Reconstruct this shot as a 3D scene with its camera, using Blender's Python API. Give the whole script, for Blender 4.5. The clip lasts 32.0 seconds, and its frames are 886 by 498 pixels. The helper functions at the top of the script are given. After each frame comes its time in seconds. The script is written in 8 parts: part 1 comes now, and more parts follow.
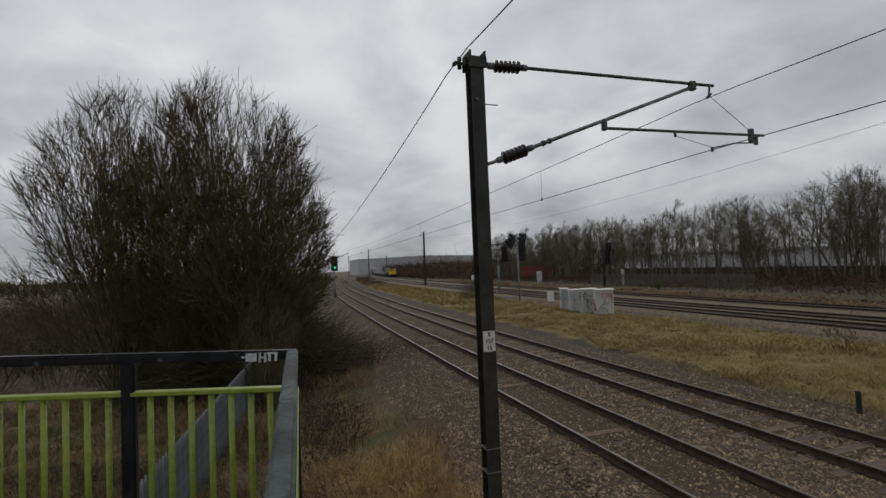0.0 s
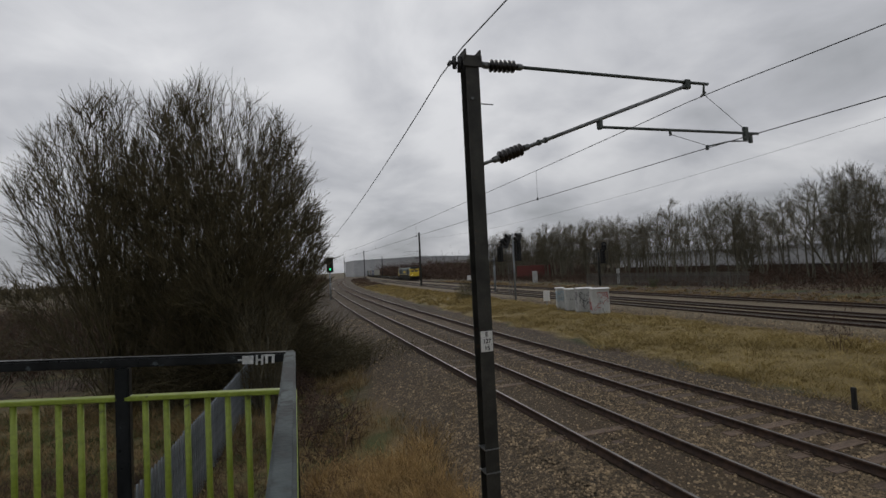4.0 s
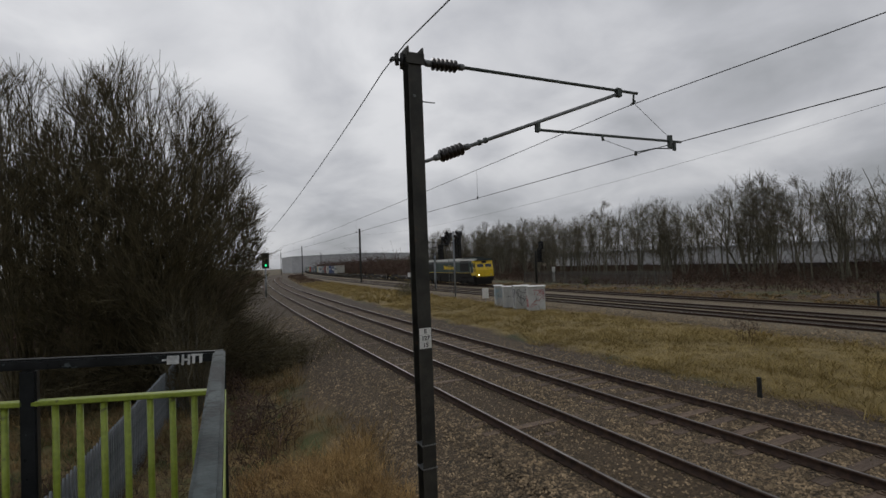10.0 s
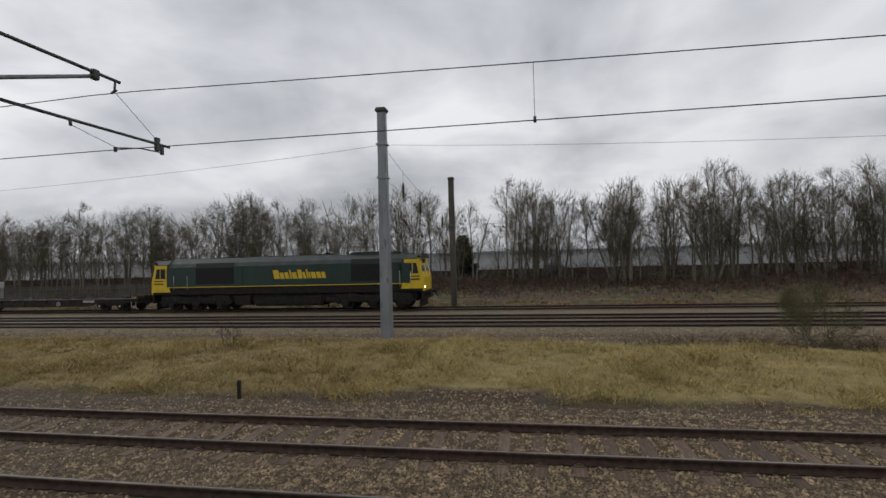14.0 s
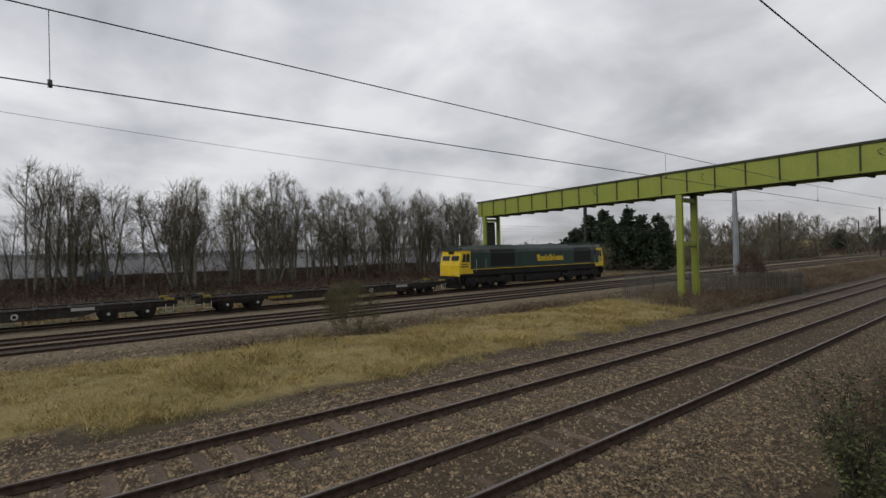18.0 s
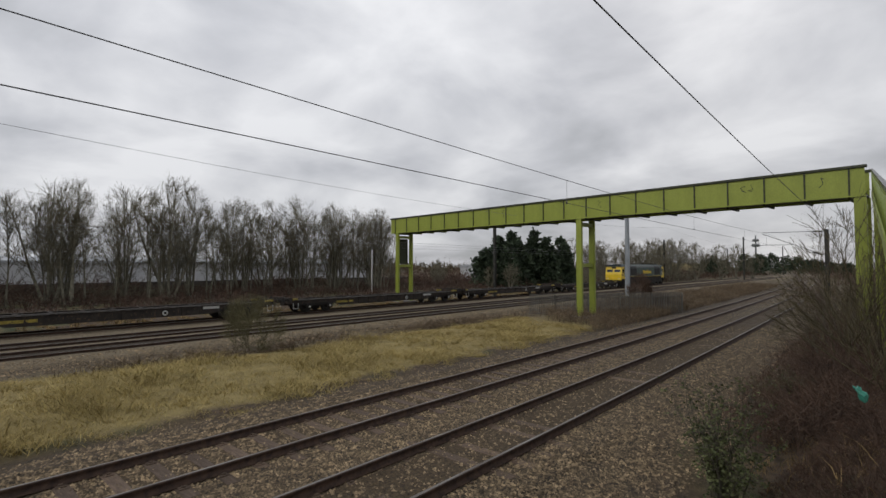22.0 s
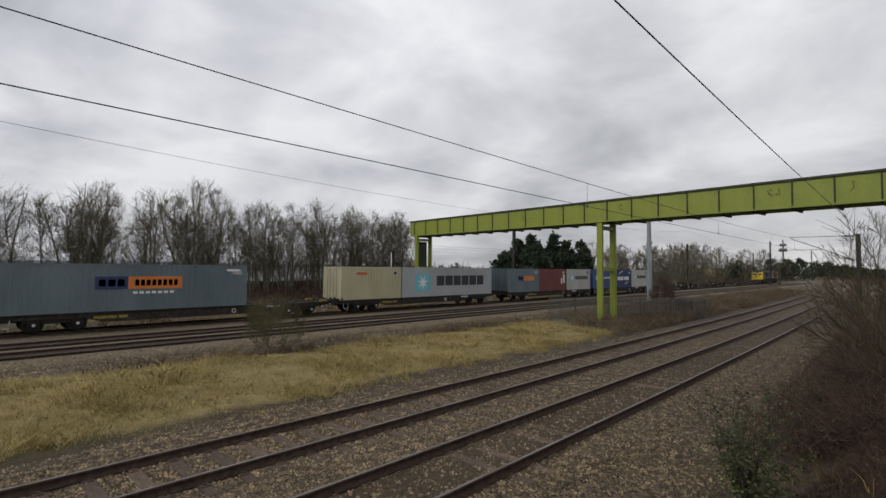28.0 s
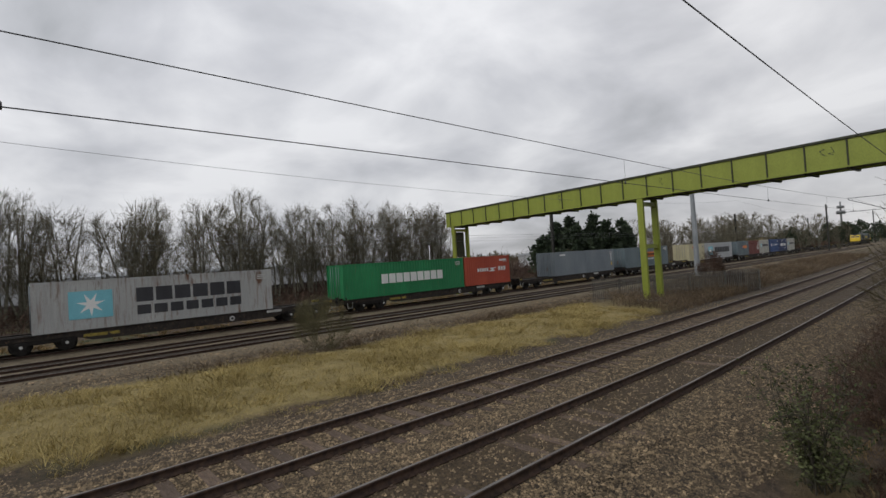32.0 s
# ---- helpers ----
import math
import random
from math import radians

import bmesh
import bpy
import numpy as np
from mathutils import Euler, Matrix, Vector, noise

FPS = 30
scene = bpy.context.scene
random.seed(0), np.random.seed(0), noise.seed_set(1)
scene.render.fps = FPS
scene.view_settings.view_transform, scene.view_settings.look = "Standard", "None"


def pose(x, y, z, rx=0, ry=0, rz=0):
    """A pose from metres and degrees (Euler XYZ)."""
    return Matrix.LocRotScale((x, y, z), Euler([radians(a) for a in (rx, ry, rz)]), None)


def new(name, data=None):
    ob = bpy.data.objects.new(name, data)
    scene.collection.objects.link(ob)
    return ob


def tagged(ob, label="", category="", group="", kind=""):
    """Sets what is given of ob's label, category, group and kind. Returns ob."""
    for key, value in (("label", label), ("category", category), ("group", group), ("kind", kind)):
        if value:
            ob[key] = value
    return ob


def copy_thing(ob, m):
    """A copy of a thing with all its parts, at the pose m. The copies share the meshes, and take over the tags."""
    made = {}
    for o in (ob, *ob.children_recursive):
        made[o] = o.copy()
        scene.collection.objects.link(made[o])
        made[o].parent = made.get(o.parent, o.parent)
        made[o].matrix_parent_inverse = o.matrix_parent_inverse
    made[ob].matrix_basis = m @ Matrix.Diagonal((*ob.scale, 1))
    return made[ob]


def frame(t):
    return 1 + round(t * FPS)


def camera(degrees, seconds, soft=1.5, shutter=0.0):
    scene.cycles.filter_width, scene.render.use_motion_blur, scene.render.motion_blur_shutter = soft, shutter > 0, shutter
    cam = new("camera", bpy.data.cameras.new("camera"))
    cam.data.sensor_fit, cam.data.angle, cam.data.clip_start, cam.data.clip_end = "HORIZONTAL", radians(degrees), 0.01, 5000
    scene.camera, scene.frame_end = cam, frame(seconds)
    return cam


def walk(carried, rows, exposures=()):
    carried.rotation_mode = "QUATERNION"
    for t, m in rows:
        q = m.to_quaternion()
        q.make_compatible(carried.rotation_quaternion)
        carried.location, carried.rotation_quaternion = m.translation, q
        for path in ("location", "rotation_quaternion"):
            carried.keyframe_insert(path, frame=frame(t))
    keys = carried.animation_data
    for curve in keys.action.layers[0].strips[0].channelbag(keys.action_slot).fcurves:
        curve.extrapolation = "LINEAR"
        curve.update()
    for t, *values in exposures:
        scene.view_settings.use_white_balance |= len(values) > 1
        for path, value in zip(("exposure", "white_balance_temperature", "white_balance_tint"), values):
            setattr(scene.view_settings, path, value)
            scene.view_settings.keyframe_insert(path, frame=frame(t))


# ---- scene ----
cam = camera(84.18, 32.0, soft=1.5)

# t, then the camera's pose
PATH = [
    (0.0, pose(-0.011, 0.008, 3.477, 92.065, 2.289, -18.316)),
    (0.5, pose(-0.013, 0.012, 3.468, 92.248, 2.609, -18.352)),
    (1.0, pose(-0.013, 0.018, 3.469, 92.253, 2.593, -18.388)),
    (1.5, pose(-0.015, 0.020, 3.471, 92.139, 2.717, -18.461)),
    (2.0, pose(-0.017, 0.028, 3.467, 92.126, 2.696, -18.546)),
    (2.5, pose(-0.015, 0.023, 3.469, 92.109, 2.744, -18.529)),
    (3.0, pose(-0.018, 0.033, 3.469, 92.150, 2.786, -18.623)),
    (3.5, pose(-0.018, 0.039, 3.471, 92.131, 2.761, -18.675)),
    (5.5, pose(-0.016, 0.028, 3.473, 92.132, 2.944, -19.663)),
    (6.0, pose(-0.015, 0.027, 3.472, 92.169, 2.996, -19.908)),
    (6.5, pose(-0.014, 0.026, 3.471, 92.141, 3.155, -20.179)),
    (7.0, pose(-0.014, 0.028, 3.471, 91.988, 3.093, -20.663)),
    (7.5, pose(-0.011, 0.017, 3.472, 91.975, 3.198, -21.180)),
    (8.0, pose(-0.014, 0.025, 3.471, 91.944, 2.956, -21.945)),
    (8.5, pose(-0.012, 0.021, 3.474, 91.878, 2.535, -22.758)),
    (9.0, pose(-0.011, 0.015, 3.474, 91.849, 2.359, -23.735)),
    (9.5, pose(-0.012, 0.022, 3.472, 91.704, 2.230, -24.758)),
    (10.0, pose(-0.010, 0.017, 3.473, 91.485, 2.244, -25.731)),
    (10.5, pose(-0.012, 0.016, 3.470, 91.395, 2.314, -26.126)),
    (11.0, pose(-0.009, -0.001, 3.472, 91.384, 2.682, -26.474)),
    (11.5, pose(-0.003, 0.028, 3.473, 91.158, 2.252, -28.383)),
    (12.0, pose(0.004, 0.029, 3.468, 91.246, 0.915, -32.136)),
    (12.5, pose(0.010, 0.060, 3.460, 93.149, -1.030, -39.751)),
    (13.0, pose(0.098, 0.038, 3.457, 94.706, 2.366, -55.890)),
    (13.5, pose(0.234, 0.026, 3.446, 93.310, 0.883, -69.646)),
    (14.0, pose(0.245, 0.004, 3.427, 90.979, 1.594, -80.222)),
    (14.5, pose(0.314, -0.100, 3.430, 89.864, 2.905, -89.879)),
    (15.0, pose(0.356, -0.182, 3.435, 89.428, 2.891, -100.849)),
    (15.5, pose(0.309, -0.257, 3.439, 89.445, 2.582, -109.442)),
    (17.5, pose(0.400, -0.245, 3.418, 88.990, 1.300, -123.365)),
    (18.0, pose(0.400, -0.225, 3.402, 90.250, 1.350, -127.800)),
    (18.5, pose(0.385, -0.210, 3.395, 90.932, -1.050, -132.290)),
    (19.0, pose(0.332, -0.195, 3.392, 91.176, -0.020, -136.305)),
    (19.5, pose(0.332, -0.195, 3.392, 91.453, -0.048, -138.384)),
    (20.0, pose(0.332, -0.195, 3.392, 91.694, 0.070, -138.607)),
    (20.5, pose(0.332, -0.195, 3.392, 92.081, 0.325, -138.436)),
    (21.0, pose(0.332, -0.195, 3.392, 92.121, -0.084, -138.274)),
    (21.5, pose(0.332, -0.195, 3.392, 92.091, 0.007, -137.994)),
    (22.0, pose(0.332, -0.195, 3.392, 92.091, 0.008, -137.993)),
    (22.5, pose(0.332, -0.195, 3.392, 92.214, 0.344, -137.759)),
    (23.0, pose(0.332, -0.195, 3.392, 92.289, 0.453, -137.668)),
    (23.5, pose(0.332, -0.195, 3.392, 92.242, 0.340, -137.636)),
    (24.0, pose(0.332, -0.195, 3.392, 92.196, 0.298, -137.744)),
    (24.5, pose(0.332, -0.195, 3.392, 92.025, 0.373, -137.869)),
    (26.5, pose(0.332, -0.195, 3.392, 92.132, 0.330, -137.158)),
    (27.0, pose(0.332, -0.195, 3.392, 92.337, 0.117, -136.564)),
    (27.5, pose(0.332, -0.195, 3.392, 92.441, -0.510, -136.148)),
    (28.0, pose(0.332, -0.195, 3.392, 92.419, -0.416, -135.795)),
    (28.5, pose(0.332, -0.195, 3.392, 92.318, -0.420, -135.717)),
    (29.0, pose(0.332, -0.195, 3.392, 92.212, -0.273, -135.692)),
    (29.5, pose(0.332, -0.195, 3.392, 92.132, -0.383, -135.821)),
    (30.0, pose(0.332, -0.195, 3.392, 91.894, -0.215, -136.330)),
    (30.5, pose(0.332, -0.195, 3.392, 91.924, 2.245, -134.768)),
    (31.0, pose(0.332, -0.195, 3.392, 92.285, 6.394, -132.823)),
    (31.5, pose(0.332, -0.195, 3.392, 91.992, 4.022, -132.136)),
    (32.0, pose(0.332, -0.195, 3.392, 91.406, 3.619, -131.270)),
]

walk(cam, PATH, [(0.0, -0.48), (10.0, -0.46), (11.5, -0.40), (13.0, -0.22), (15.0, -0.06), (17.5, -0.10), (19, -0.15), (21, -0.06), (32, -0.06)])

# ---------------------------------------------------------------- light
scene.view_settings.exposure = 0.0
world = bpy.data.worlds.new("overcast")
scene.world = world
world.use_nodes = True
wn, wl = world.node_tree.nodes, world.node_tree.links
wn.clear()
SUN_ELEVATION, SUN_TURN = 33, 168


def wnode(kind, **values):
    n = wn.new(kind)
    for key, value in values.items():
        n.inputs[key].default_value = value
    return n


sky = wn.new("ShaderNodeTexSky")
sky.sky_type, sky.sun_disc = "NISHITA", False
sky.sun_elevation, sky.sun_rotation = radians(SUN_ELEVATION), radians(SUN_TURN)
sky_dim = wnode("ShaderNodeMixRGB", Fac=1.0, Color2=(0.05, 0.05, 0.05, 1))
sky_dim.blend_type = "MULTIPLY"
coord = wn.new("ShaderNodeTexCoord")
# clouds lie on a flat layer: the direction divided by its height
split = wn.new("ShaderNodeSeparateXYZ")
rise = wn.new("ShaderNodeMath")
rise.operation = "MAXIMUM"
rise.inputs[1].default_value = 0.0
lift = wn.new("ShaderNodeMath")
lift.operation = "ADD"
lift.inputs[1].default_value = 0.33
flat = wn.new("ShaderNodeVectorMath")
flat.operation = "DIVIDE"
both = wn.new("ShaderNodeCombineXYZ")
clouds = wnode("ShaderNodeTexNoise", Scale=2.1, Detail=8.0, Roughness=0.5, Distortion=0.3)
banks = wnode("ShaderNodeTexNoise", Scale=0.7, Detail=4.0, Roughness=0.5)
mixed = wnode("ShaderNodeMixRGB", Fac=0.45)
tone = wn.new("ShaderNodeValToRGB")
tone.color_ramp.elements[0].position, tone.color_ramp.elements[0].color = 0.39, (0.375, 0.388, 0.412, 1)
tone.color_ramp.elements[1].position, tone.color_ramp.elements[1].color = 0.62, (0.77, 0.776, 0.80, 1)
mid = tone.color_ramp.elements.new(0.49)
mid.color = (0.53, 0.54, 0.575, 1)
cover = wnode("ShaderNodeMixRGB", Fac=0.94)
back = wnode("ShaderNodeBackground", Strength=1.11)
out = wn.new("ShaderNodeOutputWorld")
wl.new(coord.outputs["Generated"], split.inputs[0])
wl.new(split.outputs["Z"], rise.inputs[0])
wl.new(rise.outputs[0], lift.inputs[0])
for axis in "XYZ":
    wl.new(lift.outputs[0], both.inputs[axis])
wl.new(coord.outputs["Generated"], flat.inputs[0])
wl.new(both.outputs[0], flat.inputs[1])
wl.new(flat.outputs[0], clouds.inputs["Vector"])
wl.new(flat.outputs[0], banks.inputs["Vector"])
wl.new(clouds.outputs["Fac"], mixed.inputs["Color1"])
wl.new(banks.outputs["Fac"], mixed.inputs["Color2"])
wl.new(mixed.outputs[0], tone.inputs[0])
wl.new(sky.outputs[0], sky_dim.inputs["Color1"])
wl.new(sky_dim.outputs[0], cover.inputs["Color1"])
wl.new(tone.outputs[0], cover.inputs["Color2"])
veil = wn.new("ShaderNodeMapRange")
for key, value in (("From Min", -1.0), ("From Max", 1.0), ("To Min", 0.97), ("To Max", 1.17)):
    veil.inputs[key].default_value = value
wl.new(split.outputs["Y"], veil.inputs["Value"])
murk = wn.new("ShaderNodeMapRange")
for key, value in (("From Min", 0.03), ("From Max", 0.42), ("To Min", 0.87), ("To Max", 1.09)):
    murk.inputs[key].default_value = value
wl.new(split.outputs["Z"], murk.inputs["Value"])
shade = wn.new("ShaderNodeMath")
shade.operation = "MULTIPLY"
wl.new(veil.outputs[0], shade.inputs[0])
wl.new(murk.outputs[0], shade.inputs[1])
thin = wnode("ShaderNodeMixRGB", Fac=1.0)
thin.blend_type = "MULTIPLY"
wl.new(cover.outputs[0], thin.inputs["Color1"])
wl.new(shade.outputs[0], thin.inputs["Color2"])
wl.new(thin.outputs[0], back.inputs["Color"])
wl.new(back.outputs[0], out.inputs["Surface"])

sun_data = bpy.data.lights.new("sun", "SUN")
sun_data.energy, sun_data.angle, sun_data.color = 0.7, radians(20), (1.0, 0.97, 0.92)
sun = new("sun", sun_data)
sun.matrix_world = pose(0, 0, 60, 90 - SUN_ELEVATION, 0, SUN_TURN)

# ---------------------------------------------------------------- materials


def nodes_of(name):
    m = bpy.data.materials.new(name)
    m.use_nodes = True
    return m, m.node_tree.nodes, m.node_tree.links, m.node_tree.nodes["Principled BSDF"]


def surf(name, dark, light, scale=6.0, rough=0.8, metal=0.0, bump=0.3, grain=60.0, stain=None, stain_at=0.62, spread=0.0, stretch=(1, 1, 1), island=False, gloss=0.5, streak=None, streak_at=0.6):
    """A surface with patches between two colours, fine grain in colour and relief, stains in a third colour, and some change from object to object."""
    m, n, l, b = nodes_of(name)
    tc = n.new("ShaderNodeTexCoord")
    mp = n.new("ShaderNodeMapping")
    mp.inputs["Scale"].default_value = stretch
    l.new(tc.outputs["Object"], mp.inputs[0])
    big, fine = n.new("ShaderNodeTexNoise"), n.new("ShaderNodeTexNoise")
    big.inputs["Scale"].default_value, big.inputs["Detail"].default_value, big.inputs["Roughness"].default_value = scale, 6, 0.6
    fine.inputs["Scale"].default_value, fine.inputs["Detail"].default_value = grain, 3
    for t in (big, fine):
        l.new(mp.outputs[0], t.inputs["Vector"])
    ramp = n.new("ShaderNodeValToRGB")
    ramp.color_ramp.elements[0].position, ramp.color_ramp.elements[1].position = 0.35, 0.66
    ramp.color_ramp.elements[0].color, ramp.color_ramp.elements[1].color = (*dark, 1), (*light, 1)
    l.new(big.outputs["Fac"], ramp.inputs[0])
    colour = ramp.outputs[0]
    grainy = n.new("ShaderNodeMixRGB")
    grainy.blend_type, grainy.inputs["Fac"].default_value = "OVERLAY", 0.35
    l.new(colour, grainy.inputs["Color1"])
    l.new(fine.outputs["Fac"], grainy.inputs["Color2"])
    colour = grainy.outputs[0]
    if stain:
        spots = n.new("ShaderNodeTexNoise")
        spots.inputs["Scale"].default_value, spots.inputs["Detail"].default_value = scale * 2.3, 8
        l.new(mp.outputs[0], spots.inputs["Vector"])
        cut = n.new("ShaderNodeMapRange")
        cut.inputs["From Min"].default_value, cut.inputs["From Max"].default_value = stain_at, stain_at + 0.08
        l.new(spots.outputs["Fac"], cut.inputs["Value"])
        over = n.new("ShaderNodeMixRGB")
        over.inputs["Color2"].default_value = (*stain, 1)
        l.new(cut.outputs[0], over.inputs["Fac"])
        l.new(colour, over.inputs["Color1"])
        colour = over.outputs[0]
    if streak:
        # runs of dirt and rust down the side
        drawn = n.new("ShaderNodeMapping")
        drawn.inputs["Scale"].default_value = (2.2, 2.2, 0.22)
        l.new(tc.outputs["Object"], drawn.inputs[0])
        runs = n.new("ShaderNodeTexNoise")
        runs.inputs["Scale"].default_value, runs.inputs["Detail"].default_value, runs.inputs["Roughness"].default_value = 2.6, 8, 0.65
        l.new(drawn.outputs[0], runs.inputs["Vector"])
        amount = n.new("ShaderNodeMapRange")
        for key, value in (("From Min", streak_at), ("From Max", streak_at + 0.16), ("To Max", 0.8)):
            amount.inputs[key].default_value = value
        l.new(runs.outputs["Fac"], amount.inputs["Value"])
        run = n.new("ShaderNodeMixRGB")
        run.inputs["Color2"].default_value = (*streak, 1)
        l.new(amount.outputs[0], run.inputs["Fac"])
        l.new(colour, run.inputs["Color1"])
        colour = run.outputs[0]
    if spread:
        hsv = n.new("ShaderNodeHueSaturation")
        shift = n.new("ShaderNodeMapRange")
        shift.inputs["To Min"].default_value, shift.inputs["To Max"].default_value = 1 - spread, 1 + spread
        if island:
            l.new(n.new("ShaderNodeNewGeometry").outputs["Random Per Island"], shift.inputs["Value"])
        else:
            l.new(n.new("ShaderNodeObjectInfo").outputs["Random"], shift.inputs["Value"])
        l.new(shift.outputs[0], hsv.inputs["Value"])
        l.new(colour, hsv.inputs["Color"])
        colour = hsv.outputs[0]
    l.new(colour, b.inputs["Base Color"])
    rr = n.new("ShaderNodeMapRange")
    rr.inputs["To Min"].default_value, rr.inputs["To Max"].default_value = max(rough - 0.12, 0.03), min(rough + 0.12, 1)
    l.new(fine.outputs["Fac"], rr.inputs["Value"])
    l.new(rr.outputs[0], b.inputs["Roughness"])
    b.inputs["Metallic"].default_value = metal
    b.inputs["Specular IOR Level"].default_value = gloss
    if bump:
        bp = n.new("ShaderNodeBump")
        bp.inputs["Strength"].default_value, bp.inputs["Distance"].default_value = bump, 0.01
        l.new(fine.outputs["Fac"], bp.inputs["Height"])
        l.new(bp.outputs[0], b.inputs["Normal"])
    return m


def glow(name, colour, power):
    m, n, l, b = nodes_of(name)
    b.inputs["Base Color"].default_value = (*colour, 1)
    b.inputs["Emission Color"].default_value, b.inputs["Emission Strength"].default_value = (*colour, 1), power
    return m


def ground_mat():
    """Ballast in the track beds, dry grass on the banks, bare earth and dead leaves in the scrub."""
    m, n, l, b = nodes_of("ground")
    geo = n.new("ShaderNodeNewGeometry")
    xyz = n.new("ShaderNodeSeparateXYZ")
    l.new(geo.outputs["Position"], xyz.inputs[0])

    def math(kind, a, c=None):
        t = n.new("ShaderNodeMath")
        t.operation = kind
        for k, v in enumerate((a, c)):
            if v is None:
                continue
            if isinstance(v, (int, float)):
                t.inputs[k].default_value = v
            else:
                l.new(v, t.inputs[k])
        return t.outputs[0]

    def noise_of(scale, detail=5):
        t = n.new("ShaderNodeTexNoise")
        t.inputs["Scale"].default_value, t.inputs["Detail"].default_value = scale, detail
        l.new(geo.outputs["Position"], t.inputs["Vector"])
        return t.outputs["Fac"]

    def band(value, lo, hi, soft):
        up, down = n.new("ShaderNodeMapRange"), n.new("ShaderNodeMapRange")
        up.inputs["From Min"].default_value, up.inputs["From Max"].default_value = lo - soft, lo + soft
        down.inputs["From Min"].default_value, down.inputs["From Max"].default_value = hi + soft, hi - soft
        l.new(value, up.inputs["Value"])
        l.new(value, down.inputs["Value"])
        return math("MULTIPLY", up.outputs[0], down.outputs[0])

    def two(c1, c2, f, lo=0.38, hi=0.62):
        r = n.new("ShaderNodeValToRGB")
        r.color_ramp.elements[0].position, r.color_ramp.elements[1].position = lo, hi
        r.color_ramp.elements[0].color, r.color_ramp.elements[1].color = (*c1, 1), (*c2, 1)
        l.new(f, r.inputs[0])
        return r.outputs[0]

    def mix(a, c, f):
        t = n.new("ShaderNodeMixRGB")
        l.new(a, t.inputs["Color1"])
        l.new(c, t.inputs["Color2"])
        l.new(f, t.inputs["Fac"])
        return t.outputs[0]

    north, south = math("MAXIMUM", xyz.outputs["Y"], 0.0), math("MINIMUM", xyz.outputs["Y"], 0.0)
    bend = math("ADD", math("MULTIPLY", math("MULTIPLY", north, north), 0.00039), math("MULTIPLY", math("MULTIPLY", south, south), 0.00025))
    u = math("SUBTRACT", xyz.outputs["X"], bend)
    wob = math("MULTIPLY", math("SUBTRACT", noise_of(0.35), 0.5), 2.6)
    uw = math("ADD", u, wob)
    xw = math("ADD", xyz.outputs["X"], wob)
    stones = n.new("ShaderNodeTexVoronoi")
    stones.inputs["Scale"].default_value = 17
    l.new(geo.outputs["Position"], stones.inputs["Vector"])
    stone_grey = n.new("ShaderNodeSeparateColor")
    l.new(stones.outputs["Color"], stone_grey.inputs[0])
    crack = n.new("ShaderNodeTexVoronoi")
    crack.feature = "DISTANCE_TO_EDGE"
    crack.inputs["Scale"].default_value = 21
    stones.inputs["Scale"].default_value = 21
    l.new(geo.outputs["Position"], crack.inputs["Vector"])
    gap = n.new("ShaderNodeMapRange")
    gap.inputs["From Min"].default_value, gap.inputs["From Max"].default_value = 0.02, 0.16
    l.new(crack.outputs["Distance"], gap.inputs["Value"])
    # crevice shade between stones, put into the colour as near-black
    between = n.new("ShaderNodeRGB")
    between.outputs[0].default_value = (0.020, 0.014, 0.009, 1)
    ballast = mix(between.outputs[0], two((0.048, 0.034, 0.0185), (0.262, 0.189, 0.105), stone_grey.outputs[0], 0.1, 0.95), gap.outputs[0])
    # dirt of the bank edge; also the tone for shaded ballast ahead
    dirty = two((0.028, 0.020, 0.012), (0.096, 0.066, 0.038), noise_of(9), 0.3, 0.7)
    fines = two((0.032, 0.021, 0.011), (0.108, 0.074, 0.038), noise_of(19, 8), 0.3, 0.7)
    grime = two((0.022, 0.016, 0.010), (0.075, 0.055, 0.034), noise_of(7, 8), 0.3, 0.7)
    earth = two((0.045, 0.03, 0.02), (0.14, 0.095, 0.06), noise_of(5), 0.35, 0.65)
    green = two((0.045, 0.055, 0.018), (0.15, 0.115, 0.05), noise_of(0.9), 0.4, 0.6)
    straw = two((0.21, 0.162, 0.058), (0.355, 0.278, 0.112), noise_of(2.2), 0.3, 0.7)
    colour = mix(earth, green, band(noise_of(0.22), 0.52, 2, 0.05))
    meadow = two((0.09, 0.105, 0.032), (0.25, 0.185, 0.085), noise_of(1.1), 0.4, 0.6)
    colour = mix(colour, meadow, math("MULTIPLY", band(xw, -18, 2.6, 0.8), band(xyz.outputs["Y"], -3, 24, 2.5)))
    # the bank's upper edge draws in beyond the landing
    draw = n.new("ShaderNodeMapRange")
    for key, value in (("From Min", -10.0), ("From Max", 1.0), ("To Min", 2.3), ("To Max", 0.0)):
        draw.inputs[key].default_value = value
    l.new(xyz.outputs["Y"], draw.inputs["Value"])
    ahead = math("MAXIMUM", xyz.outputs["Y"], 0.0)
    xf = math("SUBTRACT", xyz.outputs["X"], math("MULTIPLY", math("MULTIPLY", ahead, ahead), 0.00024))
    brown = two((0.06, 0.045, 0.026), (0.165, 0.125, 0.074), noise_of(14), 0.3, 0.7)
    colour = mix(colour, brown, band(xf, 16.0, 36.5, 0.5))
    end = n.new("ShaderNodeMapRange")
    end.inputs["From Min"].default_value, end.inputs["From Max"].default_value = -33.0, -28.0
    l.new(math("ADD", xyz.outputs["Y"], wob), end.inputs["Value"])
    short = math("MULTIPLY", band(uw, 13.7, 60, 0.3), band(math("ADD", math("ADD", xf, draw.outputs[0]), math("MULTIPLY", wob, 0.5)), -50, 21.6, 0.5))
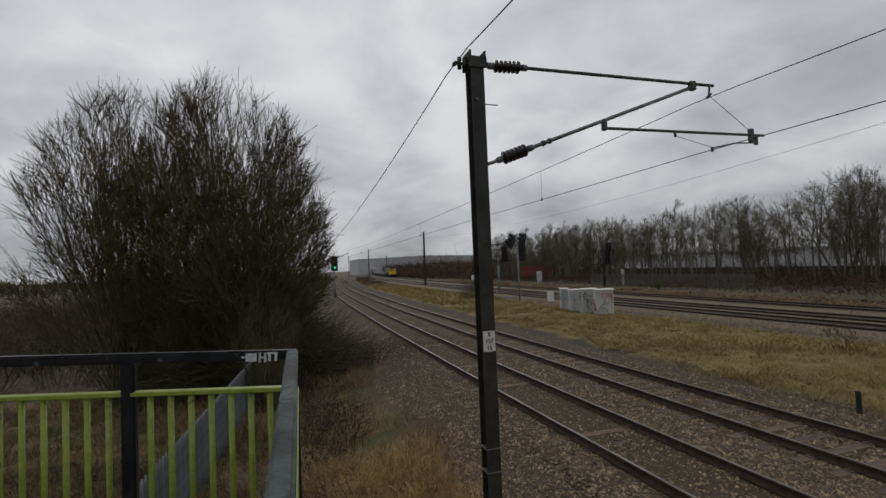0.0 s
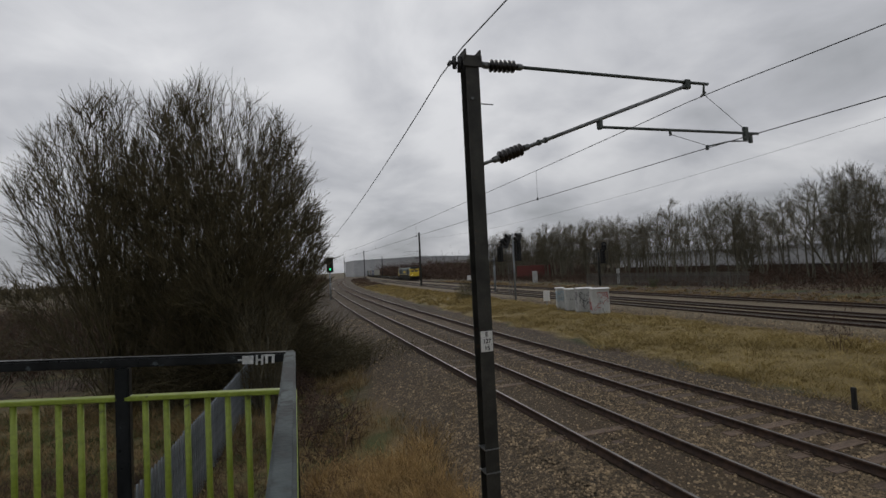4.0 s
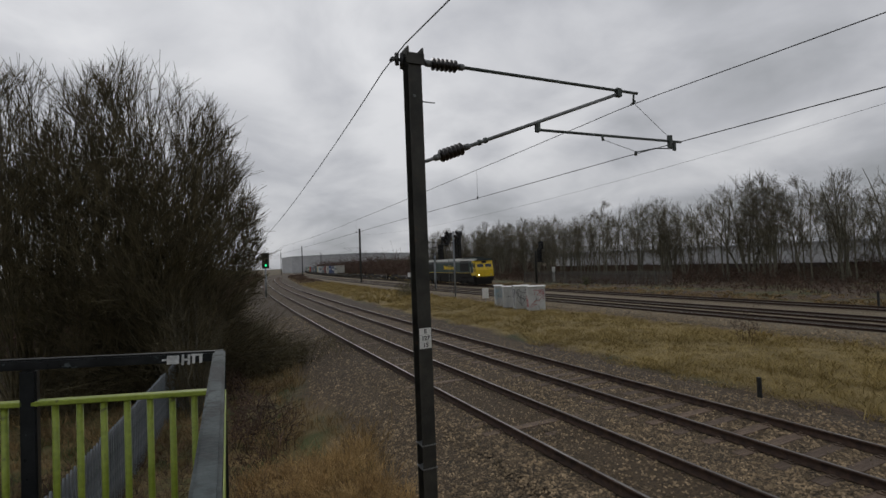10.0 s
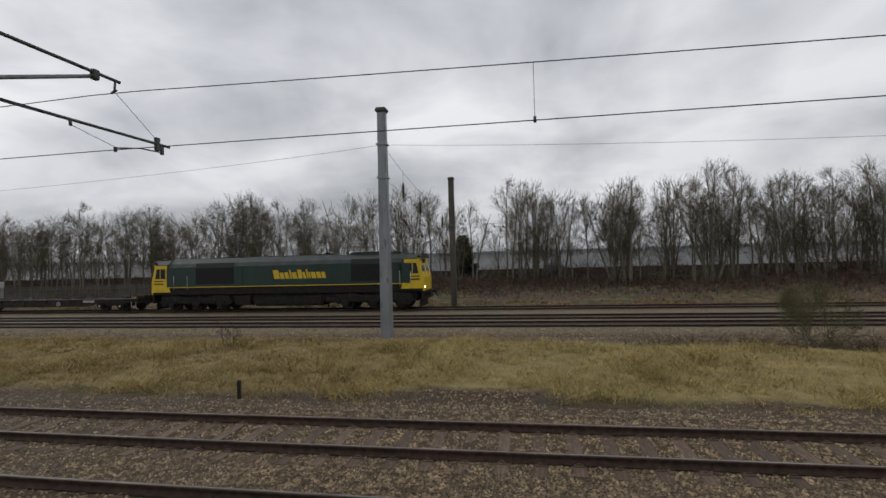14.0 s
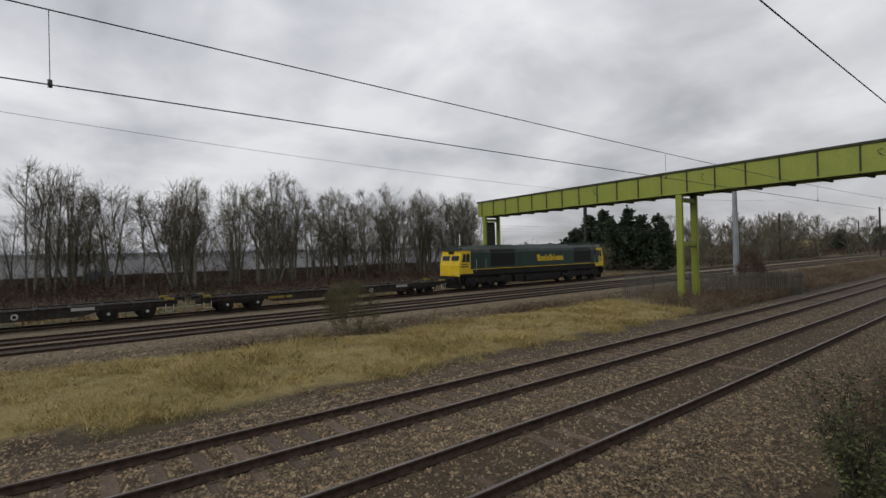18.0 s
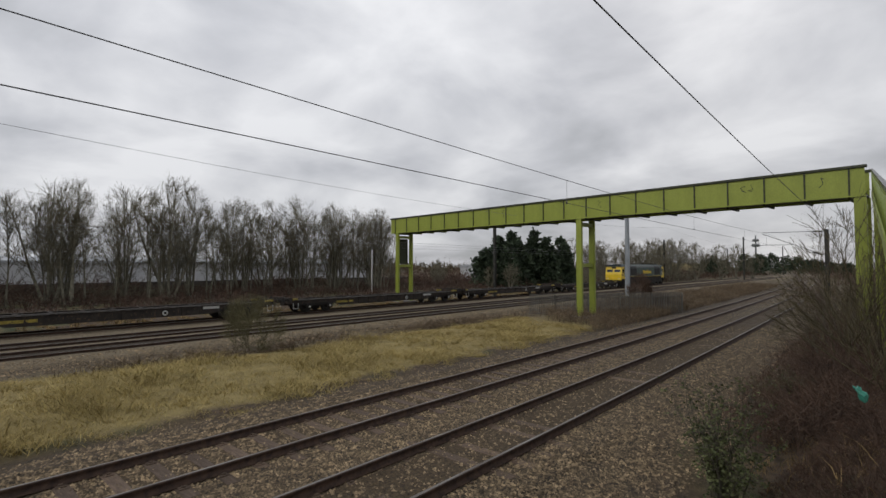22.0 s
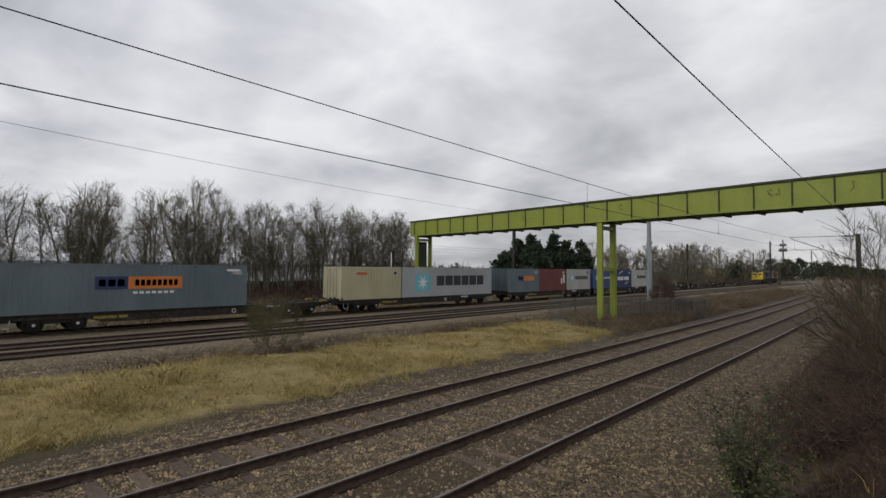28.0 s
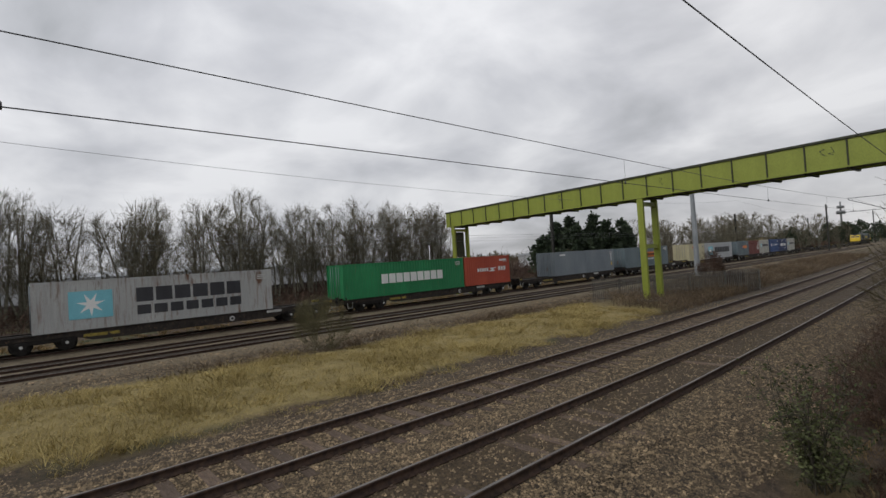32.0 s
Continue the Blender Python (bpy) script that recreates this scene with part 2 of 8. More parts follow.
    ochre = two((0.174, 0.127, 0.044), (0.30, 0.224, 0.087), noise_of(2.2), 0.3, 0.7)
    straw = mix(straw, ochre, band(math("ADD", xyz.outputs["Y"], wob), 4.5, 400, 1.5))
    colour = mix(colour, straw, math("MULTIPLY", short, end.outputs[0]))
    colour = mix(colour, ballast, band(math("ADD", u, math("MULTIPLY", wob, 0.4)), 3.1, 12.3, 0.6))
    # ballast farther ahead darkens: the stones' shading put into the colour
    shaded_bed = math("MULTIPLY", band(u, 3.0, 12.6, 0.4), math("MULTIPLY", band(math("ADD", xyz.outputs["Y"], math("MULTIPLY", wob, 3.0)), 10, 900, 8.0), 0.85))
    colour = mix(colour, dirty, shaded_bed)
    pale = two((0.105, 0.082, 0.050), (0.27, 0.215, 0.138), noise_of(9, 9), 0.3, 0.7)
    colour = mix(colour, ballast, band(math("ADD", xf, math("MULTIPLY", wob, 0.3)), 22.4, 36.4, 0.4))
    colour = mix(colour, pale, band(math("ADD", xf, math("MULTIPLY", wob, 0.15)), 23.0, 31.9, 0.3))
    for centre in (6.33, 9.67):
        colour = mix(colour, fines, math("MULTIPLY", band(u, centre - 0.66, centre + 0.66, 0.12), band(noise_of(1.3), 0.32, 2, 0.1)))
    for centre in (25.5, 28.45, 33.4):
        colour = mix(colour, grime, band(xf, centre - 0.80, centre + 0.80, 0.1))
    colour = mix(colour, dirty, math("MULTIPLY", band(u, 11.3, 13.2, 0.3), band(noise_of(0.8), 0.34, 2, 0.08)))
    colour = mix(colour, dirty, math("MULTIPLY", band(uw, 12.5, 14.4, 0.3), band(math("ADD", xyz.outputs["Y"], wob), -0.6, 3.4, 0.5)))
    l.new(colour, b.inputs["Base Color"])
    b.inputs["Roughness"].default_value = 0.95
    bp = n.new("ShaderNodeBump")
    bp.inputs["Strength"].default_value, bp.inputs["Distance"].default_value = 0.8, 0.02
    l.new(gap.outputs[0], bp.inputs["Height"])
    l.new(bp.outputs[0], b.inputs["Normal"])
    return m


GROUND = ground_mat()
RAIL_TOP = surf("worn_rail_head", (0.08, 0.066, 0.056), (0.25, 0.235, 0.22), 3, 0.48, 0.5, 0.1, 40, stretch=(6, 0.3, 1))
RAIL_SIDE = surf("rusty_rail", (0.026, 0.015, 0.010), (0.075, 0.042, 0.027), 8, 0.85, 0.0, 0.4, 90)
SLEEPER = surf("sleeper_timber", (0.075, 0.050, 0.034), (0.155, 0.106, 0.073), 5, 0.85, 0, 0.5, 70, stain=(0.13, 0.105, 0.08), spread=0.3, stretch=(0.5, 4, 4))
CONCRETE = surf("sleeper_concrete", (0.12, 0.11, 0.10), (0.22, 0.20, 0.18), 5, 0.9, 0, 0.4, 60, spread=0.2)
STONE = surf("ballast_stone", (0.060, 0.043, 0.025), (0.335, 0.245, 0.143), 5, 0.9, 0, 0.4, 60, spread=0.6, island=True)
MAST_DARK = surf("weathered_dark_steel", (0.022, 0.022, 0.019), (0.052, 0.05, 0.042), 3, 0.7, 0.2, 0.35, 50, stain=(0.075, 0.05, 0.035), stain_at=0.64)
MAST_GREY = surf("galvanised_grey_steel", (0.20, 0.22, 0.235), (0.30, 0.32, 0.335), 2, 0.55, 0.3, 0.2, 50, stain=(0.16, 0.15, 0.14), stretch=(1, 1, 0.3))
TUBE = surf("galvanised_tube", (0.12, 0.125, 0.125), (0.24, 0.25, 0.25), 6, 0.5, 0.5, 0.2, 80)
TUBE_DARK = surf("oxidised_tube", (0.05, 0.06, 0.055), (0.10, 0.115, 0.105), 6, 0.6, 0.4, 0.2, 80)
PORCELAIN = surf("brown_porcelain", (0.010, 0.007, 0.006), (0.024, 0.017, 0.014), 12, 0.3, 0, 0.05, 60)
WIRE = surf("wire", (0.03, 0.03, 0.032), (0.07, 0.07, 0.072), 8, 0.5, 0.5, 0.0, 60)
WIRE_THIN = surf("thin_wire", (0.14, 0.14, 0.15), (0.22, 0.22, 0.23), 8, 0.5, 0.5, 0.0, 60)
PLATE = surf("enamel_plate", (0.62, 0.62, 0.60), (0.76, 0.76, 0.74), 14, 0.45, 0, 0.1, 60, stain=(0.35, 0.30, 0.25), stain_at=0.68)
INK = surf("black_lettering", (0.015, 0.015, 0.016), (0.03, 0.03, 0.032), 20, 0.6, 0, 0, 60)
BRIDGE = surf("lime_green_paint", (0.212, 0.25, 0.027), (0.27, 0.31, 0.04), 0.9, 0.5, 0, 0.1, 40, stain=(0.16, 0.185, 0.035), stain_at=0.66, stretch=(1, 1, 0.35))
# dark capping, grating and scrawl; on ribs and cross beams, shade in the colour
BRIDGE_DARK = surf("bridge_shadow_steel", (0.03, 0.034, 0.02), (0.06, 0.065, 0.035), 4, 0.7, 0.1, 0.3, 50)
RAIL_GREEN = surf("railing_green_paint", (0.20, 0.26, 0.025), (0.27, 0.335, 0.045), 9, 0.42, 0, 0.2, 60, stain=(0.10, 0.11, 0.03), stain_at=0.66)
RAIL_BLACK = surf("chipped_black_paint", (0.006, 0.007, 0.008), (0.018, 0.020, 0.022), 9, 0.32, 0, 0.2, 50, stain=(0.10, 0.12, 0.13), stain_at=0.66, gloss=0.3)
RAIL_BLUE = surf("worn_blue_grey_paint", (0.012, 0.020, 0.023), (0.085, 0.108, 0.11), 4, 0.6, 0, 0.25, 50, stain=(0.02, 0.024, 0.027), stain_at=0.50, gloss=0.12)
CHALK = surf("faded_white_paint", (0.45, 0.46, 0.46), (0.7, 0.7, 0.7), 30, 0.7, 0, 0.1, 80)
FENCE = surf("galvanised_palisade", (0.13, 0.15, 0.17), (0.23, 0.25, 0.27), 5, 0.5, 0.4, 0.2, 60, spread=0.12)
FENCE_DULL = surf("dull_weathered_palisade", (0.085, 0.08, 0.07), (0.165, 0.155, 0.135), 5, 0.7, 0.2, 0.2, 60, spread=0.2)
SLEEPER_FAR = surf("grimy_sleeper", (0.075, 0.057, 0.038), (0.14, 0.108, 0.075), 5, 0.9, 0, 0.4, 60, spread=0.2)
BARK = surf("bark", (0.05, 0.044, 0.031), (0.13, 0.116, 0.082), 4, 0.95, 0, 0.5, 30, stain=(0.075, 0.085, 0.035), stain_at=0.6, spread=0.25)
BARK_PALE = surf("pale_grey_bark", (0.085, 0.078, 0.056), (0.20, 0.185, 0.135), 4, 0.95, 0, 0.5, 30, stain=(0.10, 0.112, 0.05), stain_at=0.6, spread=0.25)
TWIG = surf("brown_twigs", (0.056, 0.047, 0.025), (0.13, 0.107, 0.055), 1.2, 0.95, 0, 0.0, 30, spread=0.3, island=True)
TWIG_GREY = surf("grey_green_twigs", (0.088, 0.077, 0.050), (0.19, 0.169, 0.115), 1.2, 0.95, 0, 0.0, 30, spread=0.3, island=True)
TWIG_GREEN = surf("green_brown_twigs", (0.075, 0.067, 0.032), (0.155, 0.138, 0.068), 1.2, 0.95, 0, 0.0, 30, spread=0.3, island=True)
DEAD_WEED = surf("dead_weeds", (0.075, 0.052, 0.030), (0.185, 0.133, 0.080), 1.0, 0.95, 0, 0, 30, spread=0.4, island=True)
BRAMBLE = surf("dead_bramble", (0.045, 0.027, 0.019), (0.12, 0.072, 0.048), 1.0, 0.95, 0, 0, 30, spread=0.4, island=True)
GRASS = surf("dry_grass", (0.275, 0.212, 0.075), (0.435, 0.342, 0.135), 0.5, 0.9, 0, 0, 8, stain=(0.215, 0.17, 0.06), stain_at=0.62, spread=0.24, island=True)
GRASS_OCHRE = surf("ochre_grass", (0.238, 0.179, 0.062), (0.382, 0.29, 0.112), 0.5, 0.9, 0, 0, 8, stain=(0.205, 0.155, 0.06), stain_at=0.62, spread=0.24, island=True)
GRASS_GREEN = surf("short_green_grass", (0.05, 0.062, 0.018), (0.135, 0.14, 0.048), 0.9, 0.9, 0, 0, 8, stain=(0.16, 0.12, 0.055), stain_at=0.58, spread=0.4, island=True)
GRASS_STRAW = surf("straw_grass", (0.30, 0.19, 0.075), (0.52, 0.355, 0.15), 1.2, 0.9, 0, 0, 8, stain=(0.20, 0.13, 0.055), stain_at=0.58, spread=0.4, island=True)
MAST_BROWN = surf("weathered_brown_steel", (0.06, 0.054, 0.043), (0.12, 0.108, 0.088), 2, 0.8, 0.1, 0.3, 50, stretch=(1, 1, 0.3))
GRASS_BROWN = surf("dead_brown_grass", (0.155, 0.102, 0.043), (0.32, 0.222, 0.097), 0.7, 0.9, 0, 0, 8, stain=(0.09, 0.10, 0.03), stain_at=0.6, spread=0.4, island=True)
LEAF = surf("green_leaves", (0.046, 0.056, 0.024), (0.135, 0.147, 0.068), 2, 0.8, 0, 0, 30, spread=0.5, island=True, gloss=0.15)
NEEDLE = surf("conifer_needles", (0.018, 0.030, 0.016), (0.055, 0.078, 0.038), 1.2, 0.8, 0, 0, 20, spread=0.4, island=True)
CABINET = surf("grey_cabinet", (0.40, 0.41, 0.40), (0.56, 0.57, 0.555), 2.5, 0.6, 0, 0.15, 40, stain=(0.27, 0.27, 0.25), stain_at=0.62, stretch=(1, 1, 0.4))
PAINT_RED = surf("red_spray_paint", (0.30, 0.09, 0.085), (0.42, 0.17, 0.16), 4, 0.7, 0, 0.1, 40)
PAINT_DARK = surf("dark_spray_paint", (0.08, 0.08, 0.085), (0.2, 0.2, 0.2), 4, 0.7, 0, 0.1, 40)
PAINT_BLUE = surf("blue_spray_paint", (0.26, 0.38, 0.44), (0.38, 0.47, 0.52), 4, 0.7, 0, 0.1, 40)
SIGNAL_BLACK = surf("signal_black", (0.012, 0.012, 0.012), (0.03, 0.03, 0.03), 6, 0.6, 0, 0.1, 40)
GREEN_LAMP = glow("green_lamp", (0.02, 0.9, 0.30), 2.2)
HEADLAMP = glow("headlamp", (1.0, 0.93, 0.72), 5.0)
LOCO_GREEN = surf("loco_green", (0.009, 0.033, 0.024), (0.016, 0.046, 0.034), 1.2, 0.42, 0, 0.1, 40, stain=(0.022, 0.03, 0.026), stain_at=0.58, stretch=(1, 1, 0.3))
LOCO_ROOF = surf("loco_roof", (0.020, 0.030, 0.026), (0.046, 0.058, 0.051), 1.5, 0.6, 0, 0.15, 40, stain=(0.05, 0.05, 0.045))
LOCO_YELLOW = surf("warning_yellow", (0.62, 0.42, 0.012), (0.74, 0.52, 0.02), 2.5, 0.45, 0, 0.1, 40, stain=(0.38, 0.27, 0.05), stain_at=0.64)
UNDERFRAME = surf("grimy_underframe", (0.007, 0.006, 0.005), (0.022, 0.019, 0.016), 4, 0.85, 0.1, 0.4, 40)
GRILLE = surf("black_grille", (0.003, 0.003, 0.003), (0.008, 0.008, 0.008), 8, 0.7, 0, 0.2, 60)
WAGON = surf("wagon_frame", (0.014, 0.012, 0.010), (0.042, 0.033, 0.026), 3, 0.85, 0.1, 0.35, 40, stain=(0.10, 0.06, 0.04), stain_at=0.6)
WAGON_YELLOW = surf("dirty_yellow", (0.20, 0.15, 0.02), (0.34, 0.26, 0.04), 5, 0.7, 0, 0.2, 40, stain=(0.06, 0.045, 0.025), stain_at=0.52)
WHEEL = surf("wheel_steel", (0.018, 0.016, 0.015), (0.05, 0.046, 0.042), 6, 0.6, 0.6, 0.2, 50)
HUB = surf("pale_axle_cap", (0.40, 0.40, 0.38), (0.55, 0.55, 0.53), 9, 0.6, 0, 0.1, 50)
SHED_YELLOW = surf("ochre_cladding", (0.27, 0.22, 0.11), (0.36, 0.30, 0.16), 0.3, 0.7, 0, 0.05, 20)
SHED = surf("shed_cladding", (0.30, 0.32, 0.34), (0.44, 0.455, 0.47), 0.3, 0.6, 0, 0.05, 20)
SHED_PALE = surf("pale_shed_roof", (0.392, 0.399, 0.413), (0.490, 0.497, 0.504), 0.3, 0.6, 0, 0.05, 20)
SHED_DARK = surf("dark_boundary_wall", (0.035, 0.030, 0.027), (0.075, 0.066, 0.06), 0.6, 0.8, 0, 0.1, 20)
BLUE_TARP = surf("blue_tarp", (0.05, 0.12, 0.22), (0.09, 0.2, 0.33), 2, 0.5, 0, 0.1, 20)
BAG = surf("green_plastic", (0.035, 0.21, 0.155), (0.065, 0.32, 0.24), 8, 0.4, 0, 0.2, 40)
DECK = surf("deck_plate", (0.07, 0.07, 0.068), (0.13, 0.13, 0.125), 6, 0.8, 0.2, 0.4, 80)


def glass_mat():
    m, n, l, b = nodes_of("window_glass")
    b.inputs["Base Color"].default_value = (0.03, 0.035, 0.04, 1)
    b.inputs["Roughness"].default_value = 0.06
    b.inputs["Specular IOR Level"].default_value = 0.6
    return m


GLASS = glass_mat()

# ---------------------------------------------------------------- mesh helpers


def link_mesh(name, me, material, parent=None, label=""):
    for m in material if isinstance(material, (list, tuple)) else [material]:
        me.materials.append(m)
    ob = new(name, me)
    ob.parent = parent
    return tagged(ob, label)


def part(name, bm, material, parent=None, label=""):
    me = bpy.data.meshes.new(name)
    bm.to_mesh(me)
    bm.free()
    return link_mesh(name, me, material, parent, label)


def thing(name, label, category, group="", kind="", at=None):
    ob = new(name)
    ob.empty_display_size = 0.2
    if at is not None:
        ob.matrix_world = at
    return tagged(ob, label, category, group, kind)


def box(bm, x0, x1, y0, y1, z0, z1, bevel=0.0):
    vs = [bm.verts.new((x, y, z)) for z in (z0, z1) for x, y in ((x0, y0), (x1, y0), (x1, y1), (x0, y1))]
    fs = [(3, 2, 1, 0), (4, 5, 6, 7), (0, 1, 5, 4), (1, 2, 6, 5), (2, 3, 7, 6), (3, 0, 4, 7)]
    faces = [bm.faces.new([vs[i] for i in f]) for f in fs]
    if bevel:
        edges = list({e for f in faces for e in f.edges})
        bmesh.ops.bevel(bm, geom=edges, offset=bevel, segments=2, affect="EDGES")
    return bm


def boxes(*rows, bevel=0.0):
    bm = bmesh.new()
    for r in rows:
        box(bm, *r, bevel=bevel)
    return bm


def rod(bm, a, b, r0, r1=None, sides=8, cap=True):
    """A round bar from a to b, tapering from r0 to r1."""
    a, b = Vector(a), Vector(b)
    r1 = r0 if r1 is None else r1
    d = (b - a).normalized()
    u = d.orthogonal().normalized()
    v = d.cross(u)
    ring = [[bm.verts.new(p + r * (math.cos(k * math.tau / sides) * u + math.sin(k * math.tau / sides) * v)) for k in range(sides)] for p, r in ((a, r0), (b, r1))]
    for k in range(sides):
        bm.faces.new((ring[0][k], ring[0][(k + 1) % sides], ring[1][(k + 1) % sides], ring[1][k])).smooth = sides > 5
    if cap:
        bm.faces.new(ring[0][::-1])
        bm.faces.new(ring[1])
    return bm


def rods(*rows, sides=8):
    bm = bmesh.new()
    for r in rows:
        rod(bm, *r, sides=sides)
    return bm


def lathe(bm, a, b, profile, sides=12):
    """Rings along a to b: (share of the way, radius)."""
    a, b = Vector(a), Vector(b)
    d = (b - a).normalized()
    u = d.orthogonal().normalized()
    v = d.cross(u)
    rings = []
    for f, r in profile:
        p = a.lerp(b, f)
        rings.append([bm.verts.new(p + r * (math.cos(k * math.tau / sides) * u + math.sin(k * math.tau / sides) * v)) for k in range(sides)])
    for r0, r1 in zip(rings, rings[1:]):
        for k in range(sides):
            bm.faces.new((r0[k], r0[(k + 1) % sides], r1[(k + 1) % sides], r1[k])).smooth = True
    bm.faces.new(rings[0][::-1])
    bm.faces.new(rings[-1])
    return bm


def prism(bm, outline, axis, lo, hi):
    """An outline of two coordinates, pushed along an axis from lo to hi."""
    def at(p, q):
        return {"x": (q, *p), "y": (p[0], q, p[1]), "z": (*p, q)}[axis]
    a, b = [[bm.verts.new(at(p, q)) for p in outline] for q in (lo, hi)]
    n = len(outline)
    for k in range(n):
        bm.faces.new((a[k], a[(k + 1) % n], b[(k + 1) % n], b[k]))
    bm.faces.new(a[::-1])
    bm.faces.new(b)
    bmesh.ops.recalc_face_normals(bm, faces=bm.faces)
    return bm


def beam(bm, a, b, w, h):
    """A bar of rectangular section between two points, w across and h high."""
    a, b = Vector(a), Vector(b)
    d = (b - a).normalized()
    side = d.cross(Vector((0, 0, 1)))
    side = (side if side.length > 1e-4 else Vector((1, 0, 0))).normalized() * w / 2
    up = side.cross(d).normalized() * h / 2
    vs = [bm.verts.new(p + s * side + t * up) for p in (a, b) for s, t in ((-1, -1), (1, -1), (1, 1), (-1, 1))]
    for f in ((0, 1, 2, 3), (7, 6, 5, 4), (1, 0, 4, 5), (2, 1, 5, 6), (3, 2, 6, 7), (0, 3, 7, 4)):
        bm.faces.new([vs[i] for i in f])
    bmesh.ops.recalc_face_normals(bm, faces=bm.faces)
    return bm


def soup(name, verts, faces, material, smooth=False):
    me = bpy.data.meshes.new(name)
    verts, faces = np.asarray(verts, np.float32), np.asarray(faces, np.int32)
    k = faces.shape[1]
    me.vertices.add(len(verts))
    me.vertices.foreach_set("co", verts.ravel())
    me.loops.add(faces.size)
    me.loops.foreach_set("vertex_index", faces.ravel())
    me.polygons.add(len(faces))
    me.polygons.foreach_set("loop_start", np.arange(0, faces.size, k, dtype=np.int32))
    me.polygons.foreach_set("loop_total", np.full(len(faces), k, np.int32))
    if smooth:
        me.polygons.foreach_set("use_smooth", np.ones(len(faces), bool))
    me.update(calc_edges=True)
    me.validate()
    return me


def tubes(segs, sides=3):
    """Verts and faces of a tapered tube for each row of p0, p1, r0, r1."""
    s = np.asarray(segs, float)
    p0, p1, r = s[:, 0:3], s[:, 3:6], s[:, 6:8]
    d = p1 - p0
    d /= np.linalg.norm(d, axis=1, keepdims=True) + 1e-9
    ref = np.where(np.abs(d[:, 2:3]) > 0.9, [[1.0, 0, 0]], [[0, 0, 1.0]])
    u = np.cross(d, ref)
    u /= np.linalg.norm(u, axis=1, keepdims=True)
    v = np.cross(d, u)
    rings = []
    for p, rr in ((p0, r[:, :1]), (p1, r[:, 1:])):
        for k in range(sides):
            a = k * math.tau / sides
            rings.append(p + rr * (math.cos(a) * u + math.sin(a) * v))
    verts = np.stack(rings, 1).reshape(-1, 3)
    base = np.arange(len(s))[:, None, None] * 2 * sides
    quad = np.array([[k, (k + 1) % sides, sides + (k + 1) % sides, sides + k] for k in range(sides)])
    return verts, (base + quad[None]).reshape(-1, 4)


def ribbons(segs, seed=1):
    """A narrow leaf-like strip for each row of p0, p1, r0, r1, turned at random: for the finest twigs."""
    s = np.asarray(segs, float)
    p0, p1, r = s[:, 0:3], s[:, 3:6], s[:, 6:8] * 1.1
    u = np.cross(p1 - p0, np.random.default_rng(seed).normal(0, 1, p0.shape))
    u /= np.linalg.norm(u, axis=1, keepdims=True) + 1e-9
    verts = np.stack([p0 - u * r[:, :1], p0 + u * r[:, :1], p1 + u * r[:, 1:], p1 - u * r[:, 1:]], 1).reshape(-1, 3)
    return verts, np.arange(4 * len(s)).reshape(-1, 4)


def slivers(segs, seed=1):
    """One thin pointed triangle for each row of p0, p1, r0, r1, turned at random."""
    s = np.asarray(segs, float)
    p0, p1, r = s[:, 0:3], s[:, 3:6], s[:, 6:7] * 1.15
    u = np.cross(p1 - p0, np.random.default_rng(seed).normal(0, 1, p0.shape))
    u /= np.linalg.norm(u, axis=1, keepdims=True) + 1e-9
    verts = np.stack([p0 - u * r, p0 + u * r, p1], 1).reshape(-1, 3)
    return verts, np.arange(3 * len(s)).reshape(-1, 3)


def halved(pair):
    """The same faces with each quad cut in two."""
    v, f = pair
    f = np.asarray(f)
    return v, np.vstack([f[:, (0, 1, 2)], f[:, (0, 2, 3)]])


def join_soups(*pairs):
    verts, faces, k = [], [], 0
    for v, f in pairs:
        verts.append(v)
        faces.append(np.asarray(f) + k)
        k += len(v)
    return np.vstack(verts), np.vstack(faces)


# ---------------------------------------------------------------- lines of the railway


def bend(y):
    """How far the near tracks swing out from their tangent."""
    return (0.00039 if y > 0 else 0.00025) * y * y


def swing(y):
    """The same for arrays."""
    return np.where(y > 0, 0.00039, 0.00025) * y * y


def far_bend(y):
    return 0.00024 * y * y if y > 0 else 0.0


NEAR_TRACKS = (6.33, 9.67)
FAR_TRACKS = (25.5, 28.45, 33.4)
GAUGE = 1.505

PROFILE_X = (-400, -60, -14, -5, -1, 1.5, 2.9, 4.2, 4.6, 11.5, 11.9, 13.0, 15.2, 18.3, 20.8, 22.6, 23.4, 35.0, 35.8, 41, 60, 400)
PROFILE_Z = (-1.0, -1.3, -1.3, -1.1, -0.9, -0.72, -0.42, -0.26, -0.175, -0.175, -0.28, -0.42, -0.28, -0.12, -0.2, -0.25, -0.115, -0.115, -0.32, -0.2, 0.2, 1.5)


def ground_z(x, y):
    x, y = np.asarray(x, float), np.asarray(y, float)
    near = x - np.minimum(swing(y), 14)
    far = x - np.minimum(np.where(y > 0, 0.00024, 0.0) * y * y, 14)
    share = np.clip((x - 12) / 10, 0, 1)
    z = np.interp(near * (1 - share) + far * share, PROFILE_X, PROFILE_Z)
    # a bank rises beside the near track behind the landing
    rise = np.clip((2.3 - near) / 2.2, 0, 1) * np.clip((-4.5 - y) / 4.5, 0, 1) * np.clip((y + 48) / 14, 0, 1)
    return z + 1.15 * rise * rise * (3 - 2 * rise)


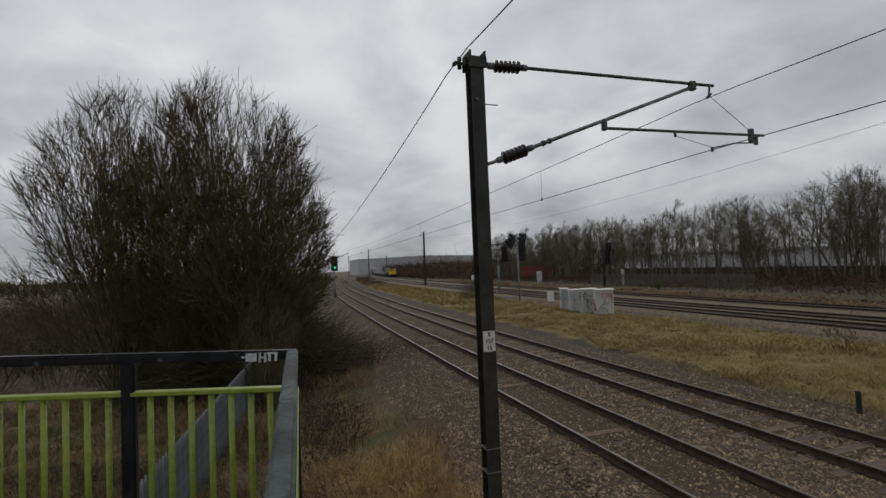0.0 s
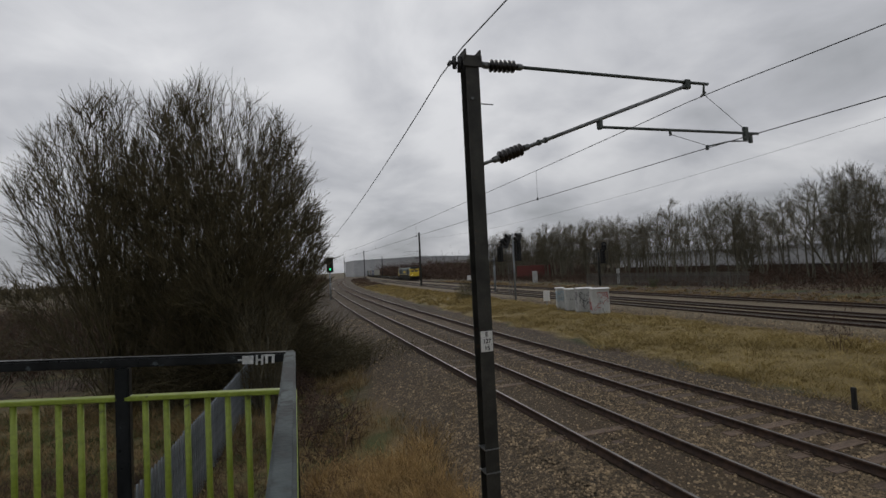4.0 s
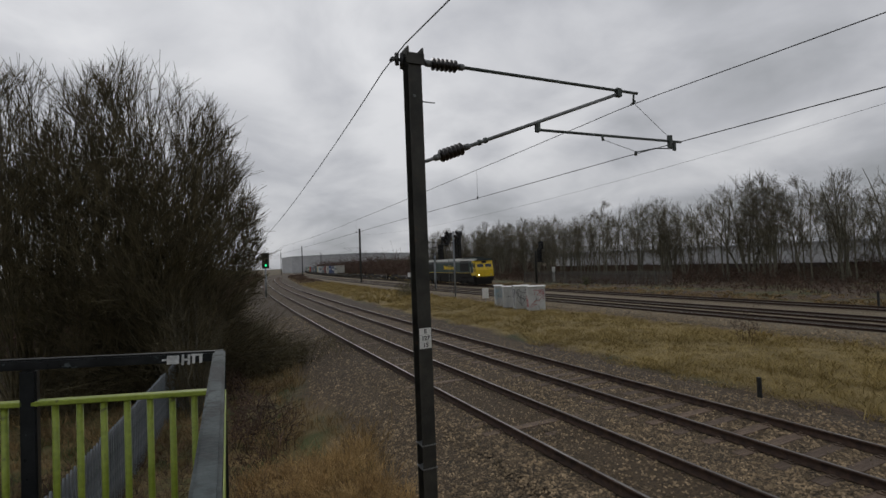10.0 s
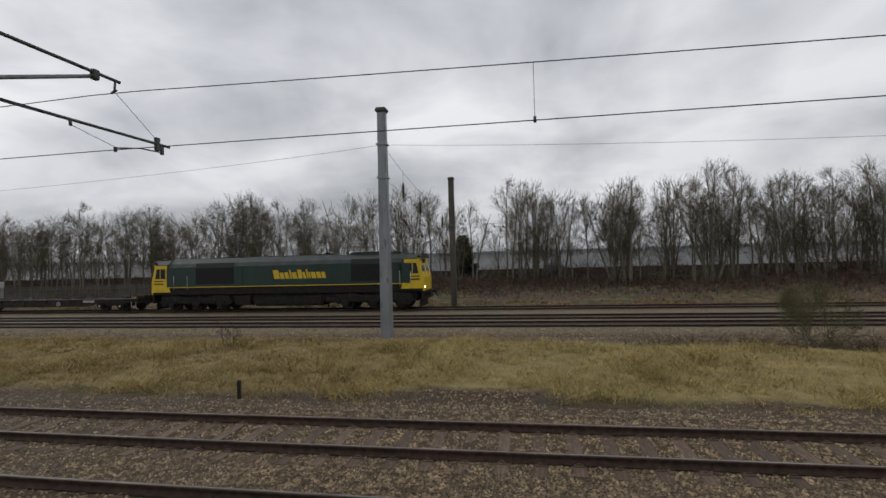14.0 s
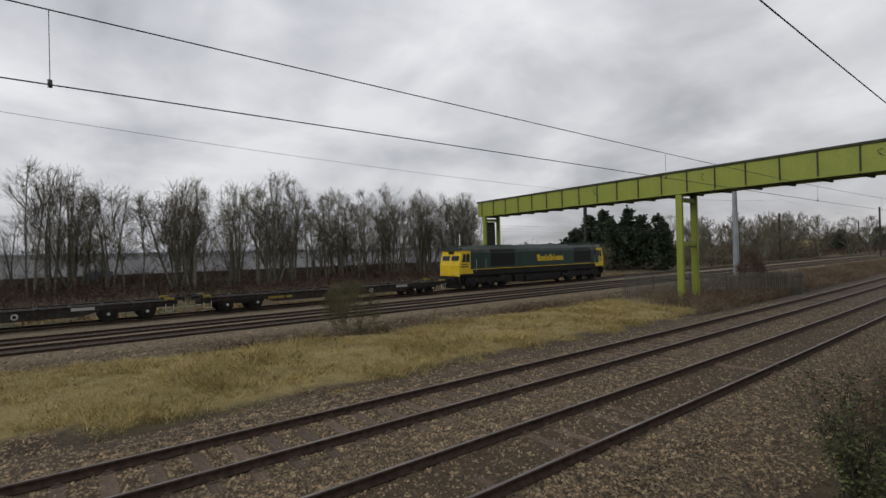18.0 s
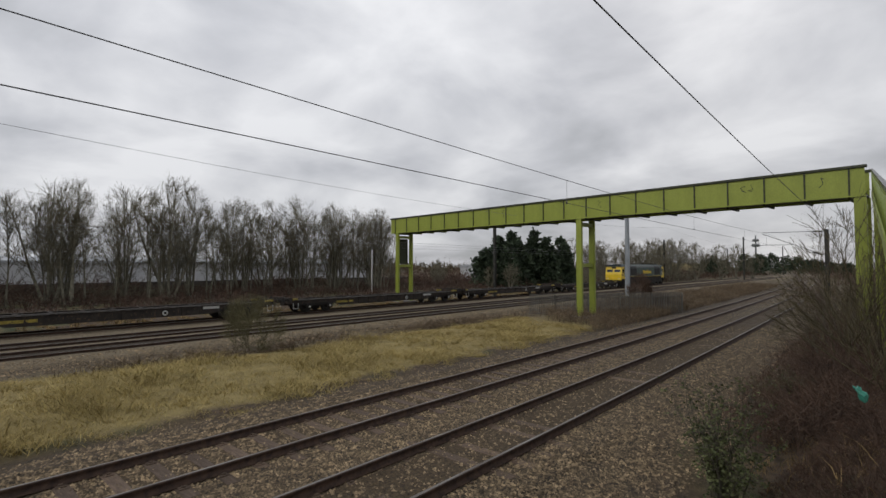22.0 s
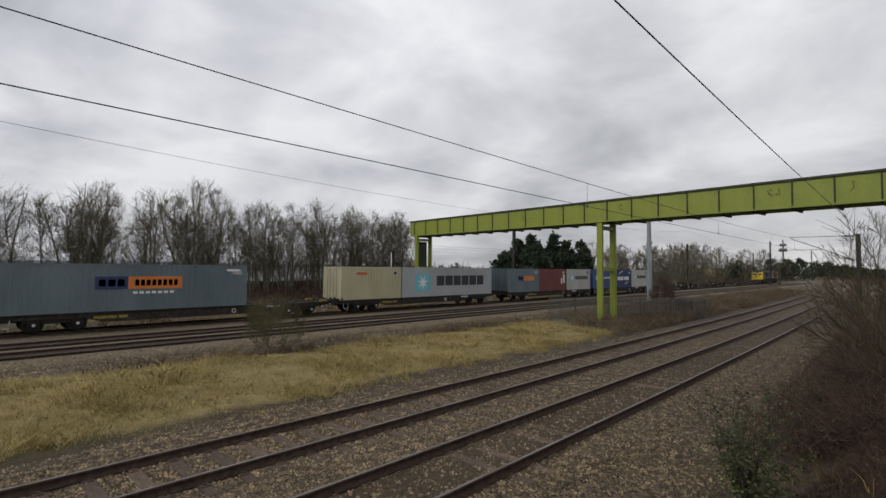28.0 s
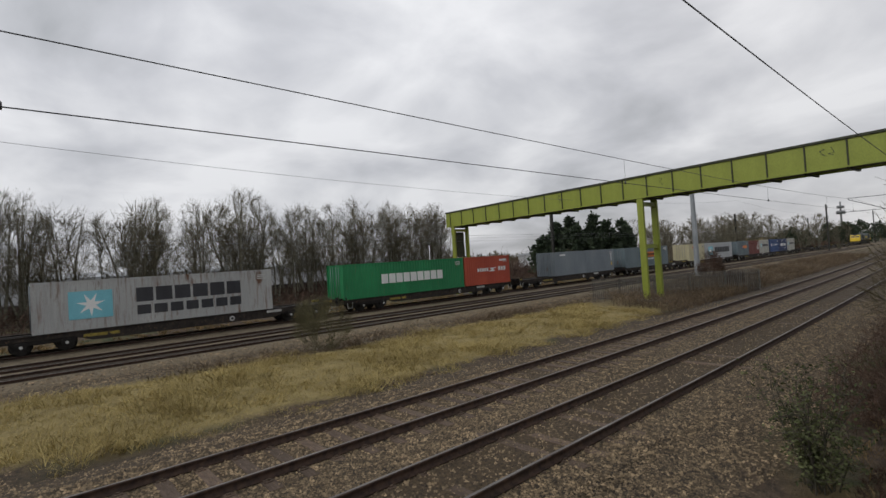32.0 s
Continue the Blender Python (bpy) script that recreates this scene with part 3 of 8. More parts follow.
def build_ground():
    xs = np.unique(np.concatenate([np.linspace(-1500, -60, 12), np.linspace(-60, -8, 27), np.arange(-8, 12.4, 0.4), np.arange(12.4, 22, 0.28), np.arange(22, 40, 0.4), np.linspace(40, 90, 26), np.linspace(90, 1500, 14)]))
    ys = np.unique(np.concatenate([np.linspace(-1500, -160, 14), np.arange(-160, -40, 4.0), np.arange(-40, 60, 0.5), np.arange(60, 240, 5.0), np.linspace(240, 1500, 14)]))
    gx, gy = np.meshgrid(xs, ys)
    gz = ground_z(gx, gy)
    rough = np.array([noise.noise((x * 0.7, y * 0.7, 0)) for x, y in zip(gx.ravel(), gy.ravel())]).reshape(gx.shape)
    u = gx - swing(gy)
    tuft = np.array([noise.noise((x * 1.9, y * 1.9, 5)) for x, y in zip(gx.ravel(), gy.ravel())]).reshape(gx.shape)
    rough = rough + 0.6 * tuft
    wild = np.where((u < 3) | ((u > 13.2) & (gx < 21)), 0.09, 0.015)
    gz = gz + rough * wild
    verts = np.stack([gx, gy, gz], -1).reshape(-1, 3)
    w = len(xs)
    a = (np.arange(len(ys) - 1)[:, None] * w + np.arange(w - 1)[None]).ravel()
    me = soup("ground", verts, np.stack([a, a + 1, a + w + 1, a + w], 1), GROUND, True)
    tagged(link_mesh("ground", me, GROUND), "railway land with ballast beds, dry grass banks and bare earth", "ground", kind="structure")


build_ground()


def rail_mesh(offset, curve, lo, hi, step):
    """A flat-bottomed rail along a bent line: head, web and foot."""
    outline = [(-0.07, -0.159), (0.07, -0.159), (0.07, -0.147), (0.012, -0.125), (0.012, -0.05), (0.036, -0.035), (0.036, -0.006), (0.026, 0), (-0.026, 0), (-0.036, -0.006), (-0.036, -0.035), (-0.012, -0.05), (-0.012, -0.125), (-0.07, -0.147)]
    ys = np.arange(lo, hi + step / 2, step)
    n = len(outline)
    verts = np.array([[(offset + curve(y) + px, y, pz) for px, pz in outline] for y in ys]).reshape(-1, 3)
    faces, mats = [], []
    for i in range(len(ys) - 1):
        for k in range(n):
            faces.append((i * n + k, (i + 1) * n + k, (i + 1) * n + (k + 1) % n, i * n + (k + 1) % n))
            mats.append(1 if k == 7 else 0)
    me = soup("rail", verts, faces, None)
    me.polygons.foreach_set("material_index", np.array(mats, np.int32))
    return me


def sleeper_mesh(name):
    bm = boxes((-1.28, 1.28, -0.125, 0.125, -0.29, -0.162), bevel=0.012)
    for s in (-1, 1):
        box(bm, s * GAUGE / 2 - 0.17, s * GAUGE / 2 + 0.17, -0.075, 0.075, -0.164, -0.145)
        for t in (-0.11, 0.11):
            box(bm, s * GAUGE / 2 + t - 0.02, s * GAUGE / 2 + t + 0.02, -0.03, 0.03, -0.146, -0.118)
    me = bpy.data.meshes.new(name)
    bm.to_mesh(me)
    bm.free()
    return me


def build_track(centre, curve, label, near, material, lo, hi, sunk=0.0):
    track = thing("railway_track", label, "railway track", "railway tracks", "structure")
    for s in (-1, 1):
        link_mesh("rail", rail_mesh(centre + s * GAUGE / 2, curve, lo, hi, 2.0), [RAIL_SIDE, RAIL_TOP], track)
    rng = random.Random(int(centre * 10))
    me = sleeper_mesh("sleeper")
    me.materials.append(material)
    far_v, far_f = [], []
    y = lo
    while y < hi:
        turn = math.degrees(math.atan(-(curve(y + 0.5) - curve(y - 0.5)))) + rng.uniform(-0.5, 0.5)
        m = pose(centre + curve(y) + rng.uniform(-0.03, 0.03), y, rng.uniform(-0.012, 0.004) - (sunk * rng.random() if near else sunk), 0, 0, turn)
        if near and -48 < y < 62:
            ob = new("sleeper", me)
            ob.matrix_world = m
            ob.parent = track
        else:
            k = len(far_v)
            far_v += [m @ Vector(p) for p in ((-1.28, -0.12, -0.165), (1.28, -0.12, -0.165), (1.28, 0.12, -0.165), (-1.28, 0.12, -0.165), (-1.28, -0.12, -0.3), (1.28, -0.12, -0.3), (1.28, 0.12, -0.3), (-1.28, 0.12, -0.3))]
            far_f += [(k, k + 1, k + 2, k + 3), (k, k + 4, k + 5, k + 1), (k + 2, k + 6, k + 7, k + 3), (k + 1, k + 5, k + 6, k + 2), (k + 3, k + 7, k + 4, k)]
        y += 0.65
    rest = link_mesh("distant_sleepers", soup("distant_sleepers", far_v, far_f, None), material, track)
    tagged(rest, kind="stuff")


# ---------------------------------------------------------------- masts and overhead line


def insulator(parent, a, b, ribs=8, radius=0.085):
    """A ribbed porcelain insulator between two metal caps."""
    profile = [(0.0, 0.035)]
    for k in range(ribs):
        f = 0.04 + 0.92 * k / ribs
        step = 0.92 / ribs
        profile += [(f, 0.045), (f + step * 0.22, radius), (f + step * 0.42, radius * 0.97), (f + step * 0.55, 0.047), (f + step * 0.95, 0.045)]
    profile += [(1.0, 0.035)]
    bm = bmesh.new()
    lathe(bm, a, b, profile, 12)
    body = part("insulator", bm, PORCELAIN, parent, "dark brown ribbed porcelain insulator")
    a, b = Vector(a), Vector(b)
    for end, way in ((a, (a - b).normalized()), (b, (b - a).normalized())):
        bm = bmesh.new()
        lathe(bm, end, end + way * 0.11, [(0, 0.05), (0.7, 0.05), (1, 0.03)], 10)
        part("insulator_cap", bm, TUBE, body)
    return body


def h_mast(parent, x, y, z0, z1, w=0.30, d=0.30):
    """A rolled H section in one piece."""
    a, b, f, t = w / 2, d / 2, 0.016, 0.006
    outline = [(-a, -b), (a, -b), (a, -b + f), (t, -b + f), (t, b - f), (a, b - f), (a, b), (-a, b), (-a, b - f), (-t, b - f), (-t, -b + f), (-a, -b + f)]
    bm = bmesh.new()
    prism(bm, [(x + p, y + q) for p, q in outline], "z", z0, z1)
    return part("column", bm, MAST_DARK, parent)


def text_mesh(words, size, material, parent, m, name="lettering", bold=0.0):
    cu = bpy.data.curves.new("lettering", "FONT")
    cu.body, cu.size, cu.align_x, cu.align_y, cu.extrude, cu.offset = words, size, "CENTER", "CENTER", 0.002, bold
    tmp = bpy.data.objects.new("lettering", cu)
    scene.collection.objects.link(tmp)
    me = bpy.data.meshes.new_from_object(tmp.evaluated_get(bpy.context.evaluated_depsgraph_get()))
    bpy.data.objects.remove(tmp)
    bpy.data.curves.remove(cu)
    me.materials.clear()
    ob = link_mesh(name, me, material, parent)
    ob.matrix_local = m
    return ob


MAST_X, MAST_Y = 2.79, 6.62


def build_near_mast():
    mast = thing("overhead_line_mast", "dark weathered steel mast with cantilever arm beside the near track", "mast", "overhead line masts")
    x, y = MAST_X, MAST_Y
    h_mast(mast, x, y, -0.9, 6.52, 0.205, 0.22)
    part("base_block", boxes((x - 0.32, x + 0.32, y - 0.32, y + 0.32, -1.0, -0.38), bevel=0.03), CONCRETE, mast, "weathered concrete foundation block")
    for z in (0.53, 0.86):
        part("band", boxes((x - 0.112, x + 0.112, y - 0.122, y + 0.122, z, z + 0.016)), TUBE, mast)
    for s in (-1, 1):
        part("top_bracket", boxes((x - 0.14, x + 0.14, y + s * 0.125 - 0.014, y + s * 0.125 + 0.014, 6.36, 6.52)), MAST_DARK, mast)
        part("top_bracket", boxes((x + s * 0.115 - 0.012, x + s * 0.115 + 0.012, y - 0.15, y + 0.15, 6.47, 6.6)), MAST_DARK, mast)
    # top tie
    part("clevis", rods(((x + 0.1, y, 6.49), (x + 0.2, y, 6.48), 0.018), ((x + 0.19, y, 6.48), (x + 0.28, y, 6.45), 0.03)), TUBE, mast)
    insulator(mast, (x + 0.31, y, 6.45), (x + 0.78, y, 6.468), 6, 0.095)
    part("top_tube", rods(((x + 0.82, y, 6.47), (7.36, y, 6.49), 0.026), sides=10), TUBE_DARK, mast)
    # lower raking strut
    a, b = Vector((x + 0.11, y, 4.95)), Vector((6.86, y, 6.42))
    way = (b - a).normalized()
    part("hinge", rods((a, a + way * 0.22, 0.026), (a + Vector((0, 0, -0.09)), a + Vector((0, 0, 0.09)), 0.022)), TUBE, mast)
    insulator(mast, a + way * 0.30, a + way * 0.76, 6, 0.1)
    part("raking_tube", rods((a + way * 0.8, b, 0.03), sides=10), TUBE, mast, "pale galvanised raking tube")
    for f in (1.05, 1.17):
        part("collar", rods((a + way * (f - 0.022), a + way * (f + 0.022), 0.045)), TUBE_DARK, mast)
    part("top_clamp", boxes((6.82, 6.94, y - 0.045, y + 0.045, 6.37, 6.53), bevel=0.012), TUBE_DARK, mast)
    # registration arm
    part("registration_clamp", boxes((4.98, 5.06, y - 0.04, y + 0.04, 5.57, 5.74), bevel=0.012), TUBE_DARK, mast)
    part("registration_tube", rods(((5.04, y, 5.61), (8.49, y, 5.65), 0.024), sides=10), TUBE_DARK, mast)
    part("wire_clip", rods(((6.44, y, 5.63), (6.455, y, 5.53), 0.022)), TUBE_DARK, mast)
    part("tip_clamp", boxes((8.13, 8.23, y - 0.03, y + 0.03, 5.52, 5.76), bevel=0.008), TUBE_DARK, mast)
    part("tip_hinge", boxes((8.26, 8.33, y - 0.022, y + 0.022, 5.47, 5.62), bevel=0.006), TUBE_DARK, mast)
    part("steady_arm", rods(((8.31, y, 5.51), (7.78, y, 5.48), 0.012), ((7.78, y, 5.48), (7.24, y, 5.37), 0.012)), TUBE_DARK, mast)
    part("contact_clip", rods(((7.25, y, 5.39), (7.25, y, 5.31), 0.026)), TUBE_DARK, mast)
    part("catenary_hanger", rods(((7.27, y, 6.49), (7.25, y, 6.31), 0.018)), TUBE_DARK, mast)
    part("catenary_saddle", rods(((7.2, y - 0.08, 6.3), (7.29, y + 0.09, 6.3), 0.022)), TUBE_DARK, mast)
    part("stay_wire", rods(((7.27, y, 6.29), (8.18, y, 5.71), 0.005), sides=4), WIRE_THIN, mast)
    part("stay_wire", rods(((6.455, y, 5.55), (7.23, y, 5.39), 0.005), sides=4), WIRE_THIN, mast)
    part("spike", rods(((x + 0.1, y, 5.86), (x + 0.35, y, 5.86), 0.009)), TUBE_DARK, mast)
    part("earth_bolt", rods(((x - 0.03, y - 0.11, 5.89), (x - 0.03, y - 0.13, 5.89), 0.022)), TUBE, mast)
    # earth wire bracket on the far side of the head
    part("earth_wire_bracket", rods(((x - 0.1, y, 6.45), (x - 0.31, y, 6.43), 0.022)), SIGNAL_BLACK, mast)
    for dx, r in ((-0.15, 0.038), (-0.235, 0.034)):
        part("bracket_clamp", rods(((x + dx, y, 6.36), (x + dx, y, 6.53), r)), SIGNAL_BLACK, mast)
    part("wire_saddle", rods(((x - 0.31, y - 0.04, 6.43), (x - 0.31, y + 0.04, 6.43), 0.03)), SIGNAL_BLACK, mast)
    # number plates, one above the other
    face = y - 0.112
    for k, words in enumerate(("E", "127", "15")):
        z = 2.485 - 0.098 * k
        sign = part("number_plate", boxes((x - 0.092, x + 0.092, face - 0.010, face, z - 0.048, z + 0.048), bevel=0.003), PLATE, mast, "white enamel plate with black characters")
        text_mesh(words, 0.085, INK, sign, pose(x, face - 0.011, z, 90, 0, 0), bold=0.002)
    return mast


def build_simple_mast(x, y, z1, arm=True, label="dark steel overhead line mast beside the tracks"):
    mast = thing("overhead_line_mast", label, "mast", "overhead line masts")
    z0 = float(ground_z(x, y)) - 0.4
    h_mast(mast, x, y, z0, z1, 0.3, 0.3)
    if arm:
        way = 1 if x < 20 + bend(y) else -1
        reach = 4.5 * way
        part("top_tube", rods(((x, y, z1 - 0.15), (x + reach, y, z1 - 0.1), 0.022)), TUBE_DARK, mast)
        part("raking_tube", rods(((x, y, z1 - 2.2), (x + reach, y, z1 - 0.2), 0.026)), TUBE, mast)
        part("registration_tube", rods(((x + reach * 0.5, y, z1 - 1.2), (x + reach * 1.2, y, z1 - 1.2), 0.02)), TUBE_DARK, mast)
        for p, q in (((x + 0.3 * way, y, z1 - 0.15), (x + 0.9 * way, y, z1 - 0.14)), ((x + 0.3 * way, y, z1 - 2.1), (x + 0.9 * way, y, z1 - 1.9))):
            insulator(mast, p, q, 6, 0.09)
    return mast


def build_grey_mast(x, y, z, label):
    """A tapered square galvanised column with a dark cap."""
    grey = thing("headspan_mast", label, "mast", "headspan masts")
    bm = bmesh.new()
    prism(bm, [(x - 0.25, y - 0.25), (x + 0.25, y - 0.25), (x + 0.25, y + 0.25), (x - 0.25, y + 0.25)], "z", -0.6, z)
    for v in bm.verts:
        if v.co.z > 5:
            v.co.x, v.co.y = x + (v.co.x - x) * 0.74, y + (v.co.y - y) * 0.74
    bmesh.ops.bevel(bm, geom=bm.edges[:], offset=0.03, segments=2, affect="EDGES")
    part("column", bm, MAST_GREY, grey)
    part("cap", boxes((x - 0.27, x + 0.27, y - 0.27, y + 0.27, z - 0.12, z + 0.1), bevel=0.06), TUBE_DARK, grey, "dark weathered cap")
    return grey


def build_headspan():
    """A pair of masts either side of the far tracks, with cross wires between them."""
    x, y, z = 22.2, 6.5, 10.35
    grey = build_grey_mast(x, y, z, "tall light grey galvanised steel mast standing in ballast behind the grass")
    for k in (8.75, 7.2):
        part("clamp", boxes((x - 0.24, x + 0.24, y - 0.24, y + 0.24, k - 0.05, k + 0.05)), MAST_GREY, grey)
        part("bracket", rods(((x + 0.2, y, k), (x + 0.42, y, k - 0.08), 0.03)), TUBE_DARK, grey)
    dark = thing("headspan_mast", "brown weathered mast at the foot of the bare trees", "mast", "headspan masts")
    x2, y2, zt = 35.9, 5.4, 9.2
    bm = bmesh.new()
    prism(bm, [(x2 - 0.19, y2 - 0.19), (x2 + 0.19, y2 - 0.19), (x2 + 0.19, y2 + 0.19), (x2 - 0.19, y2 + 0.19)], "z", -0.6, zt)
    part("column", bm, MAST_BROWN, dark)
    part("cap", boxes((x2 - 0.24, x2 + 0.24, y2 - 0.24, y2 + 0.24, zt - 0.1, zt + 0.1), bevel=0.05), TUBE_DARK, dark)
    for k in (7.0, 5.6):
        part("clamp", boxes((x2 - 0.22, x2 + 0.22, y2 - 0.22, y2 + 0.22, k - 0.05, k + 0.05)), TUBE_DARK, dark)
    span = thing("headspan_wires", "thin cross wires with hanging insulators between two masts", "cable")
    def at(f, z):
        return Vector((x + 0.2 + (x2 - x - 0.4) * f, y + (y2 - y) * f, z))
    head = [(0, 8.7), (0.2, 7.9), (0.38, 7.35), (0.55, 7.0), (0.72, 6.9), (0.86, 6.95), (1, 7.05)]
    for name, pts in (("head_wire", head), ("upper_wire", [(0, 7.15), (0.5, 6.3), (1, 5.7)]), ("lower_wire", [(0, 5.4), (0.5, 5.15), (1, 5.3)])):
        rows = [(at(*p), at(*q), 0.009) for p, q in zip(pts, pts[1:])]
        part(name, rods(*rows, sides=4), WIRE_THIN, span)
    for f, zz in ((0.2, 7.0), (0.42, 6.4), (0.8, 5.9)):
        part("dropper", rods((at(f, zz + 1.0), at(f, zz - 1.6), 0.008), sides=4), WIRE, span)
        insulator(span, at(f, zz + 0.25), at(f, zz - 0.45), 6, 0.10)
        part("registration_fitting", rods((at(f, zz - 1.6), at(f + 0.03, zz - 1.75), 0.05)), SIGNAL_BLACK, span)


def wire(name, pts, r, material, label):
    rows = [(*p, *q, r, r) for p, q in zip(pts, pts[1:])]
    v, f = tubes(rows, 5)
    tagged(link_mesh(name, soup(name, v, f, None), material), label, "cable")


SPAN = 58.0


def sag(y, start, span, deep):
    d = ((y - start) % span) / span
    return deep * (4 * d * (1 - d)) ** 0.9


def catenary_z(y):
    return 6.3 - sag(y, MAST_Y, SPAN, 0.60)


def contact_z(y):
    return 5.35 - sag(y, MAST_Y, SPAN, 0.24)


def wire_x(y):
    """The contact wire swings from side to side over the near track, pulled off at each mast."""
    return 6.7 + 0.55 * abs(1 - 2 * (((y - MAST_Y) / SPAN) % 1.0)) ** 3 + bend(y)


def build_wires():
    ys = np.arange(-137, 156, 1.0)
    wire("contact_wire", [(wire_x(y), y, contact_z(y)) for y in ys], 0.008, WIRE, "dark copper contact wire above the near track")
    wire("catenary_wire", [(wire_x(y), y, catenary_z(y)) for y in ys], 0.008, WIRE, "dark carrying wire sagging between the masts")
    wire("earth_wire", [(2.355 + 0.085 * min(max(0.0, (y + 4) / 8), 1) + 0.03 * max(0.0, y - 6) + bend(min(y, 0)), y, 6.43 - sag(y, MAST_Y, SPAN, 0.7 if y < MAST_Y else 1.05)) for y in ys], 0.009, WIRE, "earth wire carried on the mast heads")
    wire("return_wire", [(22.2 + far_bend(y), y, 8.75 - sag(y, 6.5, 76, 1.25)) for y in ys], 0.008, WIRE_THIN, "thin return wire carried by the grey masts")
    for c in FAR_TRACKS:
        wire("contact_wire", [(c + far_bend(y), y, 5.1) for y in np.arange(-137, 156, 4.0)], 0.007, WIRE_THIN, "thin contact wire above the far tracks")
    for y in (-49.6, -37.2, -24.8, -12.4, -0.15, 12.2, 24.6, 37.0, 49.4):
        z1 = catenary_z(y)
        ob = thing("dropper_wire", "short hanging wire between carrying wire and contact wire", "cable", "droppers")
        part("hanger", rods(((wire_x(y), y, z1), (wire_x(y), y, contact_z(y)), 0.0045), sides=5), WIRE_THIN, ob)
        part("clip", rods(((wire_x(y), y, contact_z(y) + 0.05), (wire_x(y), y, contact_z(y) - 0.03), 0.022), sides=6), WIRE, ob)


# ---------------------------------------------------------------- footbridge

B0, B1 = Vector((0.96, -31.8, 0)), Vector((38.49, -34.51, 0))


def build_bridge():
    along = (B1 - B0).normalized()
    length = (B1 - B0).length
    turn = math.degrees(math.atan2(along.y, along.x))
    bridge = thing("footbridge", "lime green steel footbridge with panelled parapets crossing all the tracks", "footbridge", at=pose(B0.x, B0.y, 0, 0, 0, turn))
    zb, zt, wide = 6.86, 8.33, 1.9
    step = 1.815
    first = length - 20.4 * step
    panel, rib = bpy.data.meshes.new("panel"), bpy.data.meshes.new("rib")
    bm = boxes((0.02, step - 0.02, -0.012, 0.012, zb + 0.06, zt - 0.05))
    bm.to_mesh(panel)
    bm.free()
    panel.materials.append(BRIDGE)
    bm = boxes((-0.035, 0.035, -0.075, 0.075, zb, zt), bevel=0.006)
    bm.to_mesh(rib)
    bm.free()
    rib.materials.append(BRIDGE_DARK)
    for off in (0.0, -wide):
        for k in range(20):
            ob = new("panel", panel)
            ob.parent, ob.matrix_local = bridge, pose(first + k * step, off, 0)
        for k in range(21):
            ob = new("rib", rib)
            ob.parent, ob.matrix_local = bridge, pose(first + k * step, off, 0)
        for a, b in ((0.0, first - 0.02), (first + 20 * step + 0.02, length)):
            part("end_panel", boxes((a, b, off - 0.012, off + 0.012, zb + 0.06, zt - 0.05)), BRIDGE, bridge)
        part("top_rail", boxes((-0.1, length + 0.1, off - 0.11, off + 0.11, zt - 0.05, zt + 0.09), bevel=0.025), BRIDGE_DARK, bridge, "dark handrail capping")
        part("bottom_chord", boxes((-0.05, length + 0.05, off - 0.09, off + 0.09, zb - 0.02, zb + 0.07), bevel=0.01), BRIDGE, bridge)
    part("deck", boxes((0, length, -wide + 0.1, -0.1, zb + 0.08, zb + 0.16)), DECK, bridge, "grey walking deck")
    for k in range(21):
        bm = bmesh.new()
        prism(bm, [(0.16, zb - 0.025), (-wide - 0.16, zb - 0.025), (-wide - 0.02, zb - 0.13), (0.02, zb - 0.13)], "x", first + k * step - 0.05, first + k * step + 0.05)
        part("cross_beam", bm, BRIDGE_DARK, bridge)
    part("end_panel", boxes((length - 0.015, length + 0.015, -wide, 0, zb, zt)), BRIDGE, bridge)
    for x, w in ((0.2, 0.24), (15.73, 0.22), (length - 1.0, 0.22)):
        for y in (-0.06, -wide + 0.06):
            part("column", boxes((x - w, x + w, y - 0.1, y + 0.1, -0.6, zb - 0.03), bevel=0.012), BRIDGE, bridge)
        for z in (3.5, 6.45):
            bm = bmesh.new()
            prism(bm, [(-0.2, z - 0.24), (-0.2, z + 0.14), (-wide + 0.2, z + 0.14), (-wide + 0.2, z - 0.24), (-wide + 0.36, z - 0.12), (-0.36, z - 0.12)], "x", x - 0.14, x + 0.14)
            part("brace", bm, BRIDGE, bridge)
        part("base_plate", boxes((x - 0.6, x + 0.6, -wide - 0.3, 0.3, -0.7, -0.12), bevel=0.03), CONCRETE, bridge)
    # spray-painted squiggles on the parapet
    rng = random.Random(31)
    for x in (1.75, 4.9, 5.25, 14.1, 22.6):
        bm = bmesh.new()
        p = Vector((x, 0.018, zt - 0.35))
        for k in range(6):
            q = Vector((x + rng.uniform(-0.16, 0.16), 0.018, zt - 0.35 - 0.09 * k + rng.uniform(-0.1, 0.1)))
            rod(bm, p, q, 0.017, sides=4)
            p = q
        part("scrawl", bm, BRIDGE_DARK, bridge, "dark spray-painted squiggle")
    # a dark grating closes the far support
    x = length - 1.0
    part("grating", boxes((x + 0.3, x + 0.34, -wide + 0.25, -0.25, 3.7, 6.3)), BRIDGE_DARK, bridge, "dark mesh grating")


RAMP_LOW, RAMP_HIGH = Vector((0.06, -1.45, 1.98)), Vector((0.70, -31.2, 6.95))


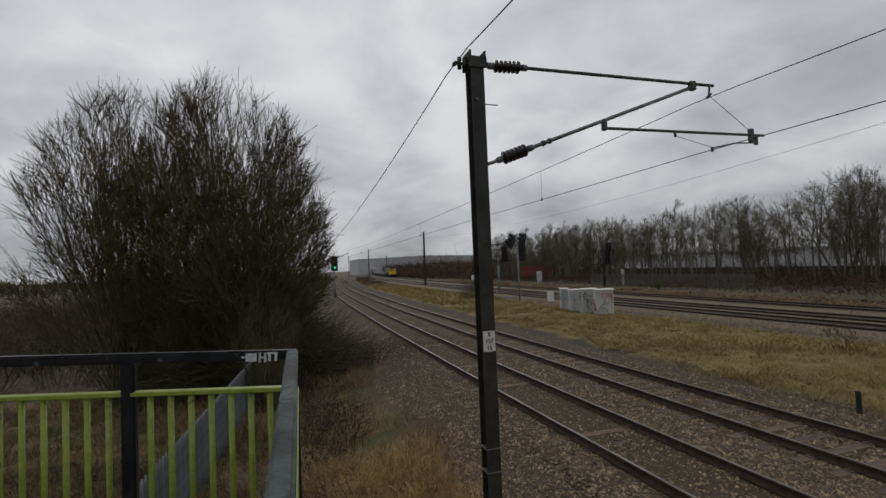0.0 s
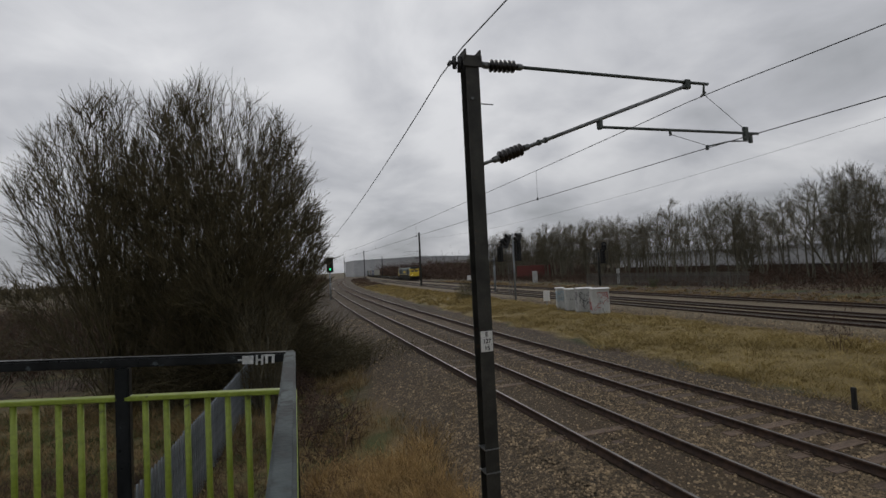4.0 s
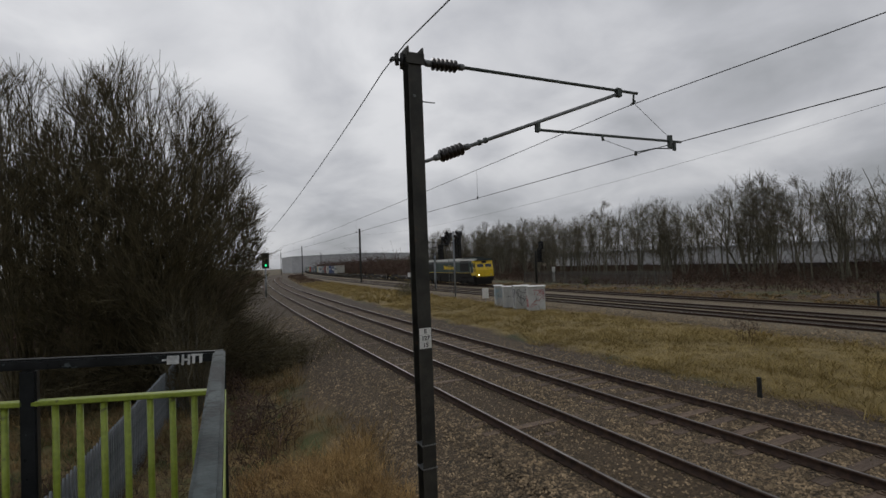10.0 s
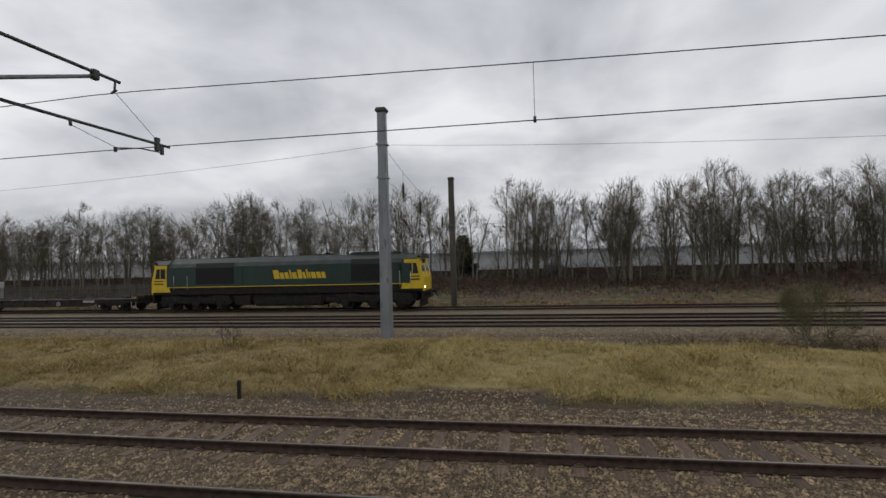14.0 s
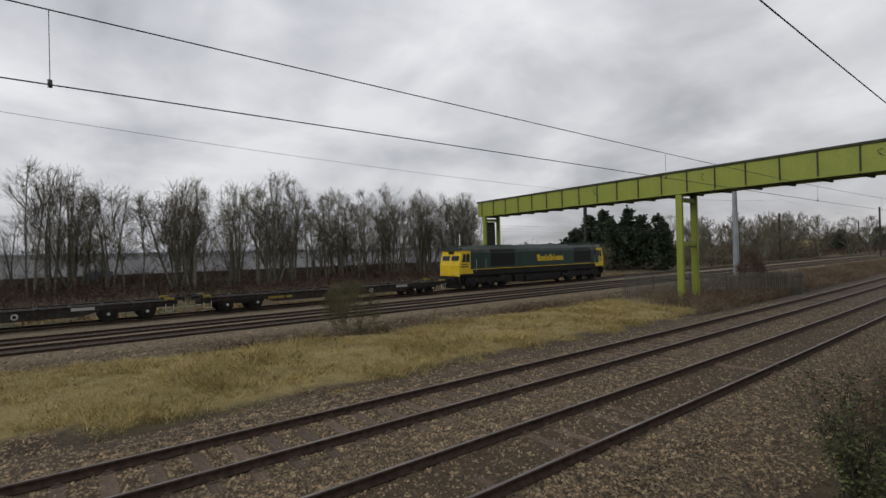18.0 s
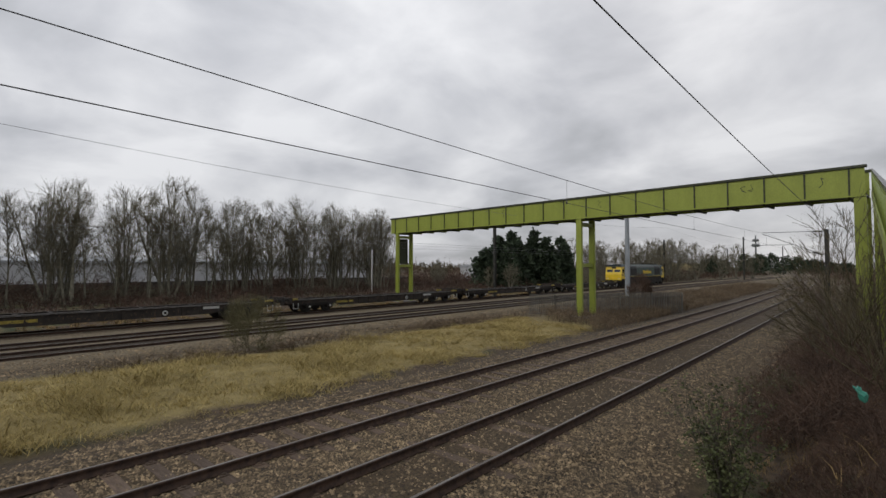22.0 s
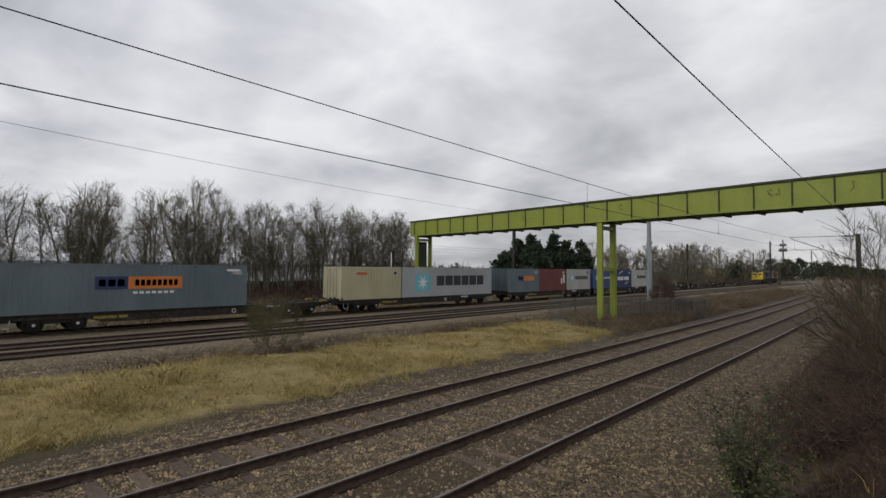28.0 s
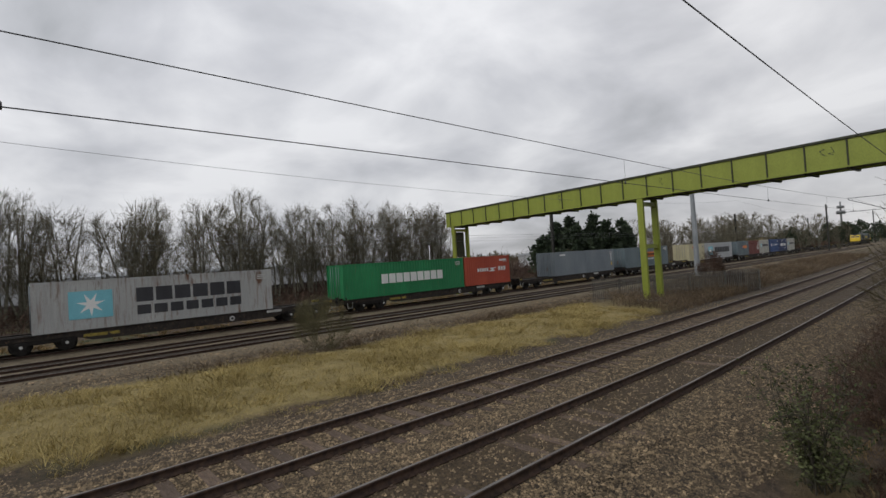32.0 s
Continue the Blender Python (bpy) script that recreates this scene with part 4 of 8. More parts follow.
def build_ramp():
    """The sloping walkway from the end of the footbridge down to the landing."""
    ramp = thing("walkway_ramp", "sloping steel walkway with lime green barred parapets joining the footbridge", "ramp", kind="structure")
    up = Vector((0, 0, 1))
    across = Vector((-1.9, 0, 0))
    a, b = RAMP_LOW, RAMP_HIGH
    bm = bmesh.new()
    beam(bm, a + across / 2 - up * 0.08, b + across / 2 - up * 0.08, 1.8, 0.1)
    part("deck", bm, DECK, ramp)
    d = (b - a).normalized()
    length = (b - a).length
    for off in (Vector((0, 0, 0)), across):
        bm = bmesh.new()
        beam(bm, a + off - up * 0.1, b + off - up * 0.1, 0.06, 0.34)
        part("stringer", bm, BRIDGE, ramp)
        bm = bmesh.new()
        beam(bm, a + off + up * 1.1, b + off + up * 1.1, 0.08, 0.08)
        part("top_rail", bm, RAIL_BLACK, ramp, "dark handrail")
        for z in (0.14, 0.95):
            bm = bmesh.new()
            beam(bm, a + off + up * z, b + off + up * z, 0.05, 0.03)
            part("rail", bm, RAIL_GREEN, ramp)
        bars = bmesh.new()
        rod(bars, (0, 0, 0.14), (0, 0, 0.95), 0.0145, sides=6)
        me = bpy.data.meshes.new("bar")
        bars.to_mesh(me)
        bars.free()
        me.materials.append(RAIL_GREEN)
        for k in range(1, int(length / 0.22)):
            ob = new("bar", me)
            ob.parent, ob.matrix_local = ramp, Matrix.Translation(a + off + d * 0.22 * k)
    for f in (0.2, 0.45, 0.7, 0.97):
        for off in (Vector((-0.1, 0, 0)), across + Vector((0.1, 0, 0))):
            p = a.lerp(b, f) + off
            part("leg", boxes((p.x - 0.08, p.x + 0.08, p.y - 0.08, p.y + 0.08, float(ground_z(p.x, p.y)) - 0.3, p.z - 0.27)), BRIDGE, ramp)


# ---------------------------------------------------------------- the railing by the camera


def build_railing():
    top, floor = 3.10, 1.98
    c, far, side = Vector((0.035, 2.56, 0)), Vector((-3.52, 3.16, 0.145)), Vector((-0.1, -1.3, 0))
    railing = thing("railing", "landing railing with worn blue-black top rail and lime green bars", "railing")
    d = (far - c).normalized()
    up = Vector((0, 0, 1))
    bm = bmesh.new()
    beam(bm, c + up * (top - 0.024), far + up * (top - 0.024), 0.05, 0.046)
    bmesh.ops.bevel(bm, geom=bm.edges[:], offset=0.008, segments=2, affect="EDGES")
    rail = part("top_rail", bm, RAIL_BLACK, railing, "chipped glossy black rail")
    # a white painted scrawl on the rail's face
    out = Vector((d.y, -d.x, 0)) * -1
    out = out if out.y < 0 else -out
    for s, low, high, w in ((0.075, -0.05, -0.012, 0.012), (0.105, -0.05, -0.012, 0.012), (0.092, -0.016, -0.008, 0.05), (0.125, -0.055, -0.01, 0.010), (0.15, -0.055, -0.01, 0.010), (0.138, -0.036, -0.028, 0.03), (0.19, -0.05, -0.012, 0.05), (0.215, -0.034, -0.026, 0.04)):
        p = c + d * s + out * 0.027
        bm = bmesh.new()
        beam(bm, p - d * w / 2 + up * (top + (low + high) / 2), p + d * w / 2 + up * (top + (low + high) / 2), 0.004, high - low)
        part("paint_mark", bm, CHALK, rail, "white painted scrawl")
    bm = bmesh.new()
    beam(bm, c + Vector((0, 0.03, top - 0.028)), side + up * (top - 0.028), 0.052, 0.056)
    bmesh.ops.bevel(bm, geom=bm.edges[:], offset=0.008, segments=2, affect="EDGES")
    part("side_top_rail", bm, RAIL_BLUE, railing, "worn blue-grey painted rail")
    for a, b in ((c, far), (c, side)):
        e = (b - a).normalized()
        length = (b - a).length
        for z, w in ((top - 0.19, 0.05), (floor + 0.1, 0.05)):
            bm = bmesh.new()
            beam(bm, a + e * 0.02 + up * z, b + up * z, w, 0.022)
            bmesh.ops.bevel(bm, geom=bm.edges[:], offset=0.004, segments=1, affect="EDGES")
            part("mid_rail" if z > floor + 0.5 else "bottom_rail", bm, RAIL_GREEN, railing)
        k = 0
        while 0.112 + 0.0905 * k < length - 0.05:
            s = 0.112 + 0.0905 * k
            k += 1
            if abs(s - 0.746) < 0.04:
                continue
            p = a + e * s
            part("bar", rods((p + up * (floor + 0.1), p + up * (top - 0.193), 0.0135), sides=8), RAIL_GREEN, railing)
    for s in (0.746, 2.4):
        p = c + d * s
        part("post", boxes((p.x - 0.029, p.x + 0.029, p.y - 0.027, p.y + 0.027, floor, top - 0.048 + p.z), bevel=0.006), RAIL_BLACK, railing, "black post with chipped paint")
    for p in (c, side):
        part("post", boxes((p.x - 0.024, p.x + 0.024, p.y - 0.024, p.y + 0.024, floor, top - 0.05), bevel=0.006), RAIL_BLACK, railing)
    deck = thing("landing", "grey steel stair landing on four legs", "landing", kind="structure")
    bm = bmesh.new()
    prism(bm, [(0.1, 2.62), (-3.5, 3.25), (-3.5, -1.4), (-0.05, -1.4)], "z", floor - 0.14, floor)
    part("deck_plate", bm, DECK, deck)
    for x, y in ((-0.16, -1.2), (-3.3, -1.2), (-3.3, 2.9), (-0.1, 2.3)):
        part("leg", boxes((x - 0.07, x + 0.07, y - 0.07, y + 0.07, float(ground_z(x, y)) - 0.3, floor - 0.14)), BRIDGE, deck)


def build_palisade(a, b, ztop, label, group, metal=None):
    """Upright pales with split tops on two rails and posts."""
    a, b = Vector((*a, 0)), Vector((*b, 0))
    length = (b - a).length
    d = (b - a).normalized()
    turn = math.degrees(math.atan2(d.y, d.x))
    fence = thing("palisade_fence", label, "fence", group, at=pose(a.x, a.y, 0, 0, 0, turn))
    def low(s):
        return float(ground_z(*(a + d * s).to_2d()))
    pale = bmesh.new()
    prism(pale, [(-0.035, -1.85), (0.035, -1.85), (0.035, -0.06), (0.012, 0), (-0.012, 0), (-0.035, -0.06)], "y", -0.012, 0.012)
    me = bpy.data.meshes.new("pale")
    pale.to_mesh(me)
    pale.free()
    metal = metal or FENCE
    me.materials.append(metal)
    n = min(int(length / 0.15), 140)
    for k in range(n):
        ob = new("pale", me)
        ob.parent, ob.matrix_local = fence, pose(length * k / n, 0.0, ztop)
    for z in (ztop - 0.35, ztop - 1.5):
        part("fence_rail", boxes((0, length, 0.015, 0.055, z - 0.03, z + 0.03)), metal, fence)
    for k in range(int(length / 2.75) + 1):
        part("post", boxes((k * 2.75 - 0.04, k * 2.75 + 0.04, 0.06, 0.14, low(k * 2.75) - 0.3, ztop - 0.1)), metal, fence)
    return fence

# ---------------------------------------------------------------- the freight train

FRONT = [(0, 191), (3, 150), (6, 109), (9, 70.0), (11, 44.8), (12, 32.0), (13, 19.25), (15.2, -9.4), (17.5, -40.6), (19, -60.9), (21, -86.8), (23, -112.5), (24.5, -133.0), (26.5, -160.6), (28, -182.2), (29.7, -205.8), (31, -224.8), (32, -239.1)]
MOVING = []


def train_rows(behind):
    rows = []
    for t, front in FRONT:
        y = front + behind
        slope = (far_bend(y + 2) - far_bend(y - 2)) / 4
        rows.append((t, pose(FAR_TRACKS[2] + far_bend(y), y, 0, 0, 0, math.degrees(math.atan(-slope)))))
    return rows


def ride(ob, behind):
    MOVING.append((ob, behind))
    ob.matrix_world = train_rows(behind)[0][1]
    return ob


def wheel(parent, x, y, r=0.46):
    """A flanged wheel that faces outwards."""
    s = 1 if x > 0 else -1
    bm = bmesh.new()
    lathe(bm, (x - s * 0.09, y, r), (x + s * 0.06, y, r), [(0, r + 0.028), (0.18, r + 0.028), (0.25, r), (0.95, r - 0.01), (1.0, r - 0.05)], 20)
    w = part("wheel", bm, WHEEL, parent)
    bm = bmesh.new()
    lathe(bm, (x + s * 0.06, y, r), (x + s * 0.2, y, r), [(0, 0.16), (0.6, 0.14), (1, 0.10)], 10)
    part("axle_box", bm, UNDERFRAME, w)
    return w


def bogie(vehicle, y, axles, half, hub_material=None, low=0.48, high=0.86):
    frame_ = part("bogie", boxes((-1.12, -0.98, y - half, y + half, low, high), (0.98, 1.12, y - half, y + half, low, high), (-1.0, 1.0, y - 0.25, y + 0.25, 0.5, 0.85), bevel=0.03), UNDERFRAME, vehicle)
    for a in axles:
        for x in (-0.78, 0.78):
            wheel(frame_, x, y + a, 0.46 if high < 0.9 else 0.53)
        part("axle", rods(((-0.8, y + a, 0.46), (0.8, y + a, 0.46), 0.08)), UNDERFRAME, frame_)
        for s in (-1, 1):
            part("spring_box", boxes((s * 1.22 - 0.1, s * 1.22 + 0.1, y + a - 0.24, y + a + 0.24, 0.3, 0.66), bevel=0.04), UNDERFRAME, frame_)
            if high > 0.9:
                part("coil_spring", rods(((s * 1.2, y + a + 0.42, 0.5), (s * 1.2, y + a + 0.42, 0.98), 0.11), sides=10), UNDERFRAME, frame_)
                part("damper", rods(((s * 1.24, y + a - 0.45, 0.55), (s * 1.24, y + a - 0.25, 1.1), 0.05), sides=8), WHEEL, frame_)
            if hub_material:
                part("axle_cap", rods(((s * 1.31, y + a, 0.46), (s * 1.34, y + a, 0.46), 0.075), sides=12), hub_material, frame_)
    return frame_


def build_loco():
    """Front towards -y, 21.4 m long, middle at the origin."""
    loco = thing("locomotive", "dark green diesel freight locomotive with yellow cab ends", "locomotive")
    L = 10.3
    lower = [(-1.32, 1.73), (1.32, 1.73), (1.32, 3.2), (-1.32, 3.2)]
    bm = bmesh.new()
    prism(bm, lower, "y", -L + 1.5, L - 1.5)
    part("body", bm, LOCO_GREEN, loco)
    bm = bmesh.new()
    prism(bm, [(-1.325, 3.2), (1.325, 3.2), (1.2, 3.46), (0.66, 3.82), (-0.66, 3.82), (-1.2, 3.46)], "y", -L + 1.5, L - 1.5)
    part("roof", bm, LOCO_ROOF, loco, "grey-green sloping roof")
    for y0, y1, z in ((-7.4, -4.6, 3.82), (3.2, 6.0, 3.82), (-3.6, -2.2, 3.84), (-1.0, 1.4, 3.81)):
        part("roof_hatch", boxes((-0.55, 0.55, y0, y1, z - 0.06, z + 0.05), bevel=0.02), UNDERFRAME if z == 3.82 else LOCO_ROOF, loco)
    part("radiator_housing", boxes((-0.78, 0.78, -8.6, -5.0, 3.72, 3.92), bevel=0.05), LOCO_ROOF, loco, "raised grey-green roof housing")
    for k in range(10):
        part("roof_rib", boxes((-0.7, 0.7, -7.2 + k * 0.2, -7.12 + k * 0.2, 3.9, 3.96)), UNDERFRAME, loco)
    part("exhaust", rods(((0, -3.0, 3.78), (0, -3.0, 4.0), 0.16)), UNDERFRAME, loco)
    part("frame", boxes((-1.27, 1.27, -L + 0.1, L - 0.1, 1.22, 1.735), bevel=0.02), UNDERFRAME, loco)
    for s in (-1, 1):
        part("waist_stripe", boxes((s * 1.335 - 0.008, s * 1.335 + 0.008, -L + 1.2, L - 1.2, 1.74, 1.79)), LOCO_YELLOW, loco, "thin yellow stripe along the sole")
        for y0, y1 in ((-7.95, -5.2), (3.6, 6.6)):
            g = part("grille", boxes((s * 1.33 - 0.012, s * 1.33 + 0.012, y0, y1, 1.98, 3.12)), GRILLE, loco, "black ventilation grille")
            bm = bmesh.new()
            prism(bm, [(s * 1.345, 3.2), (s * 1.225, 3.475), (s * 1.195, 3.455), (s * 1.31, 3.19)], "y", y0, y1)
            part("roof_grille", bm, GRILLE, loco, "black grille on the roof edge")
            for k in range(9):
                part("slat", boxes((s * 1.346 - 0.01, s * 1.346 + 0.01, y0 + 0.05, y1 - 0.05, 2.02 + k * 0.122, 2.08 + k * 0.122)), GRILLE, g)
        for y in (-9.05, -8.3, 7.6, 8.7):
            part("side_door", boxes((s * 1.331 - 0.008, s * 1.331 + 0.008, y - 0.28, y + 0.28, 1.78, 3.14), bevel=0.004), LOCO_GREEN, loco)
            part("handrail", rods(((s * 1.38, y - 0.34, 1.6), (s * 1.38, y - 0.34, 2.6), 0.018), sides=6), HUB, loco, "pale handrail")
        for y in (-2.9, 0.5, 2.9):
            part("body_joint", boxes((s * 1.33 - 0.006, s * 1.33 + 0.006, y - 0.012, y + 0.012, 1.74, 3.18)), UNDERFRAME, loco)
        # slanted bars in the place of the painted name
        for k, w in enumerate((0.42, 0.3, 0.28, 0.12, 0.34, 0.3, 0.2, 0.1, 0.1, 0.32, 0.3, 0.26)):
            y = (-3.65 + sum((0.42, 0.3, 0.28, 0.12, 0.34, 0.3, 0.2, 0.1, 0.1, 0.32, 0.3, 0.26)[:k]) + k * 0.075)
            y = y if s > 0 else 0.9 - (y + 3.65) - 1.0 + 0.55
            h = 0.62 if k in (0, 3, 5, 7) else 0.44
            y0, y1 = (y, y + w) if s > 0 else (y - w, y)
            lean = -0.12 if s < 0 else 0.12
            bm = bmesh.new()
            prism(bm, [(y0, 2.24), (y1, 2.24), (y1 + lean * -1, 2.24 + h), (y0 + lean * -1, 2.24 + h)], "x", s * 1.327, s * 1.34)
            part("lettering", bm, LOCO_YELLOW, loco, "yellow painted letter bar")
    for e in (-1, 1):
        y0, y1 = e * (L - 1.5), e * (L - 0.1)
        # cab: raked face with its window
        prof = [(y0, 1.66), (y1, 1.48), (y1, 2.15), (y1 - e * 0.22, 3.02), (y1 - e * 0.30, 3.42), (y0, 3.42)]
        bm = bmesh.new()
        prism(bm, prof, "x", -1.315, 1.315)
        cab = part("cab", bm, LOCO_GREEN, loco)
        bm = bmesh.new()
        prism(bm, [(-1.315, 3.42), (1.315, 3.42), (0.95, 3.72), (-0.95, 3.72)], "y", min(y0, y1 - e * 0.1), max(y0, y1 - e * 0.1))
        part("cab_roof", bm, LOCO_ROOF, cab)
        bm = bmesh.new()
        prism(bm, [(y1 - e * 0.02, 1.24), (y1 + e * 0.03, 1.24), (y1 + e * 0.03, 2.15), (y1 - e * 0.19, 3.02), (y1 - e * 0.27, 3.46), (y1 - e * 0.33, 3.46), (y1 - e * 0.27, 3.0), (y1 - e * 0.02, 2.13)], "x", -1.33, 1.33)
        part("cab_front", bm, LOCO_YELLOW, cab, "yellow warning panel")
        for s in (-1, 1):
            bm = bmesh.new()
            prism(bm, [(y1 + e * 0.02, 1.42), (y1 - e * 1.5, 1.42), (y1 - e * 1.26, 2.38), (y1 - e * 1.26, 3.38), (y1 - e * 0.3, 3.38), (y1 - e * 0.2, 3.0), (y1 + e * 0.02, 2.14)], "x", min(s * 1.312, s * 1.331), max(s * 1.312, s * 1.331))
            part("cab_side_panel", bm, LOCO_YELLOW, cab, "yellow cab side round the window")
            bm = bmesh.new()
            prism(bm, [(y1 - e * 0.28, 2.42), (y1 - e * 1.12, 2.42), (y1 - e * 1.12, 3.12), (y1 - e * 0.42, 3.12)], "x", min(s * 1.32, s * 1.338), max(s * 1.32, s * 1.338))
            side = part("side_window", bm, GLASS, cab, "dark cab side window")
            part("window_bar", boxes((s * 1.335 - 0.008, s * 1.335 + 0.008, y1 - e * 0.7 - 0.025, y1 - e * 0.7 + 0.025, 2.42, 3.12)), LOCO_YELLOW, side)
            part("door_window", boxes((s * 1.322 - 0.01, s * 1.322 + 0.01, min(y1 - e * 1.36, y1 - e * 1.66), max(y1 - e * 1.36, y1 - e * 1.66), 2.45, 3.1)), GLASS, cab, "dark cab door window")
            part("text_bar", boxes((s * 1.335 - 0.004, s * 1.335 + 0.004, min(y1 - e * 0.95, y1 - e * 0.2), max(y1 - e * 0.95, y1 - e * 0.2), 2.2, 2.27)), INK, cab)
            part("text_bar", boxes((s * 1.335 - 0.004, s * 1.335 + 0.004, min(y1 - e * 0.95, y1 - e * 0.2), max(y1 - e * 0.95, y1 - e * 0.2), 1.98, 2.08)), INK, cab)
            bm = bmesh.new()
            prism(bm, [(y1 - e * 0.045, 2.28), (y1 - e * 0.015, 2.28), (y1 - e * 0.155, 2.96), (y1 - e * 0.185, 2.96)], "x", min(s * 0.12, s * 1.12), max(s * 0.12, s * 1.12))
            part("windscreen", bm, GLASS, cab, "dark windscreen pane")
            part("wiper", rods(((s * 0.5, y1 - e * -0.01, 2.3), (s * 0.75, y1 - e * 0.12, 2.8), 0.012), sides=5), INK, cab)
            part("buffer", rods(((s * 0.87, y1, 1.06), (s * 0.87, y1 + e * 0.42, 1.06), 0.09), ((s * 0.87, y1 + e * 0.42, 1.06), (s * 0.87, y1 + e * 0.47, 1.06), 0.24)), UNDERFRAME, loco, "round black buffer")
            part("headlight", rods(((s * 0.92, y1 + e * 0.02, 1.5), (s * 0.92, y1 + e * 0.06, 1.5), 0.085), sides=14), HEADLAMP if e < 0 and s < 0 else HUB, cab, "lit round headlamp" if e < 0 and s < 0 else "unlit lamp")
        part("cab_visor", boxes((-1.3, 1.3, min(y1 - e * 0.36, y1 - e * 0.18), max(y1 - e * 0.36, y1 - e * 0.18), 3.44, 3.6), bevel=0.03), UNDERFRAME, cab, "dark roof brow over the windscreen")
        part("horn_grille", boxes((-0.35, 0.35, min(y1 - e * 0.3, y1 - e * 0.16), max(y1 - e * 0.3, y1 - e * 0.16), 3.1, 3.36)), GRILLE, cab)
        part("marker_cluster", boxes((-1.1, 1.1, min(y1 + e * 0.02, y1 + e * 0.05), max(y1 + e * 0.02, y1 + e * 0.05), 1.30, 1.66), bevel=0.01), LOCO_YELLOW, cab)
        part("buffer_beam", boxes((-1.3, 1.3, min(y1, y1 - e * 0.12), max(y1, y1 - e * 0.12), 0.62, 1.25), bevel=0.02), UNDERFRAME, loco)
        part("plough", boxes((-1.15, 1.15, min(y1 - e * 0.3, y1 - e * 0.2), max(y1 - e * 0.3, y1 - e * 0.2), 0.18, 0.66)), UNDERFRAME, loco)
        part("coupling", rods(((0, y1, 1.0), (0, y1 + e * 0.45, 0.9), 0.06)), UNDERFRAME, loco)
        bogie(loco, e * 6.7, (-1.95, 0, 1.95), 2.75, None, 0.5, 1.02)
        for s in (-1, 1):
            # cast frame that dips round each axle
            half = [(2.95, 0.62), (2.65, 1.08), (1.45, 1.18), (0.95, 0.95)]
            under = [(2.45, 0.42), (1.5, 0.6), (0.45, 0.6)]
            rim = half + [(-u, v) for u, v in reversed(half)] + [(-u, v) for u, v in under] + [(0, 0.42)] + list(reversed(under))
            bm = bmesh.new()
            prism(bm, [(e * 6.7 + u, v) for u, v in rim], "x", min(s * 1.13, s * 1.27), max(s * 1.13, s * 1.27))
            part("bogie_side_frame", bm, UNDERFRAME, loco, "black cast bogie frame")
        for s in (-1, 1):
            part("cab_steps", boxes((s * 1.2 - 0.12, s * 1.2 + 0.12, e * 9.2 - 0.3, e * 9.2 + 0.3, 0.4, 0.46), (s * 1.2 - 0.12, s * 1.2 + 0.12, e * 9.2 - 0.3, e * 9.2 + 0.3, 0.75, 0.8), (s * 1.25 - 0.02, s * 1.25 + 0.02, e * 9.2 - 0.32, e * 9.2 - 0.28, 0.4, 1.1)), UNDERFRAME, loco)
    part("underbody", boxes((-1.02, 1.02, -L + 0.6, L - 0.6, 0.62, 1.24)), UNDERFRAME, loco, "black grimy underbody")
    part("fuel_tank", boxes((-1.24, 1.24, -3.1, 2.2, 0.34, 1.1), bevel=0.14), UNDERFRAME, loco)
    part("battery_box", boxes((-1.24, 1.24, 2.35, 3.6, 0.42, 1.12), bevel=0.04), UNDERFRAME, loco)
    part("air_tank", rods(((-1.1, -3.9, 0.7), (-1.1, -3.3, 0.7), 0.2), ((1.1, -3.9, 0.7), (1.1, -3.3, 0.7), 0.2)), UNDERFRAME, loco)
    return ride(loco, 10.7)


